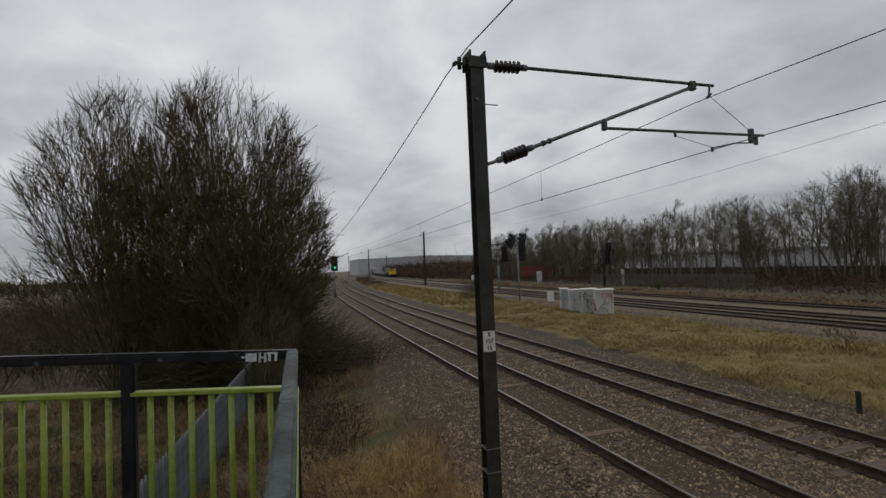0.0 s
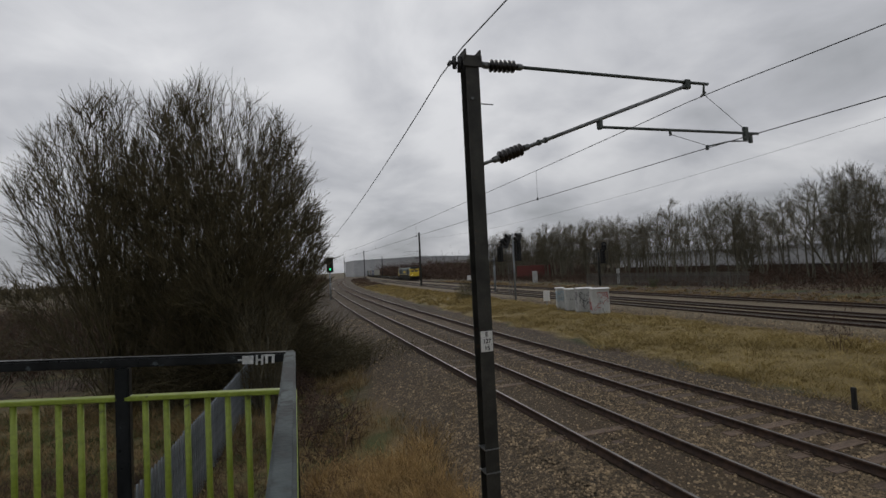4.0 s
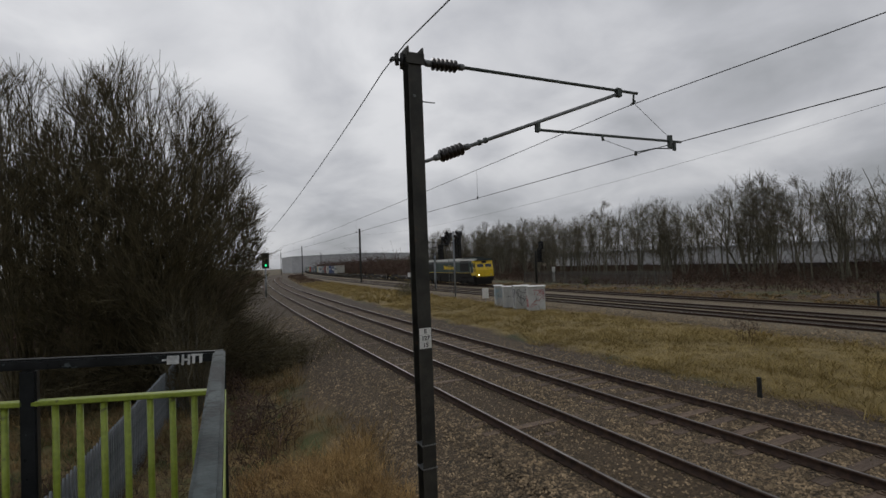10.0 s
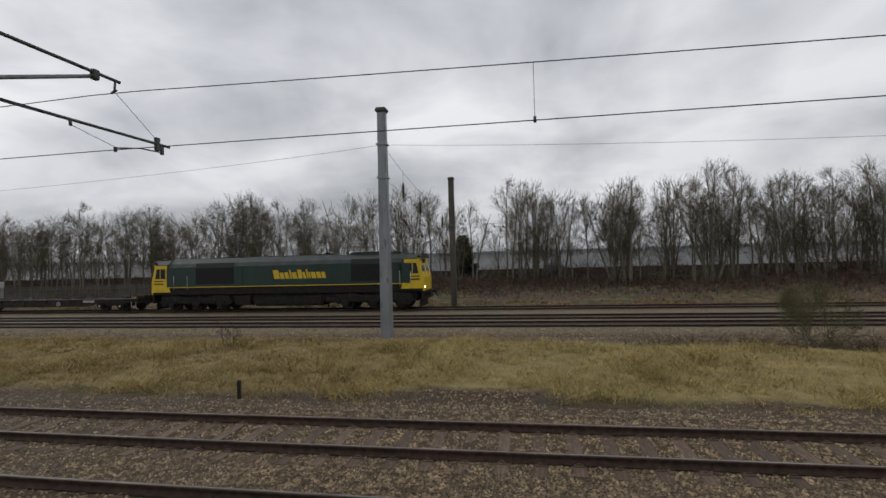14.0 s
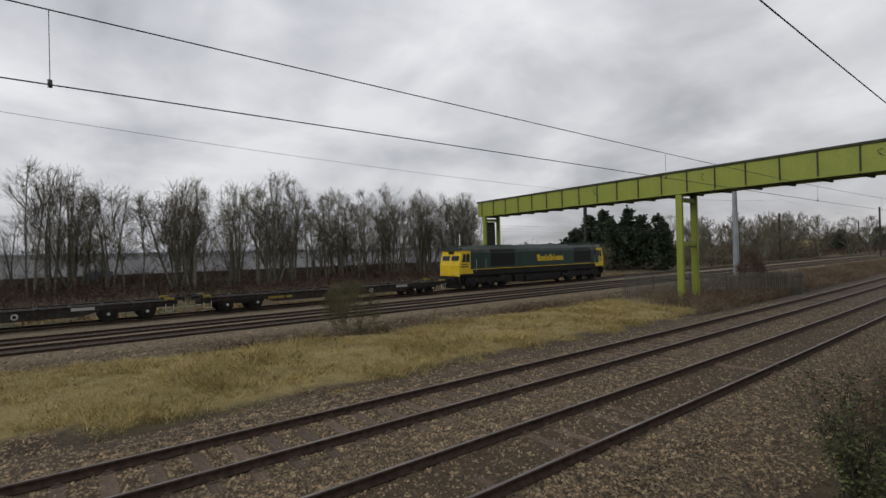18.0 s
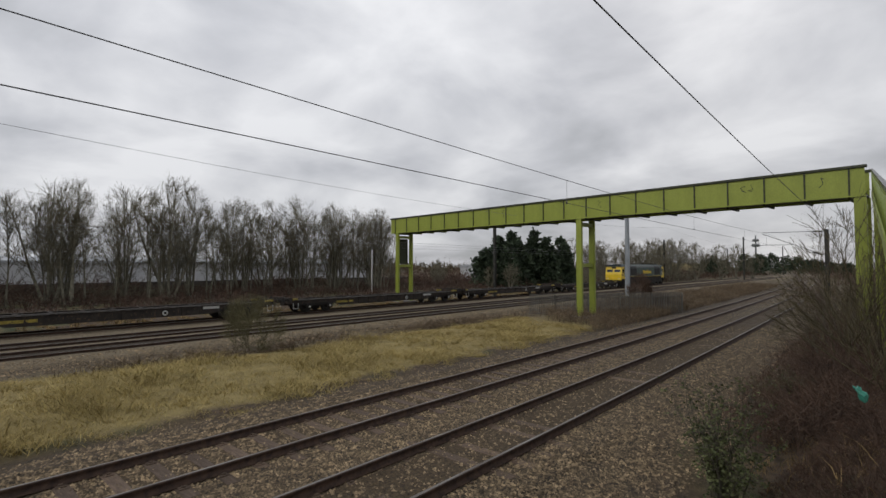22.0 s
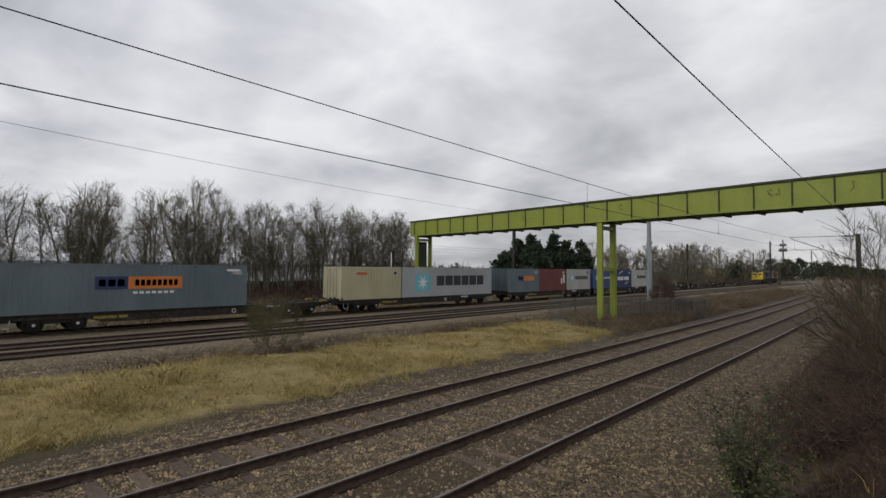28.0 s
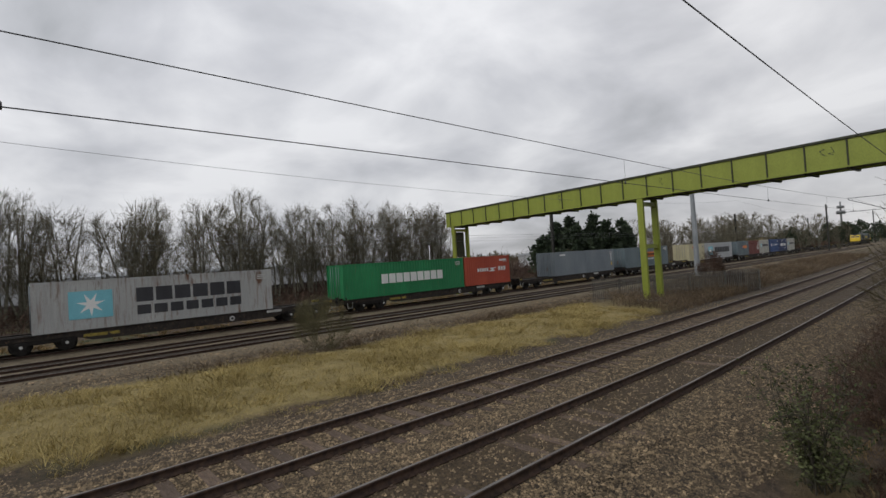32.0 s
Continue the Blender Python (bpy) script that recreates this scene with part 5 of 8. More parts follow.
def build_wagon():
    """A flat container wagon, 18.9 m over the frame, middle at the origin."""
    w = thing("container_wagon", "low rusty dark flat wagon for containers", "wagon", "container wagons")
    h = 9.3
    for s in (-1, 1):
        bm = bmesh.new()
        prism(bm, [(-h, 0.94), (h, 0.94), (h, 0.70), (h - 3.6, 0.70), (h - 4.4, 0.42), (-h + 4.4, 0.42), (-h + 3.6, 0.70), (-h, 0.70)], "x", s * 1.12 - 0.05, s * 1.12 + 0.05)
        part("side_sill", bm, WAGON, w)
        part("sill_flange", boxes((s * 1.12 - 0.13, s * 1.12 + 0.13, -h, h, 0.925, 0.95)), WAGON, w)
        for k in range(-4, 5):
            part("stiffener", boxes((s * 1.18 - 0.03, s * 1.18 + 0.03, k * 1.05 - 0.03, k * 1.05 + 0.03, 0.45, 0.92)), WAGON, w)
        for y in (-8.9, -6.2, -3.1, 0.0, 3.1, 6.2, 8.9):
            part("spigot", boxes((s * 1.17 - 0.1, s * 1.17 + 0.1, y - 0.09, y + 0.09, 0.945, 0.985), bevel=0.01), WAGON, w)
        part("brake_wheel", rods(((s * 1.2, -2.2, 0.66), (s * 1.24, -2.2, 0.66), 0.15), sides=16), HUB, w, "pale round handbrake wheel")
        part("brake_hub", rods(((s * 1.24, -2.2, 0.66), (s * 1.26, -2.2, 0.66), 0.08), sides=12), UNDERFRAME, w)
        part("yellow_label", boxes((s * 1.175 - 0.006, s * 1.175 + 0.006, 3.7, 5.3, 0.60, 0.76)), WAGON_YELLOW, w)
        part("data_panel", boxes((s * 1.175 - 0.006, s * 1.175 + 0.006, -5.4, -4.4, 0.74, 0.9)), HUB, w)
        for e in (-1, 1):
            part("buffer", rods(((s * 0.87, e * h, 1.02), (s * 0.87, e * (h + 0.36), 1.02), 0.08), ((s * 0.87, e * (h + 0.36), 1.02), (s * 0.87, e * (h + 0.40), 1.02), 0.22)), UNDERFRAME, w)
    part("centre_sill", boxes((-0.3, 0.3, -h, h, 0.55, 0.93)), WAGON, w)
    for k in range(-6, 7):
        part("cross_bearer", boxes((-1.1, 1.1, k * 1.45 - 0.09, k * 1.45 + 0.09, 0.72, 0.93)), WAGON, w)
    for e in (-1, 1):
        part("headstock", boxes((-1.25, 1.25, min(e * h, e * (h - 0.14)), max(e * h, e * (h - 0.14)), 0.72, 1.16), bevel=0.015), WAGON, w)
        part("coupling", rods(((0, e * h, 0.98), (0, e * (h + 0.45), 0.9), 0.05)), UNDERFRAME, w)
        for s in (-1, 1):
            part("end_stop", boxes((s * 1.0 - 0.16, s * 1.0 + 0.16, e * 8.95 - 0.28, e * 8.95 + 0.28, 0.952, 1.10), bevel=0.02), WAGON_YELLOW, w, "dirty yellow container stop")
            part("step_rail", rods(((s * 1.22, e * 9.1, 0.35), (s * 1.22, e * 9.1, 0.75), 0.02), ((s * 1.22, e * 8.7, 0.35), (s * 1.22, e * 8.7, 0.75), 0.02), ((s * 1.22, e * 9.1, 0.36), (s * 1.22, e * 8.7, 0.36), 0.02), sides=6), HUB, w)
        bogie(w, e * 6.9, (-0.9, 0.9), 1.35, HUB)
    return w


def corrugated(length, height, width):
    """A ribbed steel box with flat top and bottom rails, on its base, middle at the origin."""
    bm = bmesh.new()
    lo, hi = 0.14, height - 0.10
    pitch = 0.28
    n = int((length - 0.3) / pitch)
    y0 = -n * pitch / 2
    deep = 0.022
    for s in (-1, 1):
        line = [(-length / 2 + 0.06, 0)]
        for k in range(n):
            y = y0 + k * pitch
            line += [(y, 0), (y + 0.11, 0), (y + 0.14, deep), (y + 0.25, deep)]
        line += [(-y0, 0), (length / 2 - 0.06, 0)]
        a = [bm.verts.new((s * (width / 2 - d), y, lo)) for y, d in line]
        b = [bm.verts.new((s * (width / 2 - d), y, hi)) for y, d in line]
        for k in range(len(line) - 1):
            bm.faces.new((a[k], a[k + 1], b[k + 1], b[k]) if s > 0 else (a[k + 1], a[k], b[k], b[k + 1]))
    top = [bm.verts.new((x, y, height - 0.03)) for x, y in ((-width / 2, -length / 2), (width / 2, -length / 2), (width / 2, length / 2), (-width / 2, length / 2))]
    bm.faces.new(top)
    n2 = 8
    for e in (-1, 1):
        line = []
        for k in range(n2):
            x = -width / 2 + 0.1 + k * (width - 0.2) / n2
            line += [(x, 0), (x + 0.1, 0), (x + 0.13, 0.03), (x + 0.24, 0.03)]
        a = [bm.verts.new((x, e * (length / 2 - 0.03 - d), lo)) for x, d in line]
        b = [bm.verts.new((x, e * (length / 2 - 0.03 - d), hi)) for x, d in line]
        for k in range(len(line) - 1):
            bm.faces.new((a[k], a[k + 1], b[k + 1], b[k]))
    return bm


CONTAINER_MESH = {}


def build_container(behind, length, paint, label, marks=()):
    """marks: bars in the place of names and badges: (from the front end, to, low, high, material)."""
    h, w = 2.59, 2.44
    c = thing("shipping_container", label, "container", "containers on the train")
    for name in ("shell", "frame"):
        key = (name, length)
        if key not in CONTAINER_MESH:
            if name == "shell":
                bm = corrugated(length, h, w)
            else:
                bm = bmesh.new()
                for s in (-1, 1):
                    box(bm, s * (w / 2 - 0.03) - 0.035, s * (w / 2 - 0.03) + 0.035, -length / 2, length / 2, 0, 0.15)
                    box(bm, s * (w / 2 - 0.03) - 0.035, s * (w / 2 - 0.03) + 0.035, -length / 2, length / 2, h - 0.11, h)
                    for e in (-1, 1):
                        box(bm, s * (w / 2 - 0.05) - 0.06, s * (w / 2 - 0.05) + 0.06, e * (length / 2 - 0.07) - 0.075, e * (length / 2 - 0.07) + 0.075, 0.002, h - 0.002)
                        box(bm, s * (w / 2 - 0.07) - 0.09, s * (w / 2 - 0.07) + 0.09, e * (length / 2 - 0.085) - 0.09, e * (length / 2 - 0.085) + 0.09, -0.004, 0.12)
                        box(bm, s * (w / 2 - 0.07) - 0.09, s * (w / 2 - 0.07) + 0.09, e * (length / 2 - 0.085) - 0.09, e * (length / 2 - 0.085) + 0.09, h - 0.12, h + 0.004)
                for e in (-1, 1):
                    for z in (0.07, h - 0.07):
                        box(bm, -w / 2 + 0.1, w / 2 - 0.1, e * (length / 2 - 0.05) - 0.04, e * (length / 2 - 0.05) + 0.04, z - 0.06, z + 0.06)
            me = bpy.data.meshes.new(name)
            bm.to_mesh(me)
            bm.free()
            me.materials.append(paint)
            CONTAINER_MESH[key] = me
        me = CONTAINER_MESH[key]
        if me.materials[0] != paint:
            me = me.copy()
            me.materials[0] = paint
        ob = new(name, me)
        ob.parent = c
    for s in (-0.6, -0.25, 0.25, 0.6):
        part("door_bar", rods(((s, length / 2 + 0.02, 0.15), (s, length / 2 + 0.02, h - 0.12), 0.02), sides=6), FENCE, c)
    for s in (-1, 1):
        for y0, y1, z0, z1, material in marks:
            a, b = -length / 2 + y0, -length / 2 + y1
            if s > 0:
                a, b = -b, -a
            bm = boxes((s * (w / 2 + 0.004) - 0.006, s * (w / 2 + 0.004) + 0.006, a, b, z0, z1))
            part("painted_mark", bm, material, c)
    for k in range(3):
        part("number_bar", boxes((-w / 2 - 0.008, -w / 2 - 0.001, -length / 2 + 0.35, -length / 2 + 0.95, h - 0.36 - k * 0.11, h - 0.30 - k * 0.11)), HUB if paint is not BOX_WHITE else INK, c)
    c["offset"] = behind
    ob = c
    MOVING.append((ob, behind + length / 2))
    return ob


def paint(name, dark, light, rust=(0.13, 0.065, 0.035), at=0.68):
    return surf(name, dark, light, 0.7, 0.55, 0, 0.12, 40, stain=rust, stain_at=at, stretch=(1, 1, 0.4), streak=tuple(1.1 * c + 0.12 * v for c, v in zip(rust, dark)), streak_at=at - 0.08)


BOX_WHITE = paint("box_off_white", (0.36, 0.355, 0.31), (0.455, 0.45, 0.40), at=0.65)
BOX_BLUE = paint("box_navy", (0.014, 0.028, 0.085), (0.022, 0.042, 0.115))
BOX_BLUE_LIGHT = paint("box_blue", (0.022, 0.055, 0.16), (0.034, 0.078, 0.205))
BOX_BROWN = paint("box_oxide_red", (0.12, 0.028, 0.022), (0.17, 0.043, 0.034))
BOX_SLATE = paint("box_slate_grey", (0.10, 0.135, 0.15), (0.145, 0.185, 0.20))
BOX_GREY = paint("box_light_grey", (0.34, 0.355, 0.36), (0.42, 0.435, 0.44), at=0.69)
BOX_RUSTED = paint("box_rusted_grey", (0.34, 0.345, 0.335), (0.42, 0.425, 0.41), at=0.60)
BOX_CREAM = paint("box_cream", (0.42, 0.38, 0.24), (0.52, 0.475, 0.31), at=0.71)
BOX_STEEL = paint("box_blue_grey", (0.15, 0.175, 0.20), (0.205, 0.235, 0.255))
BOX_RED = paint("box_orange_red", (0.36, 0.05, 0.022), (0.46, 0.078, 0.034))
BOX_GREEN = paint("box_green", (0.009, 0.16, 0.055), (0.016, 0.22, 0.076))
MARK_TEAL = paint("mark_teal", (0.13, 0.42, 0.50), (0.20, 0.52, 0.60), at=0.8)
MARK_BLACK = paint("mark_black", (0.02, 0.02, 0.025), (0.04, 0.04, 0.045), at=0.8)
MARK_WHITE = paint("mark_white", (0.68, 0.68, 0.66), (0.8, 0.8, 0.78), at=0.8)
MARK_ORANGE = paint("mark_orange", (0.58, 0.16, 0.03), (0.7, 0.23, 0.05), at=0.8)
MARK_NAVY = paint("mark_navy", (0.015, 0.03, 0.10), (0.025, 0.045, 0.13), at=0.8)
MARK_RED = paint("mark_red", (0.55, 0.08, 0.03), (0.62, 0.12, 0.05), at=0.8)


def letters(start, end, z0, z1, count, material, gap=0.28):
    """A row of upright bars as long as a painted word."""
    w = (end - start) / count
    return [(start + k * w, start + (k + 1 - gap) * w, z0, z1, material) for k in range(count)]


def build_train():
    build_loco()
    first = build_wagon()
    starts = [22.2, 42.0, 61.7, 81.5, 101.3, 120.7, 141.8, 161.5, 182.5, 202.1, 221.6, 241.4, 260.9]
    for k, s in enumerate(starts):
        w = first if k == 0 else copy_thing(first, Matrix.Identity(4))
        ride(w, s + 9.3)
    big = 12.16
    small = 6.06
    badge20 = lambda p, q: [(p, q, 0.95, 1.75, MARK_TEAL)]
    rows = [
        (101.6, small, BOX_WHITE, "off-white steel shipping container with rust marks and a pale blue badge", [(4.45, 5.15, 1.2, 1.85, MARK_TEAL)] + letters(0.7, 4.1, 1.28, 1.72, 6, MARK_BLACK, 0.16)),
        (107.8, small, BOX_BLUE, "dark blue shipping container with bold white lettering bars", letters(0.95, 2.75, 1.05, 1.58, 3, MARK_WHITE, 0.2) + letters(2.95, 4.9, 1.05, 1.58, 3, MARK_WHITE, 0.2)),
        (114.0, small, BOX_BLUE_LIGHT, "mid blue shipping container with thin white lettering bars", letters(1.1, 3.7, 1.3, 1.6, 8, MARK_WHITE, 0.5) + [(4.5, 5.2, 1.15, 1.75, MARK_WHITE), (4.6, 5.1, 1.3, 1.5, MARK_RED)]),
        (120.9, small, BOX_WHITE, "off-white shipping container with black lettering bars and rust", [(4.4, 5.15, 1.15, 1.85, MARK_TEAL)] + letters(0.7, 4.05, 1.28, 1.72, 6, MARK_BLACK, 0.16)),
        (127.1, small, BOX_BROWN, "rusty oxide red shipping container", [(0.4, 0.8, 0.9, 1.9, MARK_WHITE), (1.0, 1.25, 0.8, 1.5, MARK_WHITE)]),
        (133.2, small, BOX_SLATE, "slate grey shipping container with an orange name panel", [(3.1, 4.1, 1.25, 1.75, MARK_NAVY), (1.0, 3.1, 1.25, 1.75, MARK_ORANGE)] + [(3.25 + k * 0.27, 3.42 + k * 0.27, 1.36, 1.62, MARK_WHITE) for k in range(3)]),
        (142.1, big, BOX_GREY, "long light grey container with pale blue badge and black bars", [(8.8, 10.65, 0.5, 2.02, MARK_TEAL)] + letters(1.3, 8.1, 0.95, 1.86, 6, MARK_BLACK, 0.13)),
        (154.4, small, BOX_CREAM, "cream shipping container with a small red mark", [(3.6, 4.6, 1.95, 2.15, MARK_RED), (0.5, 0.8, 2.0, 2.2, MARK_BLACK)]),
        (167.8, big, BOX_SLATE, "long slate grey shipping container with an orange name panel", [(6.75, 8.3, 1.2, 1.9, MARK_NAVY), (3.95, 6.75, 1.2, 1.9, MARK_ORANGE)] + letters(4.2, 6.5, 1.38, 1.72, 8, MARK_NAVY, 0.3) + [(6.93 + k * 0.44, 7.25 + k * 0.44, 1.36, 1.74, MARK_WHITE) for k in range(3)] + letters(4.4, 6.6, 0.92, 1.06, 7, MARK_WHITE, 0.3) + [(0.5, 1.3, 2.2, 2.34, MARK_WHITE)]),
        (182.8, big, BOX_STEEL, "long plain blue-grey shipping container", [(10.2, 11.2, 2.15, 2.3, MARK_WHITE), (0.5, 0.7, 0.6, 1.0, LOCO_YELLOW), (0.5, 0.65, 1.2, 2.0, MARK_WHITE)]),
        (202.4, small, BOX_RED, "orange-red shipping container with white lettering bars and an arrow badge", letters(0.6, 1.7, 1.2, 1.58, 3, MARK_WHITE) + [(1.95, 2.8, 1.42, 1.5, MARK_WHITE), (2.1, 2.9, 1.16, 1.24, MARK_WHITE), (2.25, 2.6, 1.24, 1.42, MARK_WHITE)] + letters(3.0, 4.5, 1.2, 1.5, 5, MARK_WHITE) + [(0.5, 1.4, 2.1, 2.25, MARK_WHITE)]),
        (208.6, big, BOX_GREEN, "long bright green shipping container with bold white lettering bars", letters(2.5, 8.9, 0.95, 1.68, 9, MARK_WHITE, 0.14)),
        (226.1, big, BOX_RUSTED, "long grey rust-streaked container with blue badge and black bars", [(8.77, 10.69, 0.57, 2.02, MARK_TEAL)] + letters(2.0, 7.8, 1.22, 2.0, 6, MARK_BLACK, 0.14) + letters(2.0, 7.8, 0.52, 1.03, 7, MARK_BLACK, 0.2)),
        (241.7, big, BOX_STEEL, "long blue-grey shipping container far down the train", []),
        (261.2, big, BOX_WHITE, "long off-white shipping container far down the train", []),
    ]
    for behind, length, colour, label, marks in rows:
        c = build_container(behind, length, colour, label, marks)
        for y0, y1, z0, z1, m in marks:
            if m is MARK_TEAL:
                # a seven-pointed star on the badge
                mid, half = -length / 2 + (y0 + y1) / 2, (z1 - z0) * 0.44
                bm = bmesh.new()
                ring = []
                for k in range(14):
                    a, far = k * math.pi / 7 + 0.2, half * (1.0 if k % 2 == 0 else 0.34)
                    ring.append((mid + far * math.cos(a), (z0 + z1) / 2 + far * math.sin(a)))
                star = [[bm.verts.new((x, p, q)) for p, q in ring] for x in (-1.242, -1.232)]
                hubs = [bm.verts.new((x, mid, (z0 + z1) / 2)) for x in (-1.242, -1.232)]
                for k in range(14):
                    n_ = (k + 1) % 14
                    bm.faces.new((star[0][n_], star[0][k], hubs[0]))
                    bm.faces.new((star[1][k], star[1][n_], hubs[1]))
                    bm.faces.new((star[0][k], star[0][n_], star[1][n_], star[1][k]))
                part("star_badge", bm, MARK_WHITE, c, "white star on the badge")
        if colour is BOX_BLUE:
            for ya, yb, za, zb in ((2.7, 4.4, 2.38, 1.85), (2.6, 0.95, 0.5, 0.92)):
                # a thin painted arc over the word and one under it
                bm = bmesh.new()
                arc = []
                for k in range(11):
                    f = k / 10
                    for r in (-0.5, 0.5):
                        arc.append(bm.verts.new((-1.233, -length / 2 + ya + (yb - ya) * f, za + (zb - za) * f * f + r * (0.015 + 0.11 * math.sin(math.pi * f)))))
                for k in range(10):
                    bm.faces.new((arc[2 * k], arc[2 * k + 2], arc[2 * k + 3], arc[2 * k + 1]))
                part("painted_arc", bm, MARK_WHITE, c)


def motions():
    for ob, behind in MOVING:
        rows = train_rows(behind)
        if ob.name.startswith("shipping_container"):
            rows = [(t, m @ pose(0, 0, 0.986)) for t, m in rows]
        walk(ob, rows)

# ---------------------------------------------------------------- lineside things


def build_cabinets():
    spots = [(20.25, 32.45, 0.5, 0.7, 1.6, -22), (20.3, 31.15, 0.78, 0.75, 1.56, -22), (20.35, 29.6, 0.98, 0.85, 1.66, -20), (20.45, 27.95, 1.12, 0.9, 1.68, -22)]
    looks = ("narrow pale grey lineside cabinet with faint blue scrawl", "plain pale grey lineside cabinet between two others", "pale grey lineside cabinet with dark scrawled door", "pale grey lineside cabinet with red spray paint")
    for (x, y, w, d, h, turn), label in zip(spots, looks):
        z = float(ground_z(x, y))
        c = thing("lineside_cabinet", label, "cabinet", "lineside cabinets", at=pose(x, y, z, 0, 0, turn))
        part("plinth", boxes((-w / 2, w / 2, -d / 2, d / 2, -0.15, 0.08)), CONCRETE, c)
        part("body", boxes((-w / 2, w / 2, -d / 2, d / 2, 0.08, h), bevel=0.015), CABINET, c)
        bm = bmesh.new()
        prism(bm, [(-d / 2 - 0.09, h + 0.01), (d / 2 + 0.07, h + 0.01), (d / 2 + 0.07, h + 0.05), (0.0, h + 0.10), (-d / 2 - 0.09, h + 0.05)], "x", -w / 2 - 0.07, w / 2 + 0.07)
        part("lid", bm, PLATE, c, "pale overhanging lid")
        for s in (-1, 1):
            door = part("door", boxes((min(s * 0.01, s * (w / 2 - 0.05)), max(s * 0.01, s * (w / 2 - 0.05)), -d / 2 - 0.014, -d / 2 - 0.002, 0.16, h - 0.1), bevel=0.004), CABINET, c)
            part("handle", boxes((s * 0.06 - 0.015, s * 0.06 + 0.015, -d / 2 - 0.05, -d / 2 - 0.016, 0.8, 0.95)), SIGNAL_BLACK, door)
        ink = PAINT_BLUE if "blue" in label else PAINT_RED if "red" in label else PAINT_DARK
        rng = random.Random(int(y * 10))
        for face in () if "plain" in label else (0, 1):
            bm = bmesh.new()
            p = Vector((rng.uniform(-0.3, 0.3), rng.uniform(0.5, 0.8)))
            for k in range(60):
                q = Vector((max(-w * 0.42, min(w * 0.42, p.x + rng.uniform(-0.3, 0.3))), max(0.3, min(h - 0.2, p.y + rng.uniform(-0.26, 0.3)))))
                a, b = (((v.x, -d / 2 - 0.017, v.y) if face == 0 else (-w / 2 - 0.004, v.x * d / w, v.y)) for v in (p, q))
                rod(bm, a, b, 0.018 if face == 0 else 0.014, sides=4)
                p = q
            part("scrawl", bm, ink, c, "spray-painted scrawl")
    for x, y, w, h in ((45.0, 80.0, 0.9, 2.0), (45.9, 58.0, 0.42, 2.1)):
        c = thing("relay_box", "small pale relay box at the edge of the far scrub", "cabinet", at=pose(x, y, float(ground_z(x, y)), 0, 0, -35))
        part("body", boxes((-w / 2, w / 2, -0.2, 0.2, -0.1, h), bevel=0.02), CABINET, c)
        part("lid", boxes((-w / 2 - 0.04, w / 2 + 0.04, -0.25, 0.25, h, h + 0.06)), PLATE, c)
    x, y = 28.1, 70.0
    m = thing("track_sign", "small white sign on a post between the far tracks", "sign", at=pose(x, y, 0, 0, 0, -20))
    part("post", rods(((0, 0, -0.3), (0, 0, 1.9), 0.045)), MAST_DARK, m)
    part("board", boxes((-0.42, 0.42, -0.07, -0.045, 1.3, 2.0), bevel=0.01), PLATE, m)
    x, y = 21.2, 36.0
    m = thing("marker_board", "small pale square marker board on a short post", "sign", at=pose(x, y, float(ground_z(x, y)), 0, 0, -28))
    part("post", boxes((-0.04, 0.04, -0.04, 0.04, -0.2, 0.9)), MAST_GREY, m)
    part("board", boxes((-0.26, 0.26, -0.05, -0.02, 0.45, 1.3), bevel=0.01), PLATE, m)
    x, y = 12.9, 8.1
    s = thing("marker_stake", "short dark stake at the edge of the ballast", "stake")
    part("stake", boxes((x - 0.045, x + 0.045, y - 0.045, y + 0.045, -0.7, 0.14), bevel=0.01), SIGNAL_BLACK, s)
    x, y = 35.3, 14.9
    s = thing("marker_stake", "thin dark stake by the far track", "stake")
    part("stake", boxes((x - 0.05, x + 0.05, y - 0.05, y + 0.05, -0.6, 0.75)), SIGNAL_BLACK, s)


def signal_head(parent, x, y, z, turn, lamps, hood=True, lit=None, tilt=0, size=1.12):
    """A black head with a hooded lens for each lamp, on a wider backboard."""
    head = part("signal_head", boxes((-0.22, 0.22, -0.12, 0.2, -0.20 * lamps, 0.20 * lamps), bevel=0.05), SIGNAL_BLACK, parent)
    head.matrix_local = pose(x, y, z, tilt, 0, turn) @ Matrix.Scale(size, 4)
    part("backboard", boxes((-0.32, 0.32, -0.10, -0.07, -0.20 * lamps - 0.1, 0.20 * lamps + 0.1), bevel=0.012), SIGNAL_BLACK, head)
    for k in range(lamps):
        zz = -0.20 * lamps + 0.2 + 0.4 * k
        bm = bmesh.new()
        lathe(bm, (0, -0.12, zz), (0, -0.5, zz + 0.01), [(0, 0.14), (0.5, 0.15), (1, 0.15)], 12)
        bmesh.ops.delete(bm, geom=[f for f in bm.faces if len(f.verts) > 4 and f.calc_center_median().y < -0.3], context="FACES")
        part("hood", bm, SIGNAL_BLACK, head)
        part("lens", rods(((0, -0.121, zz), (0, -0.13, zz), 0.1), sides=12), GREEN_LAMP if lit == k else GLASS, head, "lit green lens" if lit == k else "")
    return head


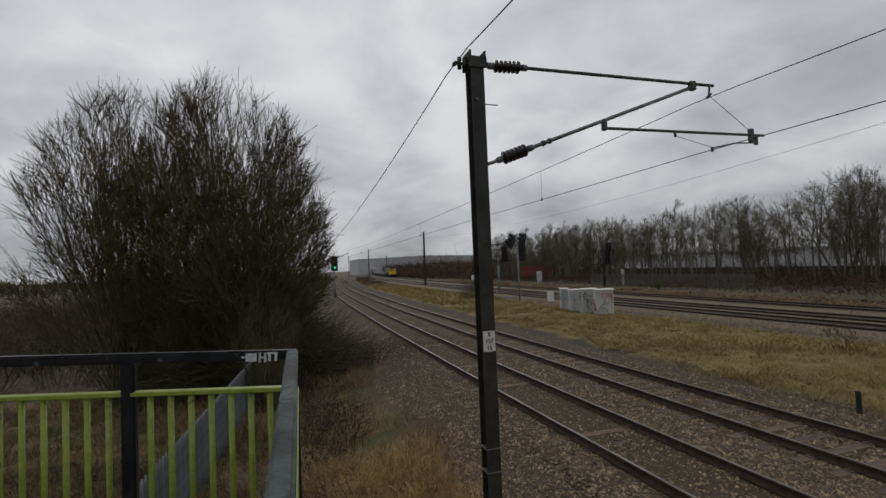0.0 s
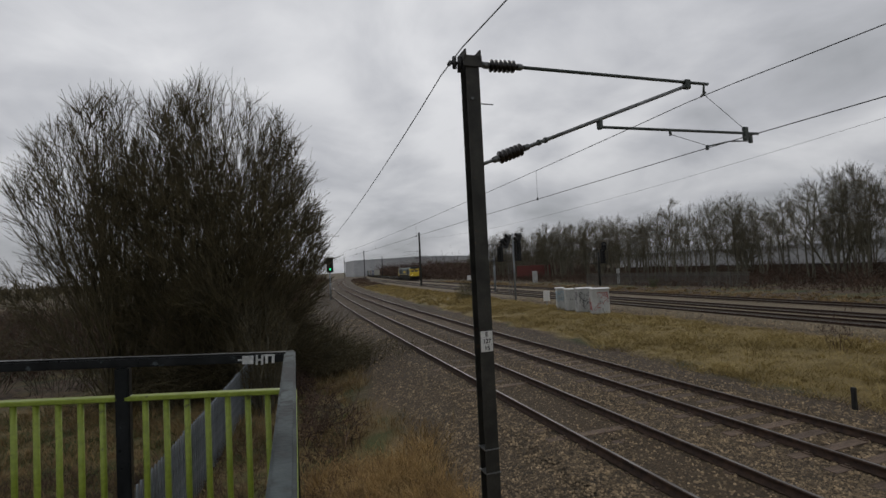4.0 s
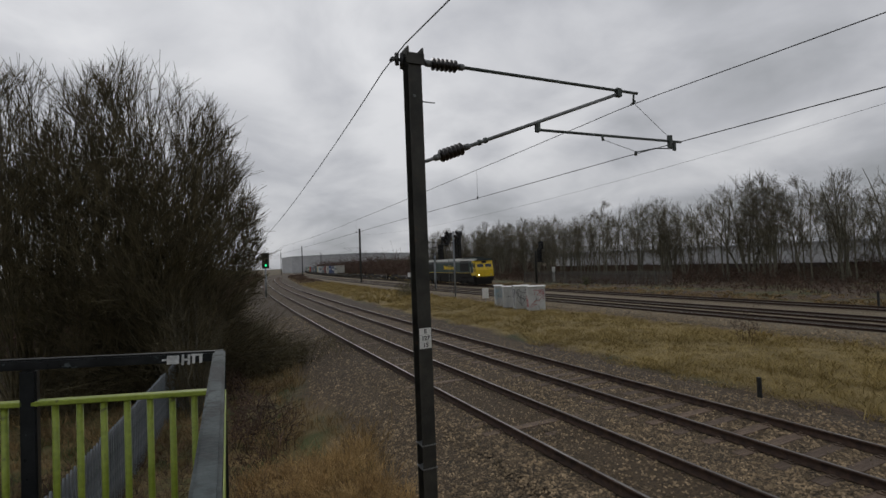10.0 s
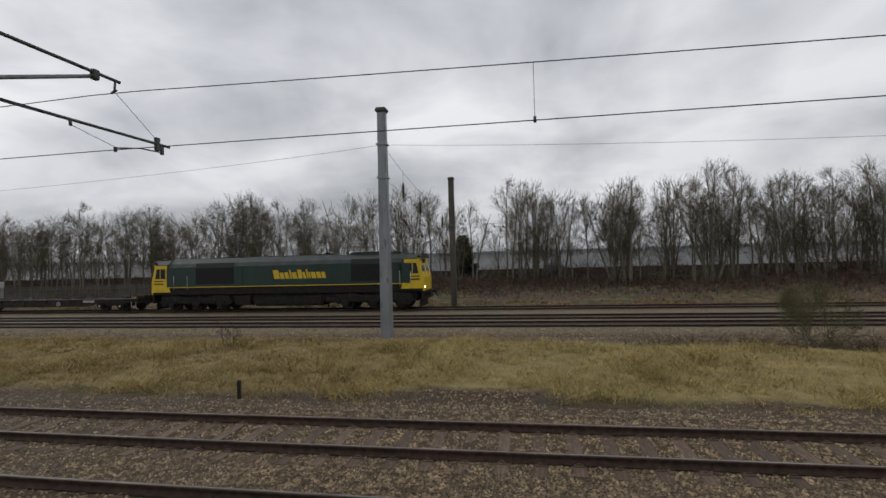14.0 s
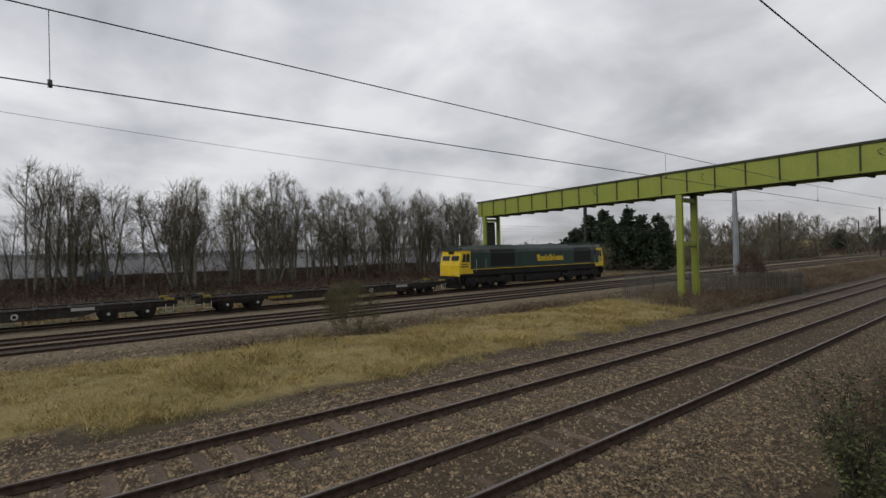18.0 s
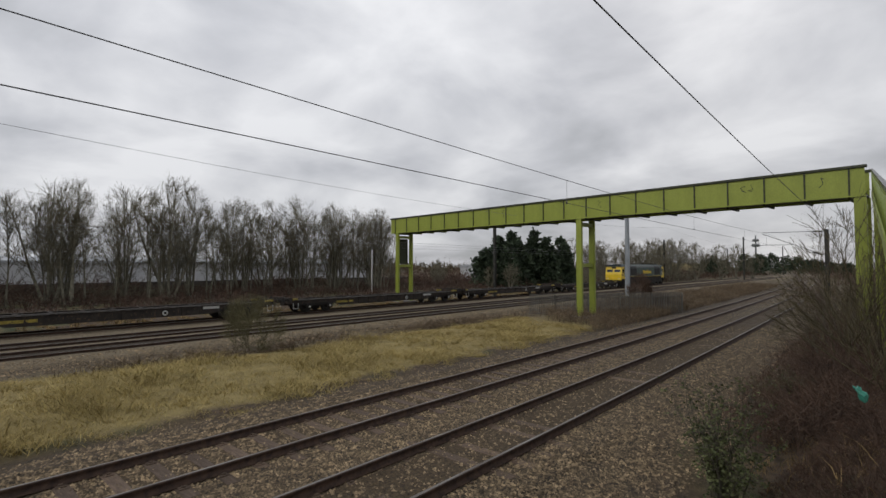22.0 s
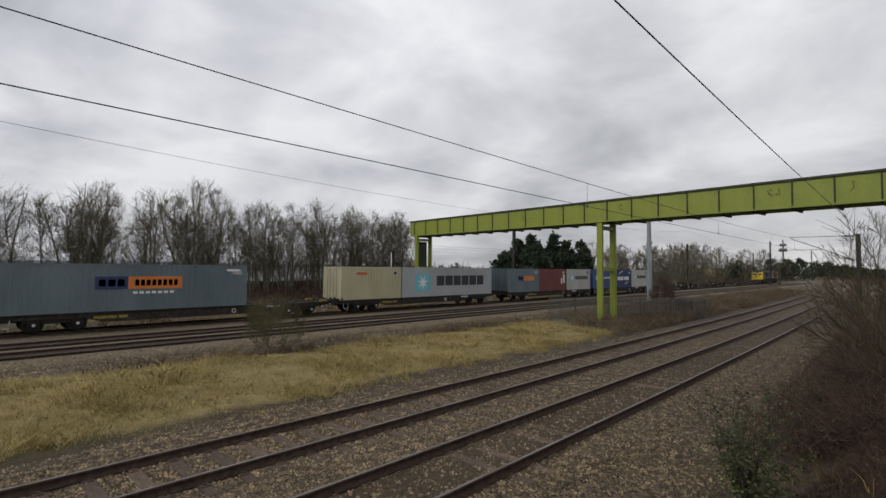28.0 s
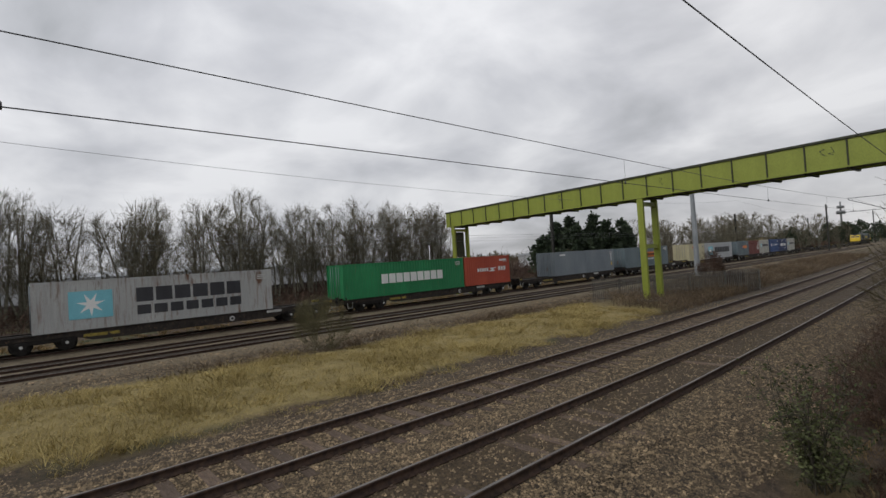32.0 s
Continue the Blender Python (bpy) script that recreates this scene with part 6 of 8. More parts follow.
def build_signals():
    x, y = 22.9, 44.9
    z = float(ground_z(x, y))
    s = thing("railway_signal", "tall colour light signal with black hooded heads on a grey post", "signal", "railway signals", at=pose(x, y, 0))
    part("post", rods(((0, 0, z - 0.2), (0, 0, 6.55), 0.10), sides=12), MAST_GREY, s)
    signal_head(s, 0.42, -0.1, 4.75, -20, 4)
    signal_head(s, 0.55, -0.2, 6.0, -75, 2, tilt=-25)
    signal_head(s, -0.75, -0.2, 5.7, -60, 3, tilt=-35)
    part("bracket", boxes((-0.3, 0.6, -0.06, 0.06, 5.3, 5.42)), SIGNAL_BLACK, s)
    bm = bmesh.new()
    for k in range(12):
        rod(bm, (-0.5, 0.3, 0.3 + k * 0.32), (-0.15, 0.3, 0.3 + k * 0.32), 0.014, sides=5)
    for dx in (-0.5, -0.15):
        rod(bm, (dx, 0.3, z), (dx, 0.3, 4.3), 0.02, sides=5)
    part("ladder", bm, TUBE, s)
    x, y = 27.2, 59.0
    s = thing("signal_gantry", "signal post with caged platform and black signal heads", "signal", "railway signals", at=pose(x, y, 0))
    part("post", rods(((0, 0, -0.5), (0, 0, 4.3), 0.14), sides=12), MAST_GREY, s)
    part("platform", boxes((-1.5, 1.5, -0.5, 0.5, 3.9, 3.98)), SIGNAL_BLACK, s)
    bm = bmesh.new()
    for k in range(9):
        xx = -1.5 + k * 0.375
        for yy in (-0.5, 0.5):
            rod(bm, (xx, yy, 3.95), (xx, yy, 6.1), 0.022, sides=5)
    for zz in (4.6, 5.4, 6.1):
        for yy in (-0.5, 0.5):
            rod(bm, (-1.5, yy, zz), (1.5, yy, zz), 0.025, sides=5)
    part("cage", bm, SIGNAL_BLACK, s)
    signal_head(s, 0.8, -0.3, 4.8, -20, 4)
    signal_head(s, 1.3, -0.4, 6.2, -60, 2)
    x, y = 42.8, 58.0
    s = thing("signal_gantry", "dark signal post with caged platform beside the trees", "signal", "railway signals", at=pose(x, y, 0))
    part("post", rods(((0, 0, -0.6), (0, 0, 4.6), 0.16), sides=10), MAST_DARK, s)
    part("platform", boxes((-1.1, 1.1, -0.5, 0.5, 2.9, 2.98)), SIGNAL_BLACK, s)
    bm = bmesh.new()
    for k in range(7):
        rod(bm, (-1.1 + k * 0.366, -0.5, 2.95), (-1.1 + k * 0.366, -0.5, 4.9), 0.025, sides=5)
    for zz in (3.6, 4.3, 4.9):
        rod(bm, (-1.1, -0.5, zz), (1.1, -0.5, zz), 0.03, sides=5)
    part("cage", bm, SIGNAL_BLACK, s)
    signal_head(s, 0.2, -0.6, 3.9, -15, 4)
    signal_head(s, 0.6, -0.6, 5.3, -70, 2)
    x, y = 6.85, 67.1
    s = thing("railway_signal", "colour light signal showing green beside the near track", "signal", "railway signals", at=pose(x, y, 0))
    part("post", rods(((0, 0.1, -0.5), (0, 0.1, 3.6), 0.12), sides=12), MAST_GREY, s)
    signal_head(s, 0, 0, 4.45, 5, 3, lit=0, size=1.38)
    bm = bmesh.new()
    for k in range(9):
        rod(bm, (-0.2, 0.25, 0.1 + k * 0.33), (0.2, 0.25, 0.1 + k * 0.33), 0.014, sides=5)
    part("ladder", bm, TUBE, s)


# ---------------------------------------------------------------- plants


def shoot(rng, p, d, length, r0, r1, n, wander, rise):
    """Bent shoots from points p along d: their joints, their ways, and a row of p0, p1, r0, r1 for each piece."""
    joints, ways, rows = [p], [], []
    for k in range(n):
        d = d + rng.normal(0, wander, d.shape) + np.array([0, 0, rise])
        d = d / np.linalg.norm(d, axis=1, keepdims=True)
        q = joints[-1] + d * (length / n)[:, None]
        a, b = (r0 + (r1 - r0) * f for f in (k / n, (k + 1) / n))
        rows.append(np.hstack([joints[-1], q, a[:, None], b[:, None]]))
        joints.append(q)
        ways.append(d)
    return np.stack(joints, 1), np.stack(ways, 1), np.vstack(rows)


def side_shoots(rng, joints, ways, length, kids, lo, hi, spread, share, taper=0.5):
    """Where side shoots leave their parents: points, ways, lengths. kids: how many on each, or, as a float, how many to the metre."""
    count, n = len(joints), ways.shape[1]
    if isinstance(kids, float):
        kids = np.floor(length * kids + rng.random(count)).astype(int)
    who = np.repeat(np.arange(count), kids)
    f = rng.uniform(lo, hi, len(who)) * n
    i = np.minimum(f.astype(int), n - 1)
    t = (f - i)[:, None]
    p = joints[who, i] * (1 - t) + joints[who, i + 1] * t
    d = ways[who, i]
    s = np.cross(d, rng.normal(0, 1, d.shape))
    s /= np.linalg.norm(s, axis=1, keepdims=True) + 1e-9
    turn = rng.uniform(*spread, len(who))[:, None]
    return p, d * np.cos(turn) + s * np.sin(turn), length[who] * share * rng.uniform(0.55, 1.15, len(who)) * (1.0 - taper * f / n)


def reach(rng, p, d, heart, size, lo):
    """How far it is from p along d to the rounded outline of a crown, or a little less."""
    u, v = (p - heart) / size, d / size
    aa, bb, cc = (v * v).sum(1), (u * v).sum(1), (u * u).sum(1) - 1
    return np.maximum((-bb + np.sqrt(np.maximum(bb * bb - aa * cc, 0))) / aa, 0.15) * rng.uniform(lo, 1.02, len(p))


def forked(rng, j, w, length, heart, size, levels, rise=0.012):
    """Layer after layer of forks: those of three pieces and more run on to the outline, finer ones end where they end."""
    layers = []
    for n, lo, most, spread, r0, r1, bits in levels:
        p, d, _ = side_shoots(rng, j, w, length, n, lo, 0.98, spread, 1.0)
        inside = (((p - heart) / size) ** 2).sum(1) < (0.97 if bits > 2 else 1.1)
        p, d = p[inside], d[inside]
        length = most * rng.uniform(0.5, 1.1, len(p))
        if bits > 2:
            length = np.minimum(length, reach(rng, p, d, heart, size, 0.7))
        j, w, layer = shoot(rng, p, d, length, np.full(len(p), r0), np.full(len(p), r1), bits, 0.035, rise)
        layers.append(layer)
    return layers


def tree_parts(seed, height, girth, stems, limbs, wide, splay, thick=1.0):
    """Rows for a bare tree: clear straight trunks and boughs that fork out to a rounded crown full of fine twigs."""
    rng = np.random.default_rng(seed)
    a = rng.uniform(0, math.tau) + np.arange(stems) * math.tau / stems
    lean = np.where(np.arange(stems) == 0, 0.04, rng.uniform(0.5, 1.0, stems) * splay)
    p = np.stack([0.2 * np.cos(a) * (stems > 1), 0.2 * np.sin(a) * (stems > 1), np.full(stems, -0.3)], 1)
    d = np.stack([np.cos(a) * lean, np.sin(a) * lean, np.ones(stems)], 1)
    d /= np.linalg.norm(d, axis=1, keepdims=True)
    heart, size = np.array([0, 0, height * 0.53]), np.array([wide, wide, height * 0.46])
    length = reach(rng, p, d, heart, size, 0.86)
    j, w, trunk = shoot(rng, p, d, length, girth * rng.uniform(0.7, 1.0, stems), np.full(stems, 0.02), 9, 0.035, 0.02)
    limb, arm, spray, fine = forked(rng, j, w, length, heart, size, ((limbs // stems, 0.2, 3.6, (0.4, 0.85), 0.026 * thick, 0.011 * thick, 4), (4, 0.15, 1.9, (0.3, 0.75), 0.0115 * thick, 0.008 * thick, 3), (4, 0.1, 0.95, (0.3, 0.75), 0.0075 * thick, 0.0054 * thick, 2), (4, 0.1, 0.55, (0.3, 0.7), 0.005 * thick, 0.0034 * thick, 1)), 0.03)
    return trunk, np.vstack([limb, arm]), spray, fine


def crown_mesh(limb, arm, fine):
    return soup("crown", *join_soups(halved(tubes(limb, 3)), halved(ribbons(arm)), slivers(fine)), None)


def seg_mesh(name, segs, sides=3):
    v, f = tubes(segs, sides)
    return soup(name, v, f, None)


def tree_kind(*values):
    trunk, limb, arm, fine = tree_parts(*values)
    tm, cm = seg_mesh("trunk", trunk, 6), crown_mesh(limb, arm, fine)
    tm.materials.append(BARK_PALE)
    cm.materials.append(TWIG_GREY)
    return tm, cm


def plant_tree(kind, label, group, x, y, turn, size):
    t = thing("tree", label, "tree", group, at=pose(x, y, float(ground_z(x, y)), 0, 0, turn) @ Matrix.Scale(size, 4))
    for name, me in zip(("trunk", "crown"), kind):
        ob = new(name, me)
        ob.parent = t


def build_tree_row():
    slim = [tree_kind(20 + k, 10.0, 0.10 + 0.015 * (k % 3), 1 + k % 3, 26 + 9 * (k % 3), 1.55 + 0.25 * (k % 3), 0.13) for k in range(9)]
    broad = [tree_kind(50 + k, 10.0, 0.15, 4, 60, 3.1, 0.32) for k in range(3)]
    distant = [tree_kind(70 + k, 10.0, 0.18, 4, 44, 3.6, 0.4, 2.2) for k in range(2)]
    rng = random.Random(4)
    row = "tall bare leafless tree with upright grey-brown branches in a row"
    tall = "large spreading bare tree standing above the row"
    for y in np.arange(-47, 118, 1.55):
        x = 54 + rng.uniform(-1.5, 1.5)
        if -8 < y < 46 and rng.random() < 0.08:
            continue
        plant_tree(rng.choice(slim), row, "row of bare trees", x, y + rng.uniform(-0.8, 0.8), rng.uniform(0, 360), rng.uniform(0.96, 1.16))
    for x, y, h in ((53.5, -18.3, 12.8), (54.5, -33.7, 12.3), (55, -40.0, 11.6), (54, -45.5, 11.2), (55, -26.5, 10.8), (54, -9.0, 11.4), (54, 34.5, 11.8), (56, 47, 11.0), (55, 74, 11.4), (57, 88, 11.2)):
        plant_tree(rng.choice(broad), tall, "row of bare trees", x, y, rng.uniform(0, 360), h / 10)
    for k in range(6):
        plant_tree(rng.choice(broad), tall, "row of bare trees", 55 + rng.uniform(-1, 2), -46 + 9.2 * k + rng.uniform(-2.5, 2.5), rng.uniform(0, 360), rng.uniform(0.92, 1.1))
    for y in np.arange(-47, 122, 2.7):
        x = 60 + rng.uniform(-2.2, 2.2)
        if -8 < y < 46 and rng.random() < 0.25:
            continue
        plant_tree(rng.choice(slim + broad), "bare tree behind the front row", "row of bare trees", x, y + rng.uniform(-1.4, 1.4), rng.uniform(0, 360), rng.uniform(0.7, 0.98))
    for y in np.arange(28, 124, 4.0):
        plant_tree(rng.choice(slim), "bare tree behind the front row", "row of bare trees", 66.5 + rng.uniform(-1.8, 1.8) + (2 if y > 60 else 0), y + rng.uniform(-1, 1), rng.uniform(0, 360), rng.uniform(0.75, 1.0))
    # some rounder trees farther off
    for x, y, s in ((45.1, -95.2, 0.88), (38.6, -100.2, 0.84), (36.5, -103, 0.72), (41.0, -60.0, 0.42), (44.0, -59.0, 0.36), (53.5, -58.0, 0.42), (57.0, -62.0, 0.45), (61.0, -66.0, 0.4), (64, -58, 0.5), (40, -128, 0.85), (43, -124, 0.95), (46.5, -118, 0.95), (50, -112, 0.9), (44, -141, 1.05), (49, -104, 0.85), (54, -98, 0.85), (41, -150, 0.95), (37, -140, 1.0), (46, -132, 1.1), (50, -126, 1.1), (54, -120, 1.0), (41, -136, 1.1), (39, -118, 0.8), (48, -150, 1.2), (56, -108, 1.0), (33, -165, 1.0), (30, -172, 0.8), (34, -152, 0.95), (58, -90, 0.7), (66, 150, 0.8), (70, 170, 0.85), (60, 140, 0.75)):
        plant_tree(rng.choice(distant), "bare rounded tree in the distance", "", x, y, rng.uniform(0, 360), s)


def dome_thicket(name, label, cx, cy, z0, wide, deep, top, stems, seed, arms=7, tint=None, spreadout=1.0, inner=0.45, fuzz=6, curl=1.0):
    """A dome of many stems that rise from a cluster of stools and fan outwards, full of fine ascending twigs."""
    rng = np.random.default_rng(seed)
    a = rng.uniform(-1.45, 1.45, stems) * spreadout
    g = rng.uniform(-1, 1, stems)
    side = np.sign(np.sin(a)) * np.abs(np.sin(a)) ** 0.75
    up = np.abs(np.cos(a)) ** 0.62
    reach = 0.9 * rng.uniform(0.2, 1.0, stems) ** 0.2
    end = np.stack([cx + wide * side * reach, cy + deep * g * reach, z0 + (top - z0) * up * np.sqrt(1 - 0.45 * g * g) * reach], 1)
    base = np.stack([cx + wide * side * inner * rng.uniform(0.3, 1.1, stems), cy + deep * g * 0.5, 0 * a], 1)
    base[:, 2] = ground_z(base[:, 0], base[:, 1]) - 0.1
    end[:, 2] = np.maximum(end[:, 2], base[:, 2] + 0.9)
    bow = base * 0.5 + end * 0.5
    bow[:, 0] -= (end[:, 0] - base[:, 0]) * 0.07
    bow[:, 2] += (end[:, 2] - base[:, 2]) * 0.10
    n = 9
    t = np.linspace(0, 1, n + 1)[None, :, None]
    j = base[:, None] * (1 - t) ** 2 + bow[:, None] * 2 * t * (1 - t) + end[:, None] * t * t
    j[:, 1:] += rng.normal(0, 0.045 * curl, j[:, 1:].shape)
    way = np.diff(j, axis=1)
    w = way / np.linalg.norm(way, axis=2, keepdims=True)
    length = np.linalg.norm(way, axis=2).sum(1)
    size = max(0.85, min(1.32, (top - z0) / 6))
    r = rng.uniform(0.011, 0.028, stems) * size * (1.0 if top - z0 > 2.5 else 0.45)
    rows = [np.hstack([j[:, k], j[:, k + 1], (r * (1 - 0.09 * k))[:, None], (r * (1 - 0.09 * (k + 1)))[:, None]]) for k in range(n)]
    p, d, n1 = side_shoots(rng, j, w, length, arms, 0.12, 0.97, (0.3, 0.75), 0.2, 0.35)
    j1, w1, limb = shoot(rng, p, d, n1, (0.003 + 0.005 * n1) * size, np.full(len(p), 0.0045) * size, 3, 0.09 * curl, 0.03)
    p, d, n2 = side_shoots(rng, j1, w1, n1, 7, 0.1, 1.0, (0.35, 0.85), 0.46, 0.2)
    j2, w2, arm = shoot(rng, p, d, n2, np.full(len(p), 0.0048) * size, np.full(len(p), 0.0035) * size, 2, 0.08 * curl, 0.04)
    p, d, n3 = side_shoots(rng, j2, w2, n2, fuzz, 0.1, 1.0, (0.35, 0.85), 0.62, 0.2)
    _, _, fine = shoot(rng, p, d, n3, np.full(len(p), 0.0036) * size, np.full(len(p), 0.0022) * size, 1, 0.06, 0.05)
    t = thing(name, label, "bush")
    tagged(link_mesh("stems", seg_mesh("stems", np.vstack(rows), 6 if top - z0 > 2.5 else 4), BARK if top - z0 > 2.5 else tint or TWIG, t), kind="stuff")
    tagged(link_mesh("twigs", soup("twigs", *join_soups(halved(tubes(limb, 3)), halved(ribbons(arm)), slivers(fine)), None), tint or TWIG, t), kind="stuff")
    return t


def fork_thicket(name, label, bases, heart, size, stems, seed, kids=(5, 5, 4, 4), tint=None, fine=1.0):
    """A many-stemmed bare bush: stems fan out from stools at the bases and fork again and again, and the boughs run on to the rounded outline of the bush round its heart."""
    rng = np.random.default_rng(seed)
    heart, size = np.array(heart, float), np.array(size, float)
    at = np.array(bases, float)[rng.integers(0, len(bases), stems)] + rng.normal(0, 0.22, (stems, 2))
    p = np.stack([at[:, 0], at[:, 1], ground_z(at[:, 0], at[:, 1]) - 0.15], 1)
    # each stem heads for a spot on the upper outline
    a, up = rng.uniform(0, math.tau, stems), rng.uniform(-0.35, 1.0, stems)
    flat = np.sqrt(1 - up * up)
    d = heart + size * np.stack([flat * np.cos(a), flat * np.sin(a), up], 1) - p
    d /= np.linalg.norm(d, axis=1, keepdims=True)

    length = reach(rng, p, d, heart, size, 0.8)
    j, w, rows = shoot(rng, p, d, length, fine * (0.012 + 0.005 * length * rng.uniform(0.6, 1.1, stems)), np.full(stems, 0.008 * fine), 8, 0.03, 0.012)
    layers = forked(rng, j, w, length, heart, size, ((kids[0], 0.15, 6.0 * fine, (0.18, 0.5), 0.016 * fine, 0.008 * fine, 5), (kids[1], 0.2, 2.4 * fine, (0.2, 0.55), 0.0095 * fine, 0.0068 * fine, 3), (kids[2], 0.15, 0.95 * fine, (0.2, 0.6), 0.0072 * fine, 0.0058 * fine, 2), (kids[3], 0.1, 0.42 * fine, (0.2, 0.65), 0.0058 * fine, 0.0042 * fine, 1)))
    t = thing(name, label, "bush")
    tagged(link_mesh("stems", seg_mesh("stems", np.vstack([rows, layers[0]]), 4), tint or TWIG, t), kind="stuff")
    tagged(link_mesh("twigs", soup("twigs", *join_soups(halved(tubes(layers[1], 3)), halved(ribbons(layers[2])), slivers(layers[3])), None), tint or TWIG, t), kind="stuff")
    return t


def blades(name, label, count, place, height, width, material, seed, clump=0.13, lean=0.55, kind="stuff", category="grass"):
    """Many thin grass blades. place(rng, n) gives x, y and how tall they are there."""
    rng = np.random.default_rng(seed)
    each = 14
    x, y, tall = (np.repeat(v, each) for v in place(rng, count // each))
    n = len(x)
    bunch = np.repeat(rng.uniform(0.6, 1.3, n // each), each)
    sx, sy = rng.normal(0, clump, (2, n)) * bunch
    x, y = x + sx, y + sy
    z = ground_z(x, y) - 0.02
    a = rng.uniform(0, math.tau, n)
    h = height * tall * rng.uniform(0.45, 1.15, n) * bunch
    swept = np.repeat(rng.normal(0, lean * 0.6, (n // each, 2)), each, axis=0)
    bendy = (rng.normal(0, lean, (n, 2)) + swept + np.stack([sx, sy], 1) * 2.0) * h[:, None]
    w = width * rng.uniform(0.6, 1.4, n)
    dx, dy = np.cos(a) * w, np.sin(a) * w
    base = np.stack([x, y, z], 1)
    left, right = base + np.stack([dx, dy, 0 * x], 1), base - np.stack([dx, dy, 0 * x], 1)
    middle = base + np.stack([bendy[:, 0] * 0.35, bendy[:, 1] * 0.35, h * 0.6], 1)
    ml, mr = middle + np.stack([dx, dy, 0 * x], 1) * 0.7, middle - np.stack([dx, dy, 0 * x], 1) * 0.7
    tip = base + np.stack([bendy[:, 0], bendy[:, 1], h * 0.92], 1)
    v = np.stack([left, right, mr, ml, tip], 1).reshape(-1, 3)
    k = np.arange(n)[:, None] * 5
    tri = np.array([[0, 1, 2], [0, 2, 3], [3, 2, 4]])
    f = (k[:, None] + tri[None]).reshape(-1, 3)
    ob = link_mesh(name, soup(name, v, f, None), material)
    return tagged(ob, label, category, kind=kind)


def patchy(x, y, scale, seed):
    """Smooth patches from 0 to 1."""
    return np.clip(0.5 + 0.25 * (np.sin(x * scale + seed) * np.cos(y * scale * 0.83 + 2 * seed) + np.sin((x + y) * scale * 0.57 + 3 * seed) + np.sin((x * 0.6 - y) * scale * 1.7 + seed) * 0.7), 0, 1.2)


def bank_place(lo, hi):
    def place(rng, n):
        y = rng.uniform(lo, hi, n)
        u = rng.uniform(12.2, 22.6, n)
        x = u + swing(y)
        edge = 12.75 + 0.5 * patchy(0 * y, y, 0.9, 1.0) + 0.3 * np.sin(y * 2.3) + np.clip((y - 12) * 0.06, 0, 0.9)
        top = 21.5 - 2.3 * np.clip((1 - y) / 11, 0, 1) + 0.5 * patchy(0 * y, y, 0.5, 4.0) + np.where(y > 0, 0.00024, 0) * y * y
        tall = 0.4 + 0.95 * patchy(u, y, 1.1, 2.0) ** 1.5
        keep = (u > edge) & (x < top) & (rng.random(n) < 0.5 + 0.7 * patchy(u, y, 1.7, 5.0)) & (y > -27.5 - 0.6 * (u - 12) * 0.5)
        keep &= ((u - 13.2) / 1.5) ** 2 + ((y - 1.4) / 2.0) ** 2 > 1
        u, y, tall = u[keep], y[keep], tall[keep]
        tall *= np.clip((u - 12.4) / 1.0, 0.35, 1)
        return u + swing(y), y, tall
    return place


def left_place(rng, n):
    y = rng.uniform(2.0, 22, n)
    x = rng.uniform(-11, 4.2, n)
    edge = 3.0 + 0.5 * np.sin(y * 0.7) - 0.02 * y + 0.4 * patchy(x, y, 2.1, 1)
    keep = (x < edge) & (rng.random(n) < 0.3 + 0.9 * patchy(x, y, 1.5, 3.0))
    tall = 0.5 + 0.8 * patchy(x, y, 1.9, 6.0)
    return x[keep], y[keep], tall[keep]


def green_place(rng, n):
    x, y = rng.uniform(-12, -1.5, n), rng.uniform(5, 24, n)
    keep = rng.random(n) < patchy(x, y, 0.7, 1.0) + 0.15 * (x < -5)
    return x[keep], y[keep], (0.5 + 0.7 * patchy(x, y, 1.3, 2.0))[keep]


def slope_weed_place(rng, n):
    y = rng.uniform(5.5, 14.0, n)
    x = rng.uniform(-9, 1.2, n)
    keep = rng.random(n) < patchy(x, y, 0.9, 3.0)
    return x[keep], y[keep], (0.4 + 0.8 * patchy(x, y, 1.3, 1.0))[keep]


def tuft_place(rng, n):
    y = rng.uniform(2.8, 10.5, n)
    x = rng.uniform(0.3, 2.9, n) + 0.2 * np.sin(y * 1.3)
    keep = rng.random(n) < 0.2 + patchy(x, y, 2.3, 2.0)
    return x[keep], y[keep], (0.5 + 0.8 * patchy(x, y, 2.6, 1.0))[keep]


def right_place(rng, n):
    y = rng.uniform(-40, -4, n)
    x = rng.uniform(-8, 3.6, n)
    keep = (x < 2.6 + 0.5 * np.sin(y * 0.8)) & (rng.random(n) < 0.25 + 0.8 * patchy(x, y, 1.5, 3.0))
    return x[keep], y[keep], (0.4 + 0.8 * patchy(x, y, 1.9, 6.0))[keep]


def verge_place(rng, n):
    y = rng.uniform(-60, 120, n)
    x = 36.2 + np.abs(rng.normal(0, 2.6, n)) + np.where(y > 0, 0.00024 * y * y, 0)
    return x, y, 0.4 + 0.7 * patchy(x, y, 0.9, 2.0)


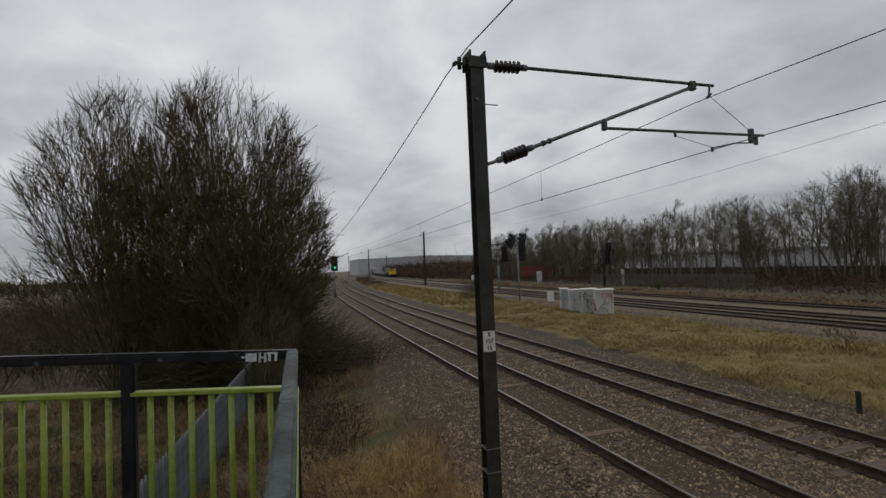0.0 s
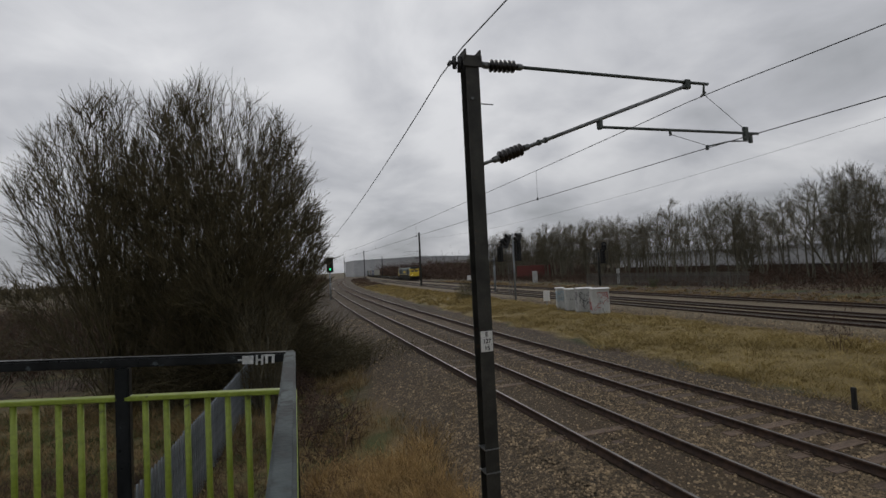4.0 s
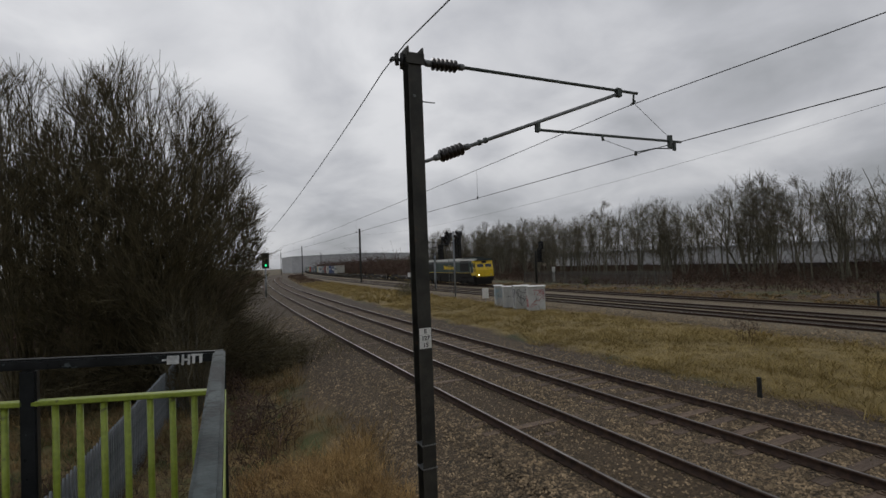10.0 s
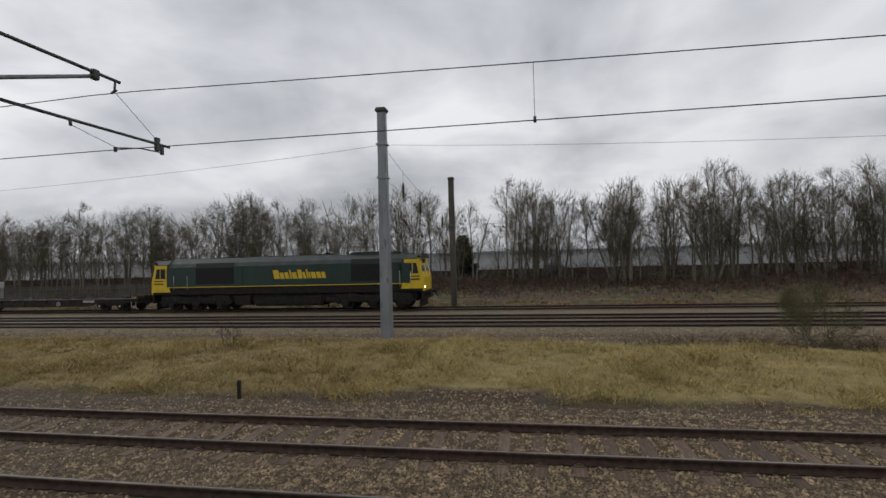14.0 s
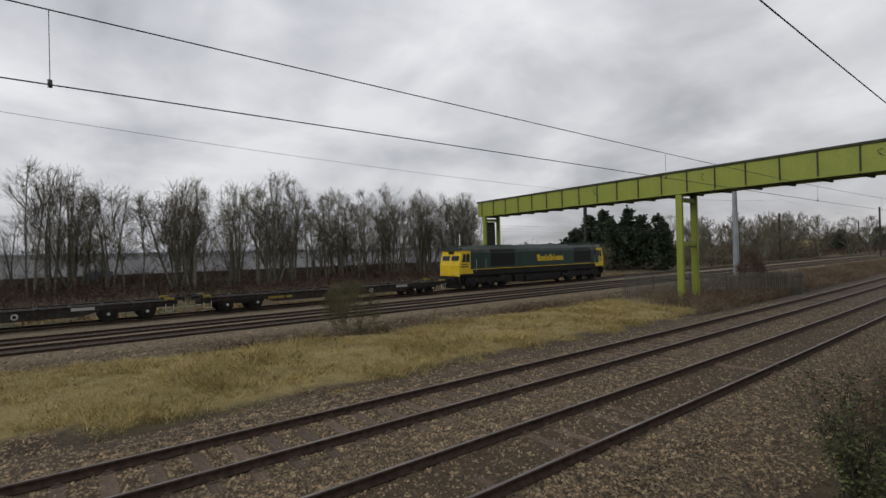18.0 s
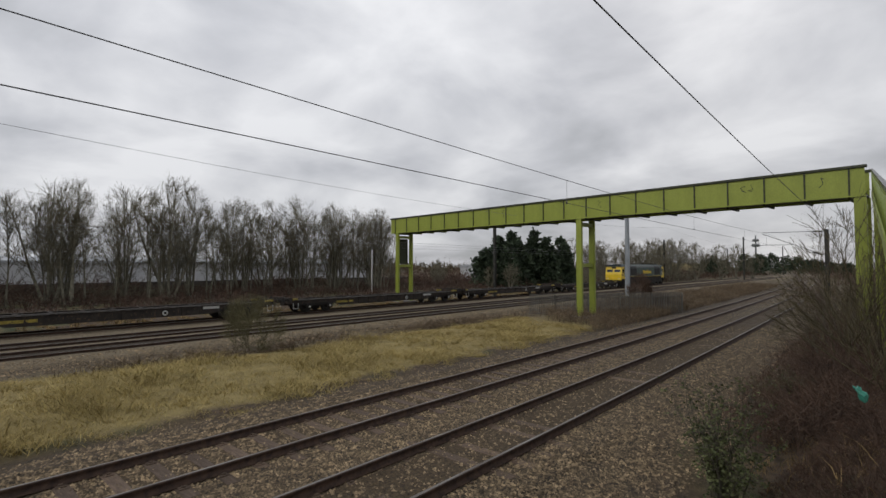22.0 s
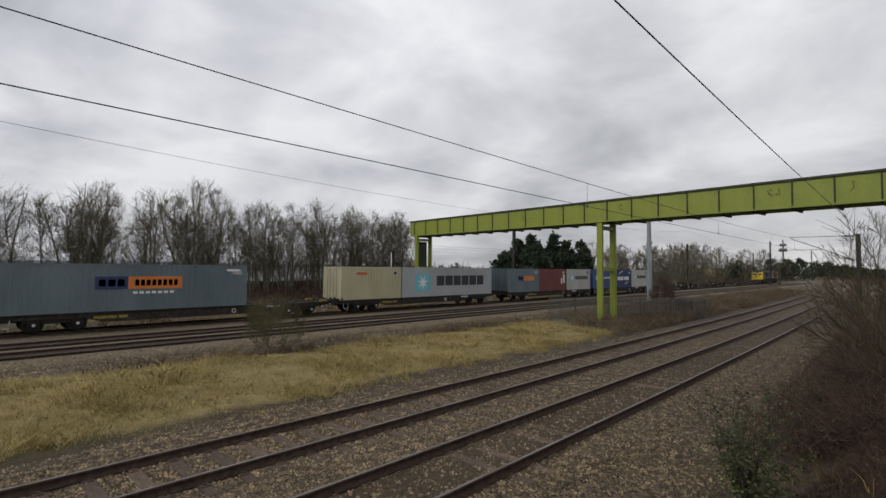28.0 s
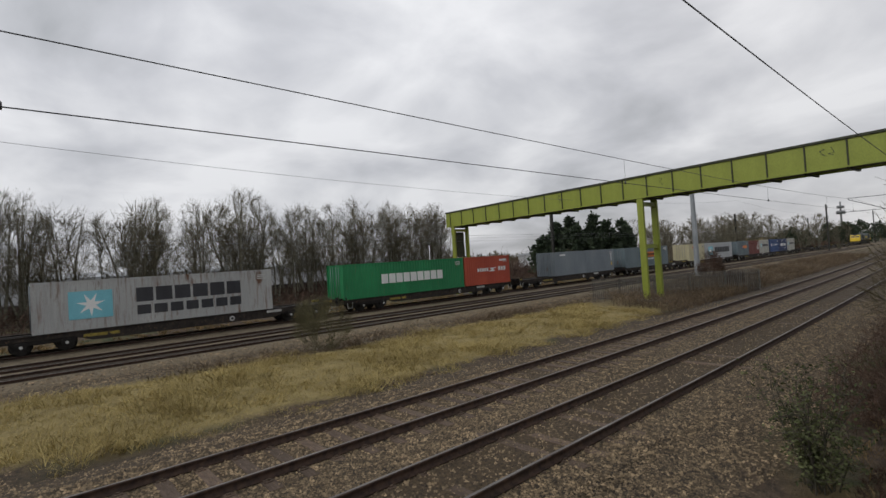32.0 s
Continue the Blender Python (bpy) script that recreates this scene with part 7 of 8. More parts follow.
def scrub(name, label, count, place, height, material, seed, thin=0.006):
    """A tangle of thin dead stems: each rises, arches and forks."""
    rng = np.random.default_rng(seed)
    x, y, tall = place(rng, count)
    n = len(x)
    z = ground_z(x, y)
    h = height * tall * rng.uniform(0.4, 1.1, n)
    p0 = np.stack([x, y, z], 1)
    lean = rng.normal(0, 0.35, (n, 2)) * h[:, None]
    p1 = p0 + np.stack([lean[:, 0] * 0.4, lean[:, 1] * 0.4, h * 0.45], 1)
    segs = []
    r = np.full((n, 1), thin)
    segs.append(np.hstack([p0, p1, r * 1.6, r * 1.2]))
    for _ in range(4):
        kick = rng.normal(0, 0.34, (n, 3)) * h[:, None]
        p2 = p1 + np.stack([lean[:, 0] * 0.5, lean[:, 1] * 0.5, h * 0.22], 1) + kick * [1, 1, 0.8]
        segs.append(np.hstack([p1, p2, r * 1.1, r * 0.6]))
    v, f = ribbons(np.vstack(segs), seed)
    ob = link_mesh(name, soup(name, v, f, None), material)
    return tagged(ob, label, "scrub", kind="stuff")


def far_scrub_place(rng, n):
    y = rng.uniform(-75, 150, n)
    x = 42 + 24 * rng.random(n) ** 0.8 + np.where(y > 0, 0.00024 * y * y, 0)
    return x, y, (0.3 + 0.8 * patchy(x, y, 0.35, 1.0)) * np.clip((x - 36) / 12, 0.5, 1.9)


def mid_scrub_place(rng, n):
    """Brown scrub past the end of the grass bank, thinning out towards the far tracks."""
    y = -27 - 85 * rng.random(n) ** 1.5
    u = 12.4 + np.abs(rng.normal(0, 3.6, n))
    keep = (y < -27 - 0.35 * (u - 12) - 3 * patchy(u, y, 0.9, 2.0)) & (u + swing(y) < 22.6) & (rng.random(n) < patchy(u, y, 0.5, 1.0) + 0.25)
    u, y = u[keep], y[keep]
    return u + swing(y), y, 0.35 + 0.8 * patchy(u, y, 0.6, 4.0)


def slope_scrub_place(rng, n):
    y = rng.uniform(-31, 0, n)
    top = 21.3 - 2.2 * np.clip((1 - y) / 11, 0, 1)
    x = top + np.abs(rng.normal(0, 1.0, n)) * np.clip((-4 - y) / 6, 0.1, 1.3)
    keep = (x < 22.8) & (rng.random(n) < patchy(x, y, 0.8, 3.0) * np.clip(-y / 10, 0, 1))
    return x[keep], y[keep], (0.3 + 0.9 * patchy(x, y, 1.3, 1.0))[keep]


def right_scrub_place(rng, n):
    y = -6 - np.abs(rng.normal(0, 14, n))
    u = 1.7 - np.abs(rng.normal(0, 1.9, n)) + 0.3 * np.sin(y * 1.1)
    keep = (u > -7) & (y > -60) & (y < -5.5)
    u, y = u[keep], y[keep]
    return u + 0.00025 * y * y, y, (0.45 + 0.8 * patchy(u, y, 1.1, 4.0)) * np.clip((2.2 - u) / 1.2, 0.3, 1)


def left_scrub_place(rng, n):
    y = rng.uniform(10.0, 60, n)
    u = 1.4 - np.abs(rng.normal(0, 4.0, n)) + 0.4 * np.sin(y * 0.6)
    keep = (y > 23) | (u > 0.4)
    u, y = u[keep], y[keep]
    return u + 0.0003 * y * y, y, (0.4 + 0.8 * patchy(u, y, 0.7, 4.0)) * np.clip((y - 8.5) / 5, 0.3, 1)


def line_side_place(rng, n):
    """Dark scrub that crowds the line ahead, outside the near tracks and on the strip between them."""
    y = rng.uniform(52, 230, n)
    outer = rng.random(n) < 0.72
    u = np.where(outer, 2.6 - np.abs(rng.normal(0, 9, n)), rng.uniform(13.2, 19.5, n))
    keep = outer | (y > 96 + 18 * patchy(u, y, 0.3, 1.0))
    u, y, outer = u[keep], y[keep], outer[keep]
    return u + 0.00039 * y * y, y, (0.45 + 0.8 * patchy(u, y, 0.25, 2.0)) * np.where(outer, np.clip((3.4 - u) / 3, 0.35, 1.2), 0.35)


def under_place(rng, n):
    x = rng.normal(-1.0, 2.0, n)
    y = rng.uniform(19.5, 24.5, n)
    return x, y, np.clip(1.3 - np.abs(x + 1.4) / 5.0, 0.3, 1) * rng.uniform(0.5, 1.1, n)


def understory_place(rng, n):
    y = rng.uniform(-50, 120, n)
    x = rng.uniform(51.5, 62, n)
    keep = (y < -8) | (y > 46) | (rng.random(n) < 0.75)
    x, y = x[keep], y[keep]
    return x, y, 0.4 + 0.9 * patchy(x, y, 0.5, 1.0)


def along_line_place(rng, n):
    """Brown scrub that closes the view along the line, ahead and behind."""
    ahead = rng.random(n) < 0.45
    y = np.where(ahead, rng.uniform(112, 310, n), -rng.uniform(64, 270, n))
    out = np.abs(rng.normal(0, 26, n))
    x = np.where(ahead, 39 + 0.00024 * y * y + out, np.where(rng.random(n) < 0.75, 38 + out * 1.2, 0.00036 * y * y + 0.5 - out))
    return x, y, 0.35 + 0.7 * patchy(x, y, 0.12, 2.0) + np.clip(out / 60, 0, 0.8)


def screen_place(rng, n):
    y = rng.uniform(150, 318, n)
    x = np.maximum(0.207 * y, 37.5 + 0.00024 * y * y) + 60 * rng.random(n) ** 1.4
    return x, y, 0.5 + 0.7 * patchy(x, y, 0.08, 2.0)


def copse_place(rng, n):
    x, y = rng.uniform(38.5, 62, n), rng.uniform(-150, -86, n)
    return x, y, 0.4 + 0.7 * patchy(x, y, 0.3, 1.0)


def bush_place(rng, n):
    y = rng.uniform(-40, -12.5, n)
    mid = 1.7 + 0.01 * (-13 - y)
    x = mid + np.clip(rng.normal(0, 0.9, n), -1.1, 1.7)
    return x, y, np.clip(1.1 - np.abs(x - mid) / 2.6, 0.25, 1) * rng.uniform(0.4, 1.1, n)


def back_left_place(rng, n):
    y = rng.uniform(30, 75, n)
    x = rng.uniform(-45, 0.5, n) + 0.0003 * y * y
    return x, y, 0.45 + 0.8 * patchy(x, y, 0.35, 2.0)


def leafy_shrub(x, y, height, reach, count, label, seed, name="shrub", material=None):
    rng = random.Random(seed)
    z = float(ground_z(x, y))
    segs, v, f = [], [], []
    tips = []
    for _ in range(26):
        a, lean = rng.uniform(0, math.tau), rng.uniform(0.05, 1) * reach / height
        d = Vector((math.cos(a) * lean, math.sin(a) * lean, 1)).normalized()
        p = Vector((x + rng.gauss(0, 0.12), y + rng.gauss(0, 0.12), z))
        length = height * rng.uniform(0.55, 1.05)
        for k in range(5):
            d = (d + Vector((rng.gauss(0, 0.12), rng.gauss(0, 0.12), 0.03))).normalized()
            q = p + d * length / 5
            segs.append((*p, *q, 0.014 - 0.002 * k, 0.012 - 0.002 * k))
            for _ in range(3):
                e = q + Vector((rng.gauss(0, 0.16), rng.gauss(0, 0.16), rng.gauss(0.08, 0.12)))
                segs.append((*q, *e, 0.006, 0.003))
                tips.append((q, e))
            p = q
    for _ in range(count):
        q, e = rng.choice(tips)
        q, e = min((q, e), rng.choice(tips), key=lambda k: k[0].z) if rng.random() < 0.45 else (q, e)
        c = q.lerp(e, rng.uniform(0.2, 1.25)) + Vector((rng.gauss(0, 0.03), rng.gauss(0, 0.03), rng.gauss(0, 0.03)))
        d = Vector((rng.gauss(0, 1), rng.gauss(0, 1), rng.gauss(0.4, 0.6))).normalized()
        s = d.orthogonal().normalized()
        s.rotate(Matrix.Rotation(rng.uniform(0, 6), 3, d))
        l, w = rng.uniform(0.05, 0.09), rng.uniform(0.013, 0.023)
        k = len(v)
        v += [c, c + d * l * 0.5 + s * w, c + d * l, c + d * l * 0.5 - s * w]
        f.append((k, k + 1, k + 2, k + 3))
    t = thing(name, label, "shrub")
    tagged(link_mesh("stems", seg_mesh("stems", segs, 4), BARK, t), kind="stuff")
    link_mesh("leaves", soup("leaves", [tuple(p) for p in v], f, None), material or LEAF, t)


def conifer(x, y, height, reach, seed, label="dense dark green conifer behind the tracks", n=5200):
    rng = np.random.default_rng(seed)
    z = float(ground_z(x, y))
    t = thing("conifer", label, "tree", "dark conifers")
    part("trunk", rods(((x, y, z - 0.3), (x, y, z + height * 0.9), 0.2, 0.04), sides=7), BARK, t)
    # boughs of uneven length, each with its spray of needles
    boughs = 110
    bf = rng.uniform(0.04, 1, boughs) ** 0.85
    ba = rng.uniform(0, math.tau, boughs)
    bl = reach * (1.02 - bf) ** 0.7 * rng.uniform(0.45, 1.3, boughs)
    br = rng.uniform(-0.1, 0.75, boughs)
    who = rng.choice(boughs, n, p=(bl + 0.25) / (bl + 0.25).sum())
    f, a = bf[who], ba[who]
    out = rng.uniform(0.12, 1, n) ** 0.7 * bl[who]
    c = np.stack([x + np.cos(a) * out, y + np.sin(a) * out, z - 0.1 + height * 0.93 * f + out * br[who]], 1)
    c += rng.normal(0, 1, (n, 3)) * (0.10 + 0.10 * bl[who])[:, None]
    d = np.stack([np.cos(a), np.sin(a), br[who]], 1) + rng.normal(0, 0.5, (n, 3))
    d /= np.linalg.norm(d, axis=1, keepdims=True)
    s = np.cross(d, rng.normal(0, 1, (n, 3)))
    s /= np.linalg.norm(s, axis=1, keepdims=True)
    big = (5200 / n) ** 0.4
    l, w = rng.uniform(0.3, 0.7, (n, 1)) * big, rng.uniform(0.1, 0.22, (n, 1)) * big
    v = np.stack([c, c + d * l * 0.5 + s * w, c + d * l, c + d * l * 0.5 - s * w], 1).reshape(-1, 3)
    link_mesh("foliage", soup("foliage", v, np.arange(4 * n).reshape(-1, 4), None), NEEDLE, t)


def ballast_stones(name, count, place, seed, size=(0.018, 0.042)):
    """Loose broken stones, each a broken four-sided lump bedded in the ballast."""
    rng = np.random.default_rng(seed)
    x, y = place(rng, count)
    n = len(x)
    z = ground_z(x, y)
    r = rng.uniform(*size, n)[:, None, None]
    lump = np.array([(1, 0, -0.35), (0, 1, -0.35), (-1, 0, -0.35), (0, -1, -0.35), (0.15, 0.1, 0.6)], float)
    v = lump[None] * rng.uniform(0.6, 1.35, (n, 5, 1)) + rng.normal(0, 0.16, (n, 5, 3))
    a = rng.uniform(0, math.tau, n)
    ca, sa, zero, one = np.cos(a), np.sin(a), np.zeros(n), np.ones(n)
    turned = np.stack([ca, -sa, zero, sa, ca, zero, zero, zero, one], 1).reshape(n, 3, 3)
    v = np.einsum("nij,nkj->nki", turned, v) * r
    v += np.stack([x, y, z + 0.3 * r[:, 0, 0]], 1)[:, None]
    tri = np.array([(0, 1, 4), (1, 2, 4), (2, 3, 4), (3, 0, 4)])
    f = (np.arange(n)[:, None, None] * 5 + tri[None]).reshape(-1, 3)
    ob = link_mesh(name, soup(name, v.reshape(-1, 3), f, None), STONE)
    tagged(ob, "loose grey-brown broken ballast stones along the tracks", "ballast", kind="stuff")


def stones_near(rng, n):
    y = np.where(rng.random(n) < 0.68, rng.normal(0, 8.5, n), rng.uniform(-34, 38, n))
    u = rng.uniform(2.6, 14.3, n)
    keep = (u > 3.0 + 0.6 * np.sin(y * 0.7) * 0.5) & ((u < 13.2 + 0.5 * np.sin(y * 0.9)) | (np.abs(y - 1.4) < 1.8))
    for c in NEAR_TRACKS:
        for s in (-1, 1):
            keep &= np.abs(u - c - s * GAUGE / 2) > 0.085
    keep &= (np.abs(u - NEAR_TRACKS[0]) > 0.66) | (rng.random(n) < 0.45)
    # the sleepers stay clear
    keep &= (np.abs(u - NEAR_TRACKS[0]) < 1.3) | ~((((y + 160) % 0.65) < 0.13) | (((y + 160) % 0.65) > 0.52)) | (rng.random(n) < 0.10) | ((np.abs(u - NEAR_TRACKS[0]) > 1.3) & (np.abs(u - NEAR_TRACKS[1]) > 1.3))
    keep &= (u < 11.3) | (rng.random(n) < 0.4)
    u, y = u[keep], y[keep]
    return u + swing(y), y


def stones_far(rng, n):
    y = rng.uniform(-35, 45, n)
    return rng.uniform(21.4, 24.2, n) + np.where(y > 0, 0.00024, 0.0) * y * y, y


# ---------------------------------------------------------------- distance


def shed(x0, x1, y0, y1, h, wall, roof, label, ridge=0.0, openings=True):
    z = float(ground_z((x0 + x1) / 2, (y0 + y1) / 2))
    s = thing("warehouse", label, "warehouse", "far sheds")
    part("shell", boxes((x0, x1, y0, y1, z - 0.5, z + h)), wall, s)
    bm = bmesh.new()
    prism(bm, [(x0 - 0.3, z + h), (x1 + 0.3, z + h), (x1 + 0.3, z + h + 0.3), ((x0 + x1) / 2, z + h + 0.3 + ridge), (x0 - 0.3, z + h + 0.3)], "y", y0 - 0.3, y1 + 0.3)
    part("roof", bm, roof, s)
    n = int((y1 - y0) / 9) if openings else 0
    for k in range(n):
        yy = y0 + (k + 0.5) * (y1 - y0) / n
        part("bay_door" if k % 2 else "window_band", boxes((x0 - 0.06, x0 - 0.01, yy - 2.2, yy + 2.2, z + (0.1 if k % 2 else h * 0.55), z + h * 0.8)), SHED_DARK, s)
    return s


def build_distance():
    shed(84, 110, -70, 20, 3.6, SHED_PALE, SHED, "long low industrial shed with a pale roof behind the trees", 0.8, False)
    shed(88, 112, 26, 110, 3.8, SHED_PALE, SHED, "long grey industrial shed behind the trees", 0.8, False)
    shed(50.5, 145, 335, 380, 10.2, SHED_PALE, SHED, "long pale distribution warehouse far along the line", 1.2, False)
    shed(160, 260, 300, 340, 10, SHED_PALE, SHED, "pale distribution warehouse far off")
    shed(66.5, 84, -224, -212, 4.4, SHED_PALE, SHED, "pale building beyond the footbridge", 0.6, False)
    shed(60, 74, -100, -88, 3.2, SHED_PALE, SHED, "low pale building behind the scrub", 0.5, False)
    shed(55.5, 66, -226, -214, 4.6, SHED_YELLOW, SHED, "ochre plant building beyond the footbridge")
    wall = thing("boundary_wall", "dark boundary wall running behind the scrub", "wall", kind="structure")
    part("wall_face", boxes((70, 70.3, -70, 140, -0.3, 1.5)), SHED_DARK, wall)
    c = thing("storage_container", "rusty red storage container among the scrub", "container", at=pose(53.2, 95.0, 0.0, 0, 0, 60))
    part("shell", corrugated(7.2, 3.0, 2.44), BOX_BROWN, c)
    c = thing("tarpaulin", "blue tarpaulin hung on the boundary fence", "tarpaulin")
    part("sheet", boxes((63.8, 63.95, -4.5, -2.0, 0.2, 2.1), bevel=0.04), BLUE_TARP, c)
    mast = thing("radio_mast", "slim lattice radio mast on the skyline", "mast")
    x, y = 62.8, -375
    part("pole", rods(((x, y, 0), (x, y, 24), 0.7, 0.4)), TUBE, mast)
    part("platform", rods(((x, y, 16.5), (x, y, 18.5), 2.2), ((x, y, 20), (x, y, 21.5), 1.9)), TUBE, mast)
    # woods along the skyline
    rng = np.random.default_rng(9)
    segs = []
    n = 5000
    a = rng.uniform(0, math.tau, n)
    dist = rng.uniform(190, 420, n)
    x, y = np.cos(a) * dist, np.sin(a) * dist
    keep = (np.abs(x - 12 - 0.1 * np.abs(y)) > 34)
    x, y = x[keep], y[keep]
    n = len(x)
    z = ground_z(x, y)
    h = rng.uniform(3, 7.5, n) * (0.55 + 0.7 * patchy(x, y, 0.02, 2.0))
    p0 = np.stack([x, y, z - 0.5], 1)
    p1 = p0 + np.stack([rng.normal(0, 0.6, n), rng.normal(0, 0.6, n), h], 1)
    segs = [np.hstack([p0, p1, np.full((n, 1), 0.35), np.full((n, 1), 0.1)])]
    for _ in range(7):
        q0 = p0 + (p1 - p0) * rng.uniform(0.15, 0.8, (n, 1))
        q1 = q0 + np.stack([rng.normal(0, 1.3, n), rng.normal(0, 1.3, n), rng.uniform(0.6, 2.6, n)], 1)
        segs.append(np.hstack([q0, q1, np.full((n, 1), 0.28), np.full((n, 1), 0.06)]))
    v, f = ribbons(np.vstack(segs))
    tagged(link_mesh("distant_woods", soup("distant_woods", v, f, None), TWIG), "brown leafless woods along the skyline", "trees", kind="stuff")


# ---------------------------------------------------------------- putting it together

build_near_mast()
build_simple_mast(3.85, -51.4, 6.5)
build_grey_mast(23.5, -59.3, 9.7, "tall light grey mast between the tracks beyond the footbridge")
build_simple_mast(36.7, -50.3, 8.7, False, "dark mast beside the far track")
build_simple_mast(28.4, 97.8, 10.9, False, "dark mast far along the line")
build_simple_mast(38.4, 132.7, 8.4)
build_simple_mast(40.3, -125.2, 10.0, False, "dark mast beside the far track")
build_simple_mast(28.1, -150.2, 11.3, False, "grey-brown mast far down the line")
build_simple_mast(48.8, -230.2, 11.0, False, "dark mast far down the line")
build_simple_mast(32.3, -250.2, 12.3, False, "dark mast far down the line")
build_simple_mast(50.1, 240.0, 10.1)
build_simple_mast(34.3, 200.0, 11.8, False, "dark mast far along the line")
build_simple_mast(34.1, 260.0, 11.2, False, "dark mast far along the line")
build_headspan()
build_wires()
build_bridge()
build_ramp()
build_railing()
build_palisade((-2.25, 5.5), (-0.75, 20.5), 0.6, "galvanised grey palisade fence below the landing", "palisade fences")
build_palisade((12.7, -42.9), (20.6, -32.4), 1.35, "dull grey palisade fence among brown scrub by the footbridge column", "palisade fences", FENCE_DULL)
build_palisade((43.5, 62.0), (46.5, 38.0), 1.5, "dull grey palisade fence at the edge of the far scrub", "palisade fences", FENCE_DULL)
build_cabinets()
pole = thing("marker_pole", "thin pale pole standing at the foot of the trees", "pole")
part("shaft", rods(((47.7, -39.6, -0.6), (47.7, -39.6, 5.6), 0.06, 0.045), sides=8), PLATE, pole)
part("lamp", boxes((47.62, 47.78, -39.68, -39.52, 5.5, 5.64), bevel=0.02), TUBE_DARK, pole)
build_signals()
build_train()

fork_thicket("bare_thicket", "large dense bare thicket of fine brown twigs beside the landing", ((-1.9, 20.4), (-0.9, 19.8), (-2.8, 20.2), (-1.2, 21.2), (-3.3, 20.8)), (-1.95, 20.6, 4.7), (3.85, 3.2, 6.1), 100, 3)
fork_thicket("bare_thicket", "many-stemmed bare tree of fine brown twigs beside the landing", ((-5.6, 20.6), (-5.2, 20.9)), (-5.1, 20.9, 4.4), (3.7, 3.1, 5.8), 47, 4)
dome_thicket("bare_thicket", "low dense bare thicket at the edge of the ballast", -0.5, 17.2, 0.3, 1.2, 1.8, 3.3, 60, 6, 8, None, 1.05, 0.3)
dome_thicket("bare_thicket", "lower bare thicket trailing off behind the large one", -12.5, 25.80, -0.16, 4.62, 3.54, 4.4, 50, 5, 7, None, 0.9, 0.2)
for x, y, w, h, seed in ((-9.5, 27.0, 3.2, 3.4, 41), (-14.5, 26.0, 3.4, 3.6, 42), (-6.0, 29.5, 3.0, 3.3, 43), (-19.5, 29.0, 3.6, 4.0, 44), (-2.0, 27.0, 2.6, 3.4, 45), (-12.0, 33.0, 4.0, 3.8, 46)):
    dome_thicket("bare_bush", "dull brown bare bush behind the large thicket", x, y, 0.2, w, 2.2, h, 40, seed, 7, BRAMBLE, 1.2, 0.4, 3, 1.5)
fork_thicket("bare_bush", "tall bare tangled bush with long arching branches beside the near track", ((0.5, -15.6), (0.0, -16.0), (0.9, -16.2)), (0.6, -15.8, 2.2), (2.0, 2.0, 2.9), 20, 8, (4, 4, 3, 3), None, 0.6)
fork_thicket("bare_bush", "tall bare tangled bush with long arching branches beside the near track", ((0.8, -19.5), (0.3, -19.9), (1.2, -20.2)), (0.9, -19.7, 2.1), (2.0, 2.3, 2.8), 26, 9, (4, 4, 3, 3), None, 0.6)
dome_thicket("bare_bush", "tall bare tangled bush arching over dead brambles", 1.7, -24.5, 0.8, 2.0, 2.8, 4.4, 30, 24, 6, BRAMBLE, 1.25, 0.3, 4, 2.4)
dome_thicket("bare_bush", "tall bare tangled bush arching over dead brambles", 2.0, -30.5, 0.6, 2.0, 3.0, 3.7, 34, 25, 7, BRAMBLE, 1.2, 0.3, 4, 2.6)
dome_thicket("bare_bush", "low bare tangled bush beside the near track", 2.6, -38.5, 0.3, 1.9, 3.0, 3.0, 40, 26, 7, BRAMBLE, 1.05, 0.3, 5, 2.4)
dome_thicket("bare_bush", "low bare tangled bush beside the near track", 3.1, -47.0, 0.3, 2.0, 3.5, 2.9, 36, 27, 7, BRAMBLE, 1.05, 0.3, 5, 2.4)
dome_thicket("sapling", "small bare reddish sapling in the dry grass", 18.3, 11.85, 0.2, 0.65, 0.6, 1.8, 13, 12, 3, BRAMBLE, 0.55, 0.05, 2)
fork_thicket("bare_bush", "brown bare bush at the foot of the grey mast", ((20.1, -53.8),), (20.1, -53.8, 1.0), (1.2, 1.1, 1.7), 30, 51, (5, 4, 4, 3), BRAMBLE, 0.5)
fork_thicket("bare_bush", "low dark bush inside the palisade fence", ((14.4, -42.8),), (14.4, -42.8, 0.4), (0.75, 0.7, 0.9), 26, 52, (5, 4, 4, 3), BRAMBLE, 0.4)
fork_thicket("bare_bush", "low green-brown bare bush at the ballast edge", ((20.4, -10.4), (20.7, -10.0), (20.1, -10.7)), (20.4, -10.4, 0.8), (1.4, 1.2, 1.35), 25, 15, (5, 5, 4, 3), TWIG_GREEN, 0.42)
dome_thicket("bare_bush", "low bare bush on the grass bank", 18.9, 48.9, 0.3, 1.1, 1.0, 2.2, 60, 16, 6, TWIG_GREEN)
dome_thicket("bare_bush", "small bare bush beside the far ballast", 20.4, -15.3, 0.2, 0.5, 0.5, 1.0, 8, 17, 3, None, 0.8, 0.2, 2)
leafy_shrub(2.45, -9.5, 1.9, 1.0, 2600, "straggling green-leaved shrub beside the ballast", 5)
leafy_shrub(2.5, -17.6, 0.9, 1.3, 1900, "low ivy-green shrub under the bare bush", 6)
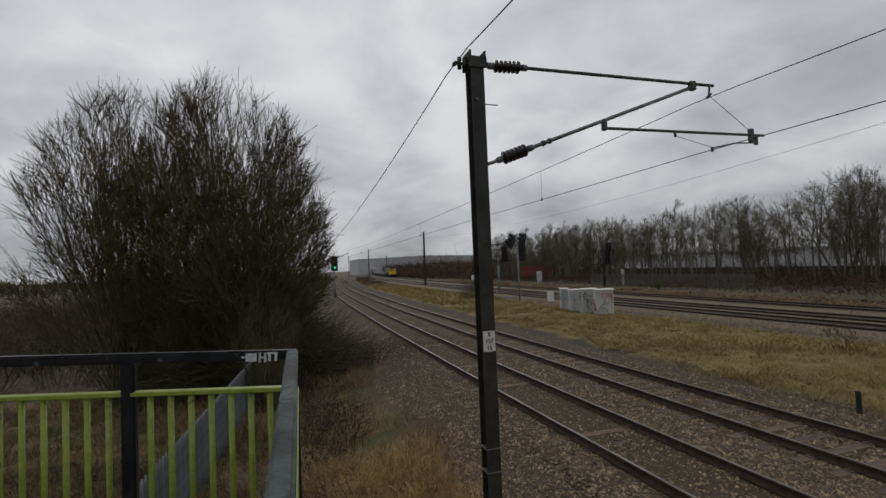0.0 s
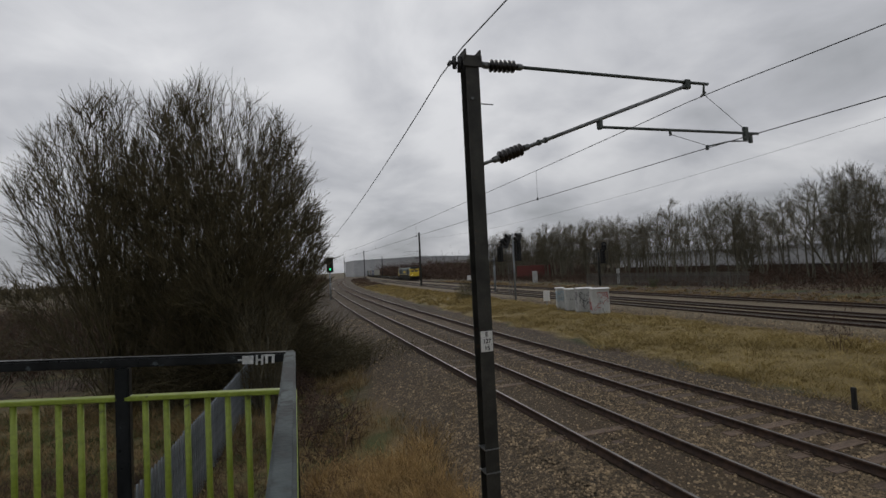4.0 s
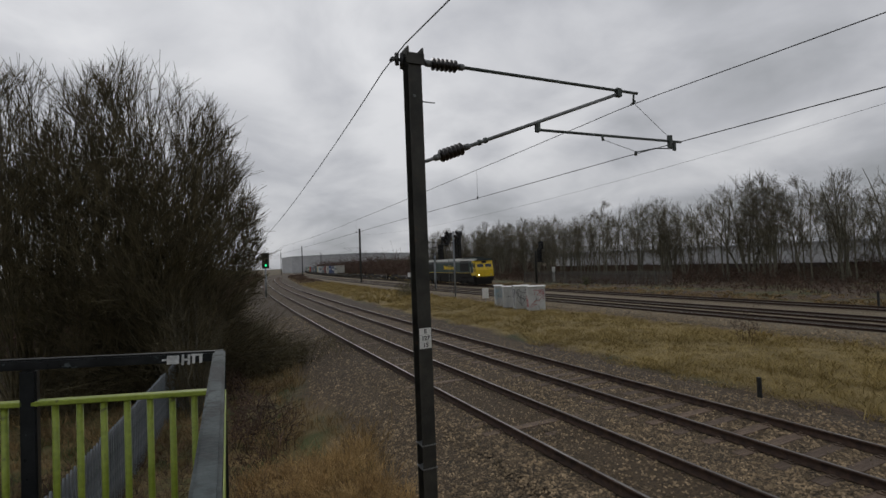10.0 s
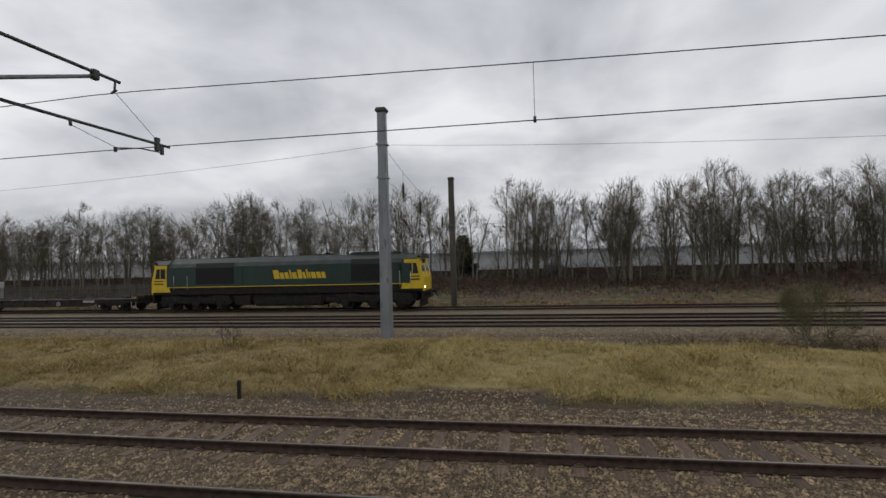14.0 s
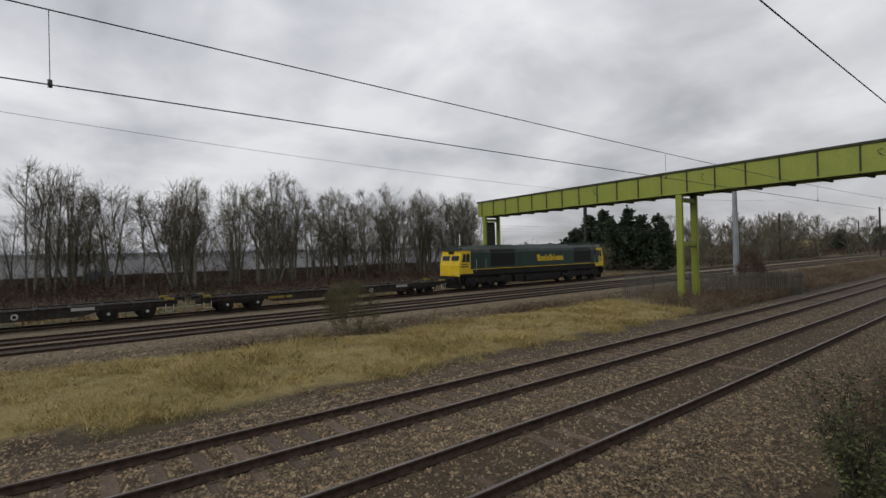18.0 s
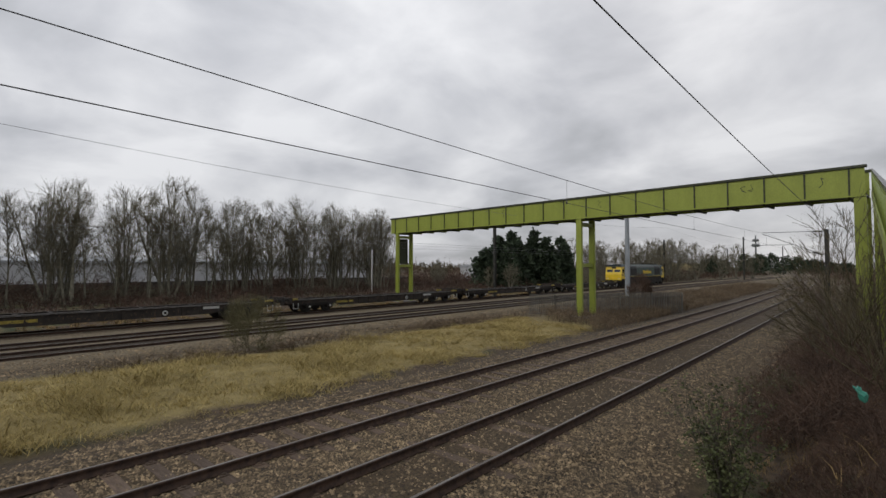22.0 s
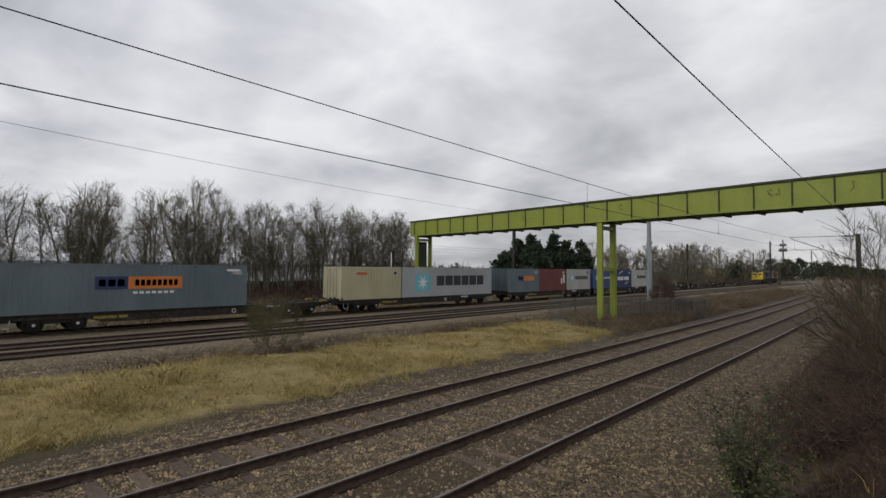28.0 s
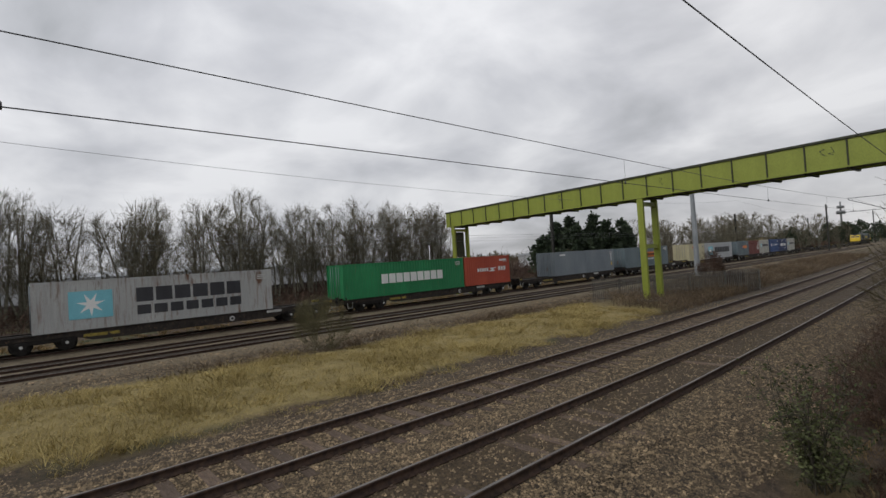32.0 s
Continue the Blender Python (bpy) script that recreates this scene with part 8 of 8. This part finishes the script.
for k, (x, y, h, r) in enumerate(((49.8, -66.2, 6.7, 2.6), (48.6, -68.2, 9.2, 3.0), (46.6, -69.2, 9.9, 3.2), (44.8, -68.2, 8.3, 2.6), (43.8, -71.2, 10.1, 3.1), (42.0, -72.2, 8.9, 2.4), (40.6, -74.2, 9.2, 1.9), (38.4, -72.2, 7.4, 1.5), (50.5, -72.0, 7.8, 2.2), (46.0, -74.0, 8.6, 2.4), (62, 8, 6.2, 1.3))):
    conifer(x, y, h, r, 30 + k)
for k, (x, y, h, r) in enumerate(((49.1, -150.2, 9.2, 2.4), (44.8, -190.2, 7.2, 4.4), (47.5, -194.0, 5.6, 3.6), (43.1, -230.2, 9.0, 4.0), (40.5, -250.2, 9.4, 4.8), (44.5, -256.0, 8.0, 4.6), (39.2, -270.2, 10.4, 5.2), (37.6, -300.2, 9.6, 5.6), (32.5, -300.2, 8.7, 5.2), (29.1, -320.2, 7.4, 5.2), (25.0, -322.0, 6.6, 5.0), (52.0, -240.0, 6.4, 4.4), (58.0, -232.0, 5.6, 4.0), (20.0, -310.0, 6.2, 5.0), (14.0, -300.0, 5.6, 5.0))):
    conifer(x, y, h, r, 60 + k, "dark evergreen on the skyline", 1500)
build_tree_row()
blades("bank_grass", "long dry yellow-green grass on the bank between the tracks", 118000, bank_place(-34, 5), 0.30, 0.0085, GRASS, 1, lean=0.9)
blades("bank_grass", "long dry ochre grass on the bank between the tracks", 110000, bank_place(4, 45), 0.30, 0.0085, GRASS_OCHRE, 13, lean=0.9)
blades("bank_grass", "dry yellow grass farther along the bank", 34000, bank_place(45, 110), 0.4, 0.035, GRASS_OCHRE, 2)
blades("slope_grass", "dead straw and brown grass on the slope below the landing", 60000, left_place, 0.4, 0.007, GRASS_BROWN, 3)
blades("slope_grass", "rough green grass below the landing", 30000, green_place, 0.22, 0.009, GRASS_GREEN, 33)
blades("slope_grass", "bright straw tufts below the landing railing", 42000, tuft_place, 0.42, 0.005, GRASS_STRAW, 23)
blades("slope_grass", "dead brown grass by the near track", 26000, right_place, 0.4, 0.007, GRASS_BROWN, 4)
blades("verge_grass", "dry grass beyond the far track", 24000, verge_place, 0.28, 0.035, GRASS_BROWN, 5)
scrub("far_scrub", "red-brown bramble scrub below the row of trees", 21000, far_scrub_place, 1.35, BRAMBLE, 6, 0.018)
scrub("understory", "grey-brown young growth among the trees", 5000, understory_place, 2.0, TWIG_GREY, 21, 0.008)
scrub("distant_scrub", "brown scrub along the line in the distance", 9000, along_line_place, 3.4, BRAMBLE, 22, 0.03)
scrub("screen_scrub", "tall brown scrub in front of the far warehouse", 5000, screen_place, 7.0, BRAMBLE, 37, 0.045)
scrub("copse_scrub", "grey-brown undergrowth in the copse beyond the footbridge", 4000, copse_place, 4.5, TWIG_GREY, 23, 0.02)
scrub("mid_scrub", "brown dead scrub round the footbridge column", 15000, mid_scrub_place, 1.1, DEAD_WEED, 7, 0.0065)
scrub("slope_scrub", "sparse brown weeds on the far ballast slope", 5000, slope_scrub_place, 0.5, DEAD_WEED, 17, 0.006)
scrub("right_scrub", "tangled dead brambles beside the near track", 17000, right_scrub_place, 0.42, BRAMBLE, 8, 0.0034)
scrub("bush_scrub", "dense dead brown stems inside the tangled bush", 6500, bush_place, 1.5, BRAMBLE, 20, 0.0040)
scrub("left_scrub", "tangled dead brambles under the thicket", 9000, left_scrub_place, 1.1, BRAMBLE, 9, 0.007)
scrub("line_scrub", "dark brown scrub crowding the line ahead", 9000, line_side_place, 2.2, BRAMBLE, 31, 0.018)
scrub("slope_weeds", "low dead red-brown weeds beside the palisade", 7000, slope_weed_place, 0.55, BRAMBLE, 29, 0.0035)
scrub("under_scrub", "dark dense tangle of stems inside the thicket", 9500, under_place, 3.0, TWIG, 18, 0.007)
scrub("back_scrub", "dull brown bushes behind the thicket", 9000, back_left_place, 2.6, BRAMBLE, 19, 0.02)
build_distance()
leafy_shrub(42.5, 47.5, 1.3, 1.4, 1500, "low yellow-green shrub beyond the far track", 41)
bag = thing("plastic_bag", "crumpled green plastic bag caught in the brambles", "bag")
bm = bmesh.new()
bmesh.ops.create_icosphere(bm, subdivisions=4, radius=0.062, matrix=pose(0.66, -10.1, 1.47))
for v in bm.verts:
    v.co += 0.085 * noise.noise_vector(v.co * 9) + 0.03 * noise.noise_vector(v.co * 31)
    v.co.z += 0.35 * (v.co.x - 0.66) + 0.05 * noise.noise(v.co * 6)
part("crumpled_bag", bm, BAG, bag)
ballast_stones("ballast", 150000, stones_near, 11, (0.018, 0.038))
ballast_stones("far_ballast", 9000, stones_far, 12, (0.03, 0.06))
build_track(NEAR_TRACKS[0], bend, "near railway track with brown sleepers and rust-sided rails", True, SLEEPER, -160, 200, 0.045)
build_track(NEAR_TRACKS[1], bend, "second railway track with brown sleepers beside the dry grass bank", True, SLEEPER, -160, 200)
for c in FAR_TRACKS:
    build_track(c, far_bend, "far railway track with dark rails", False, SLEEPER_FAR, -200, 320, 0.04)
motions()
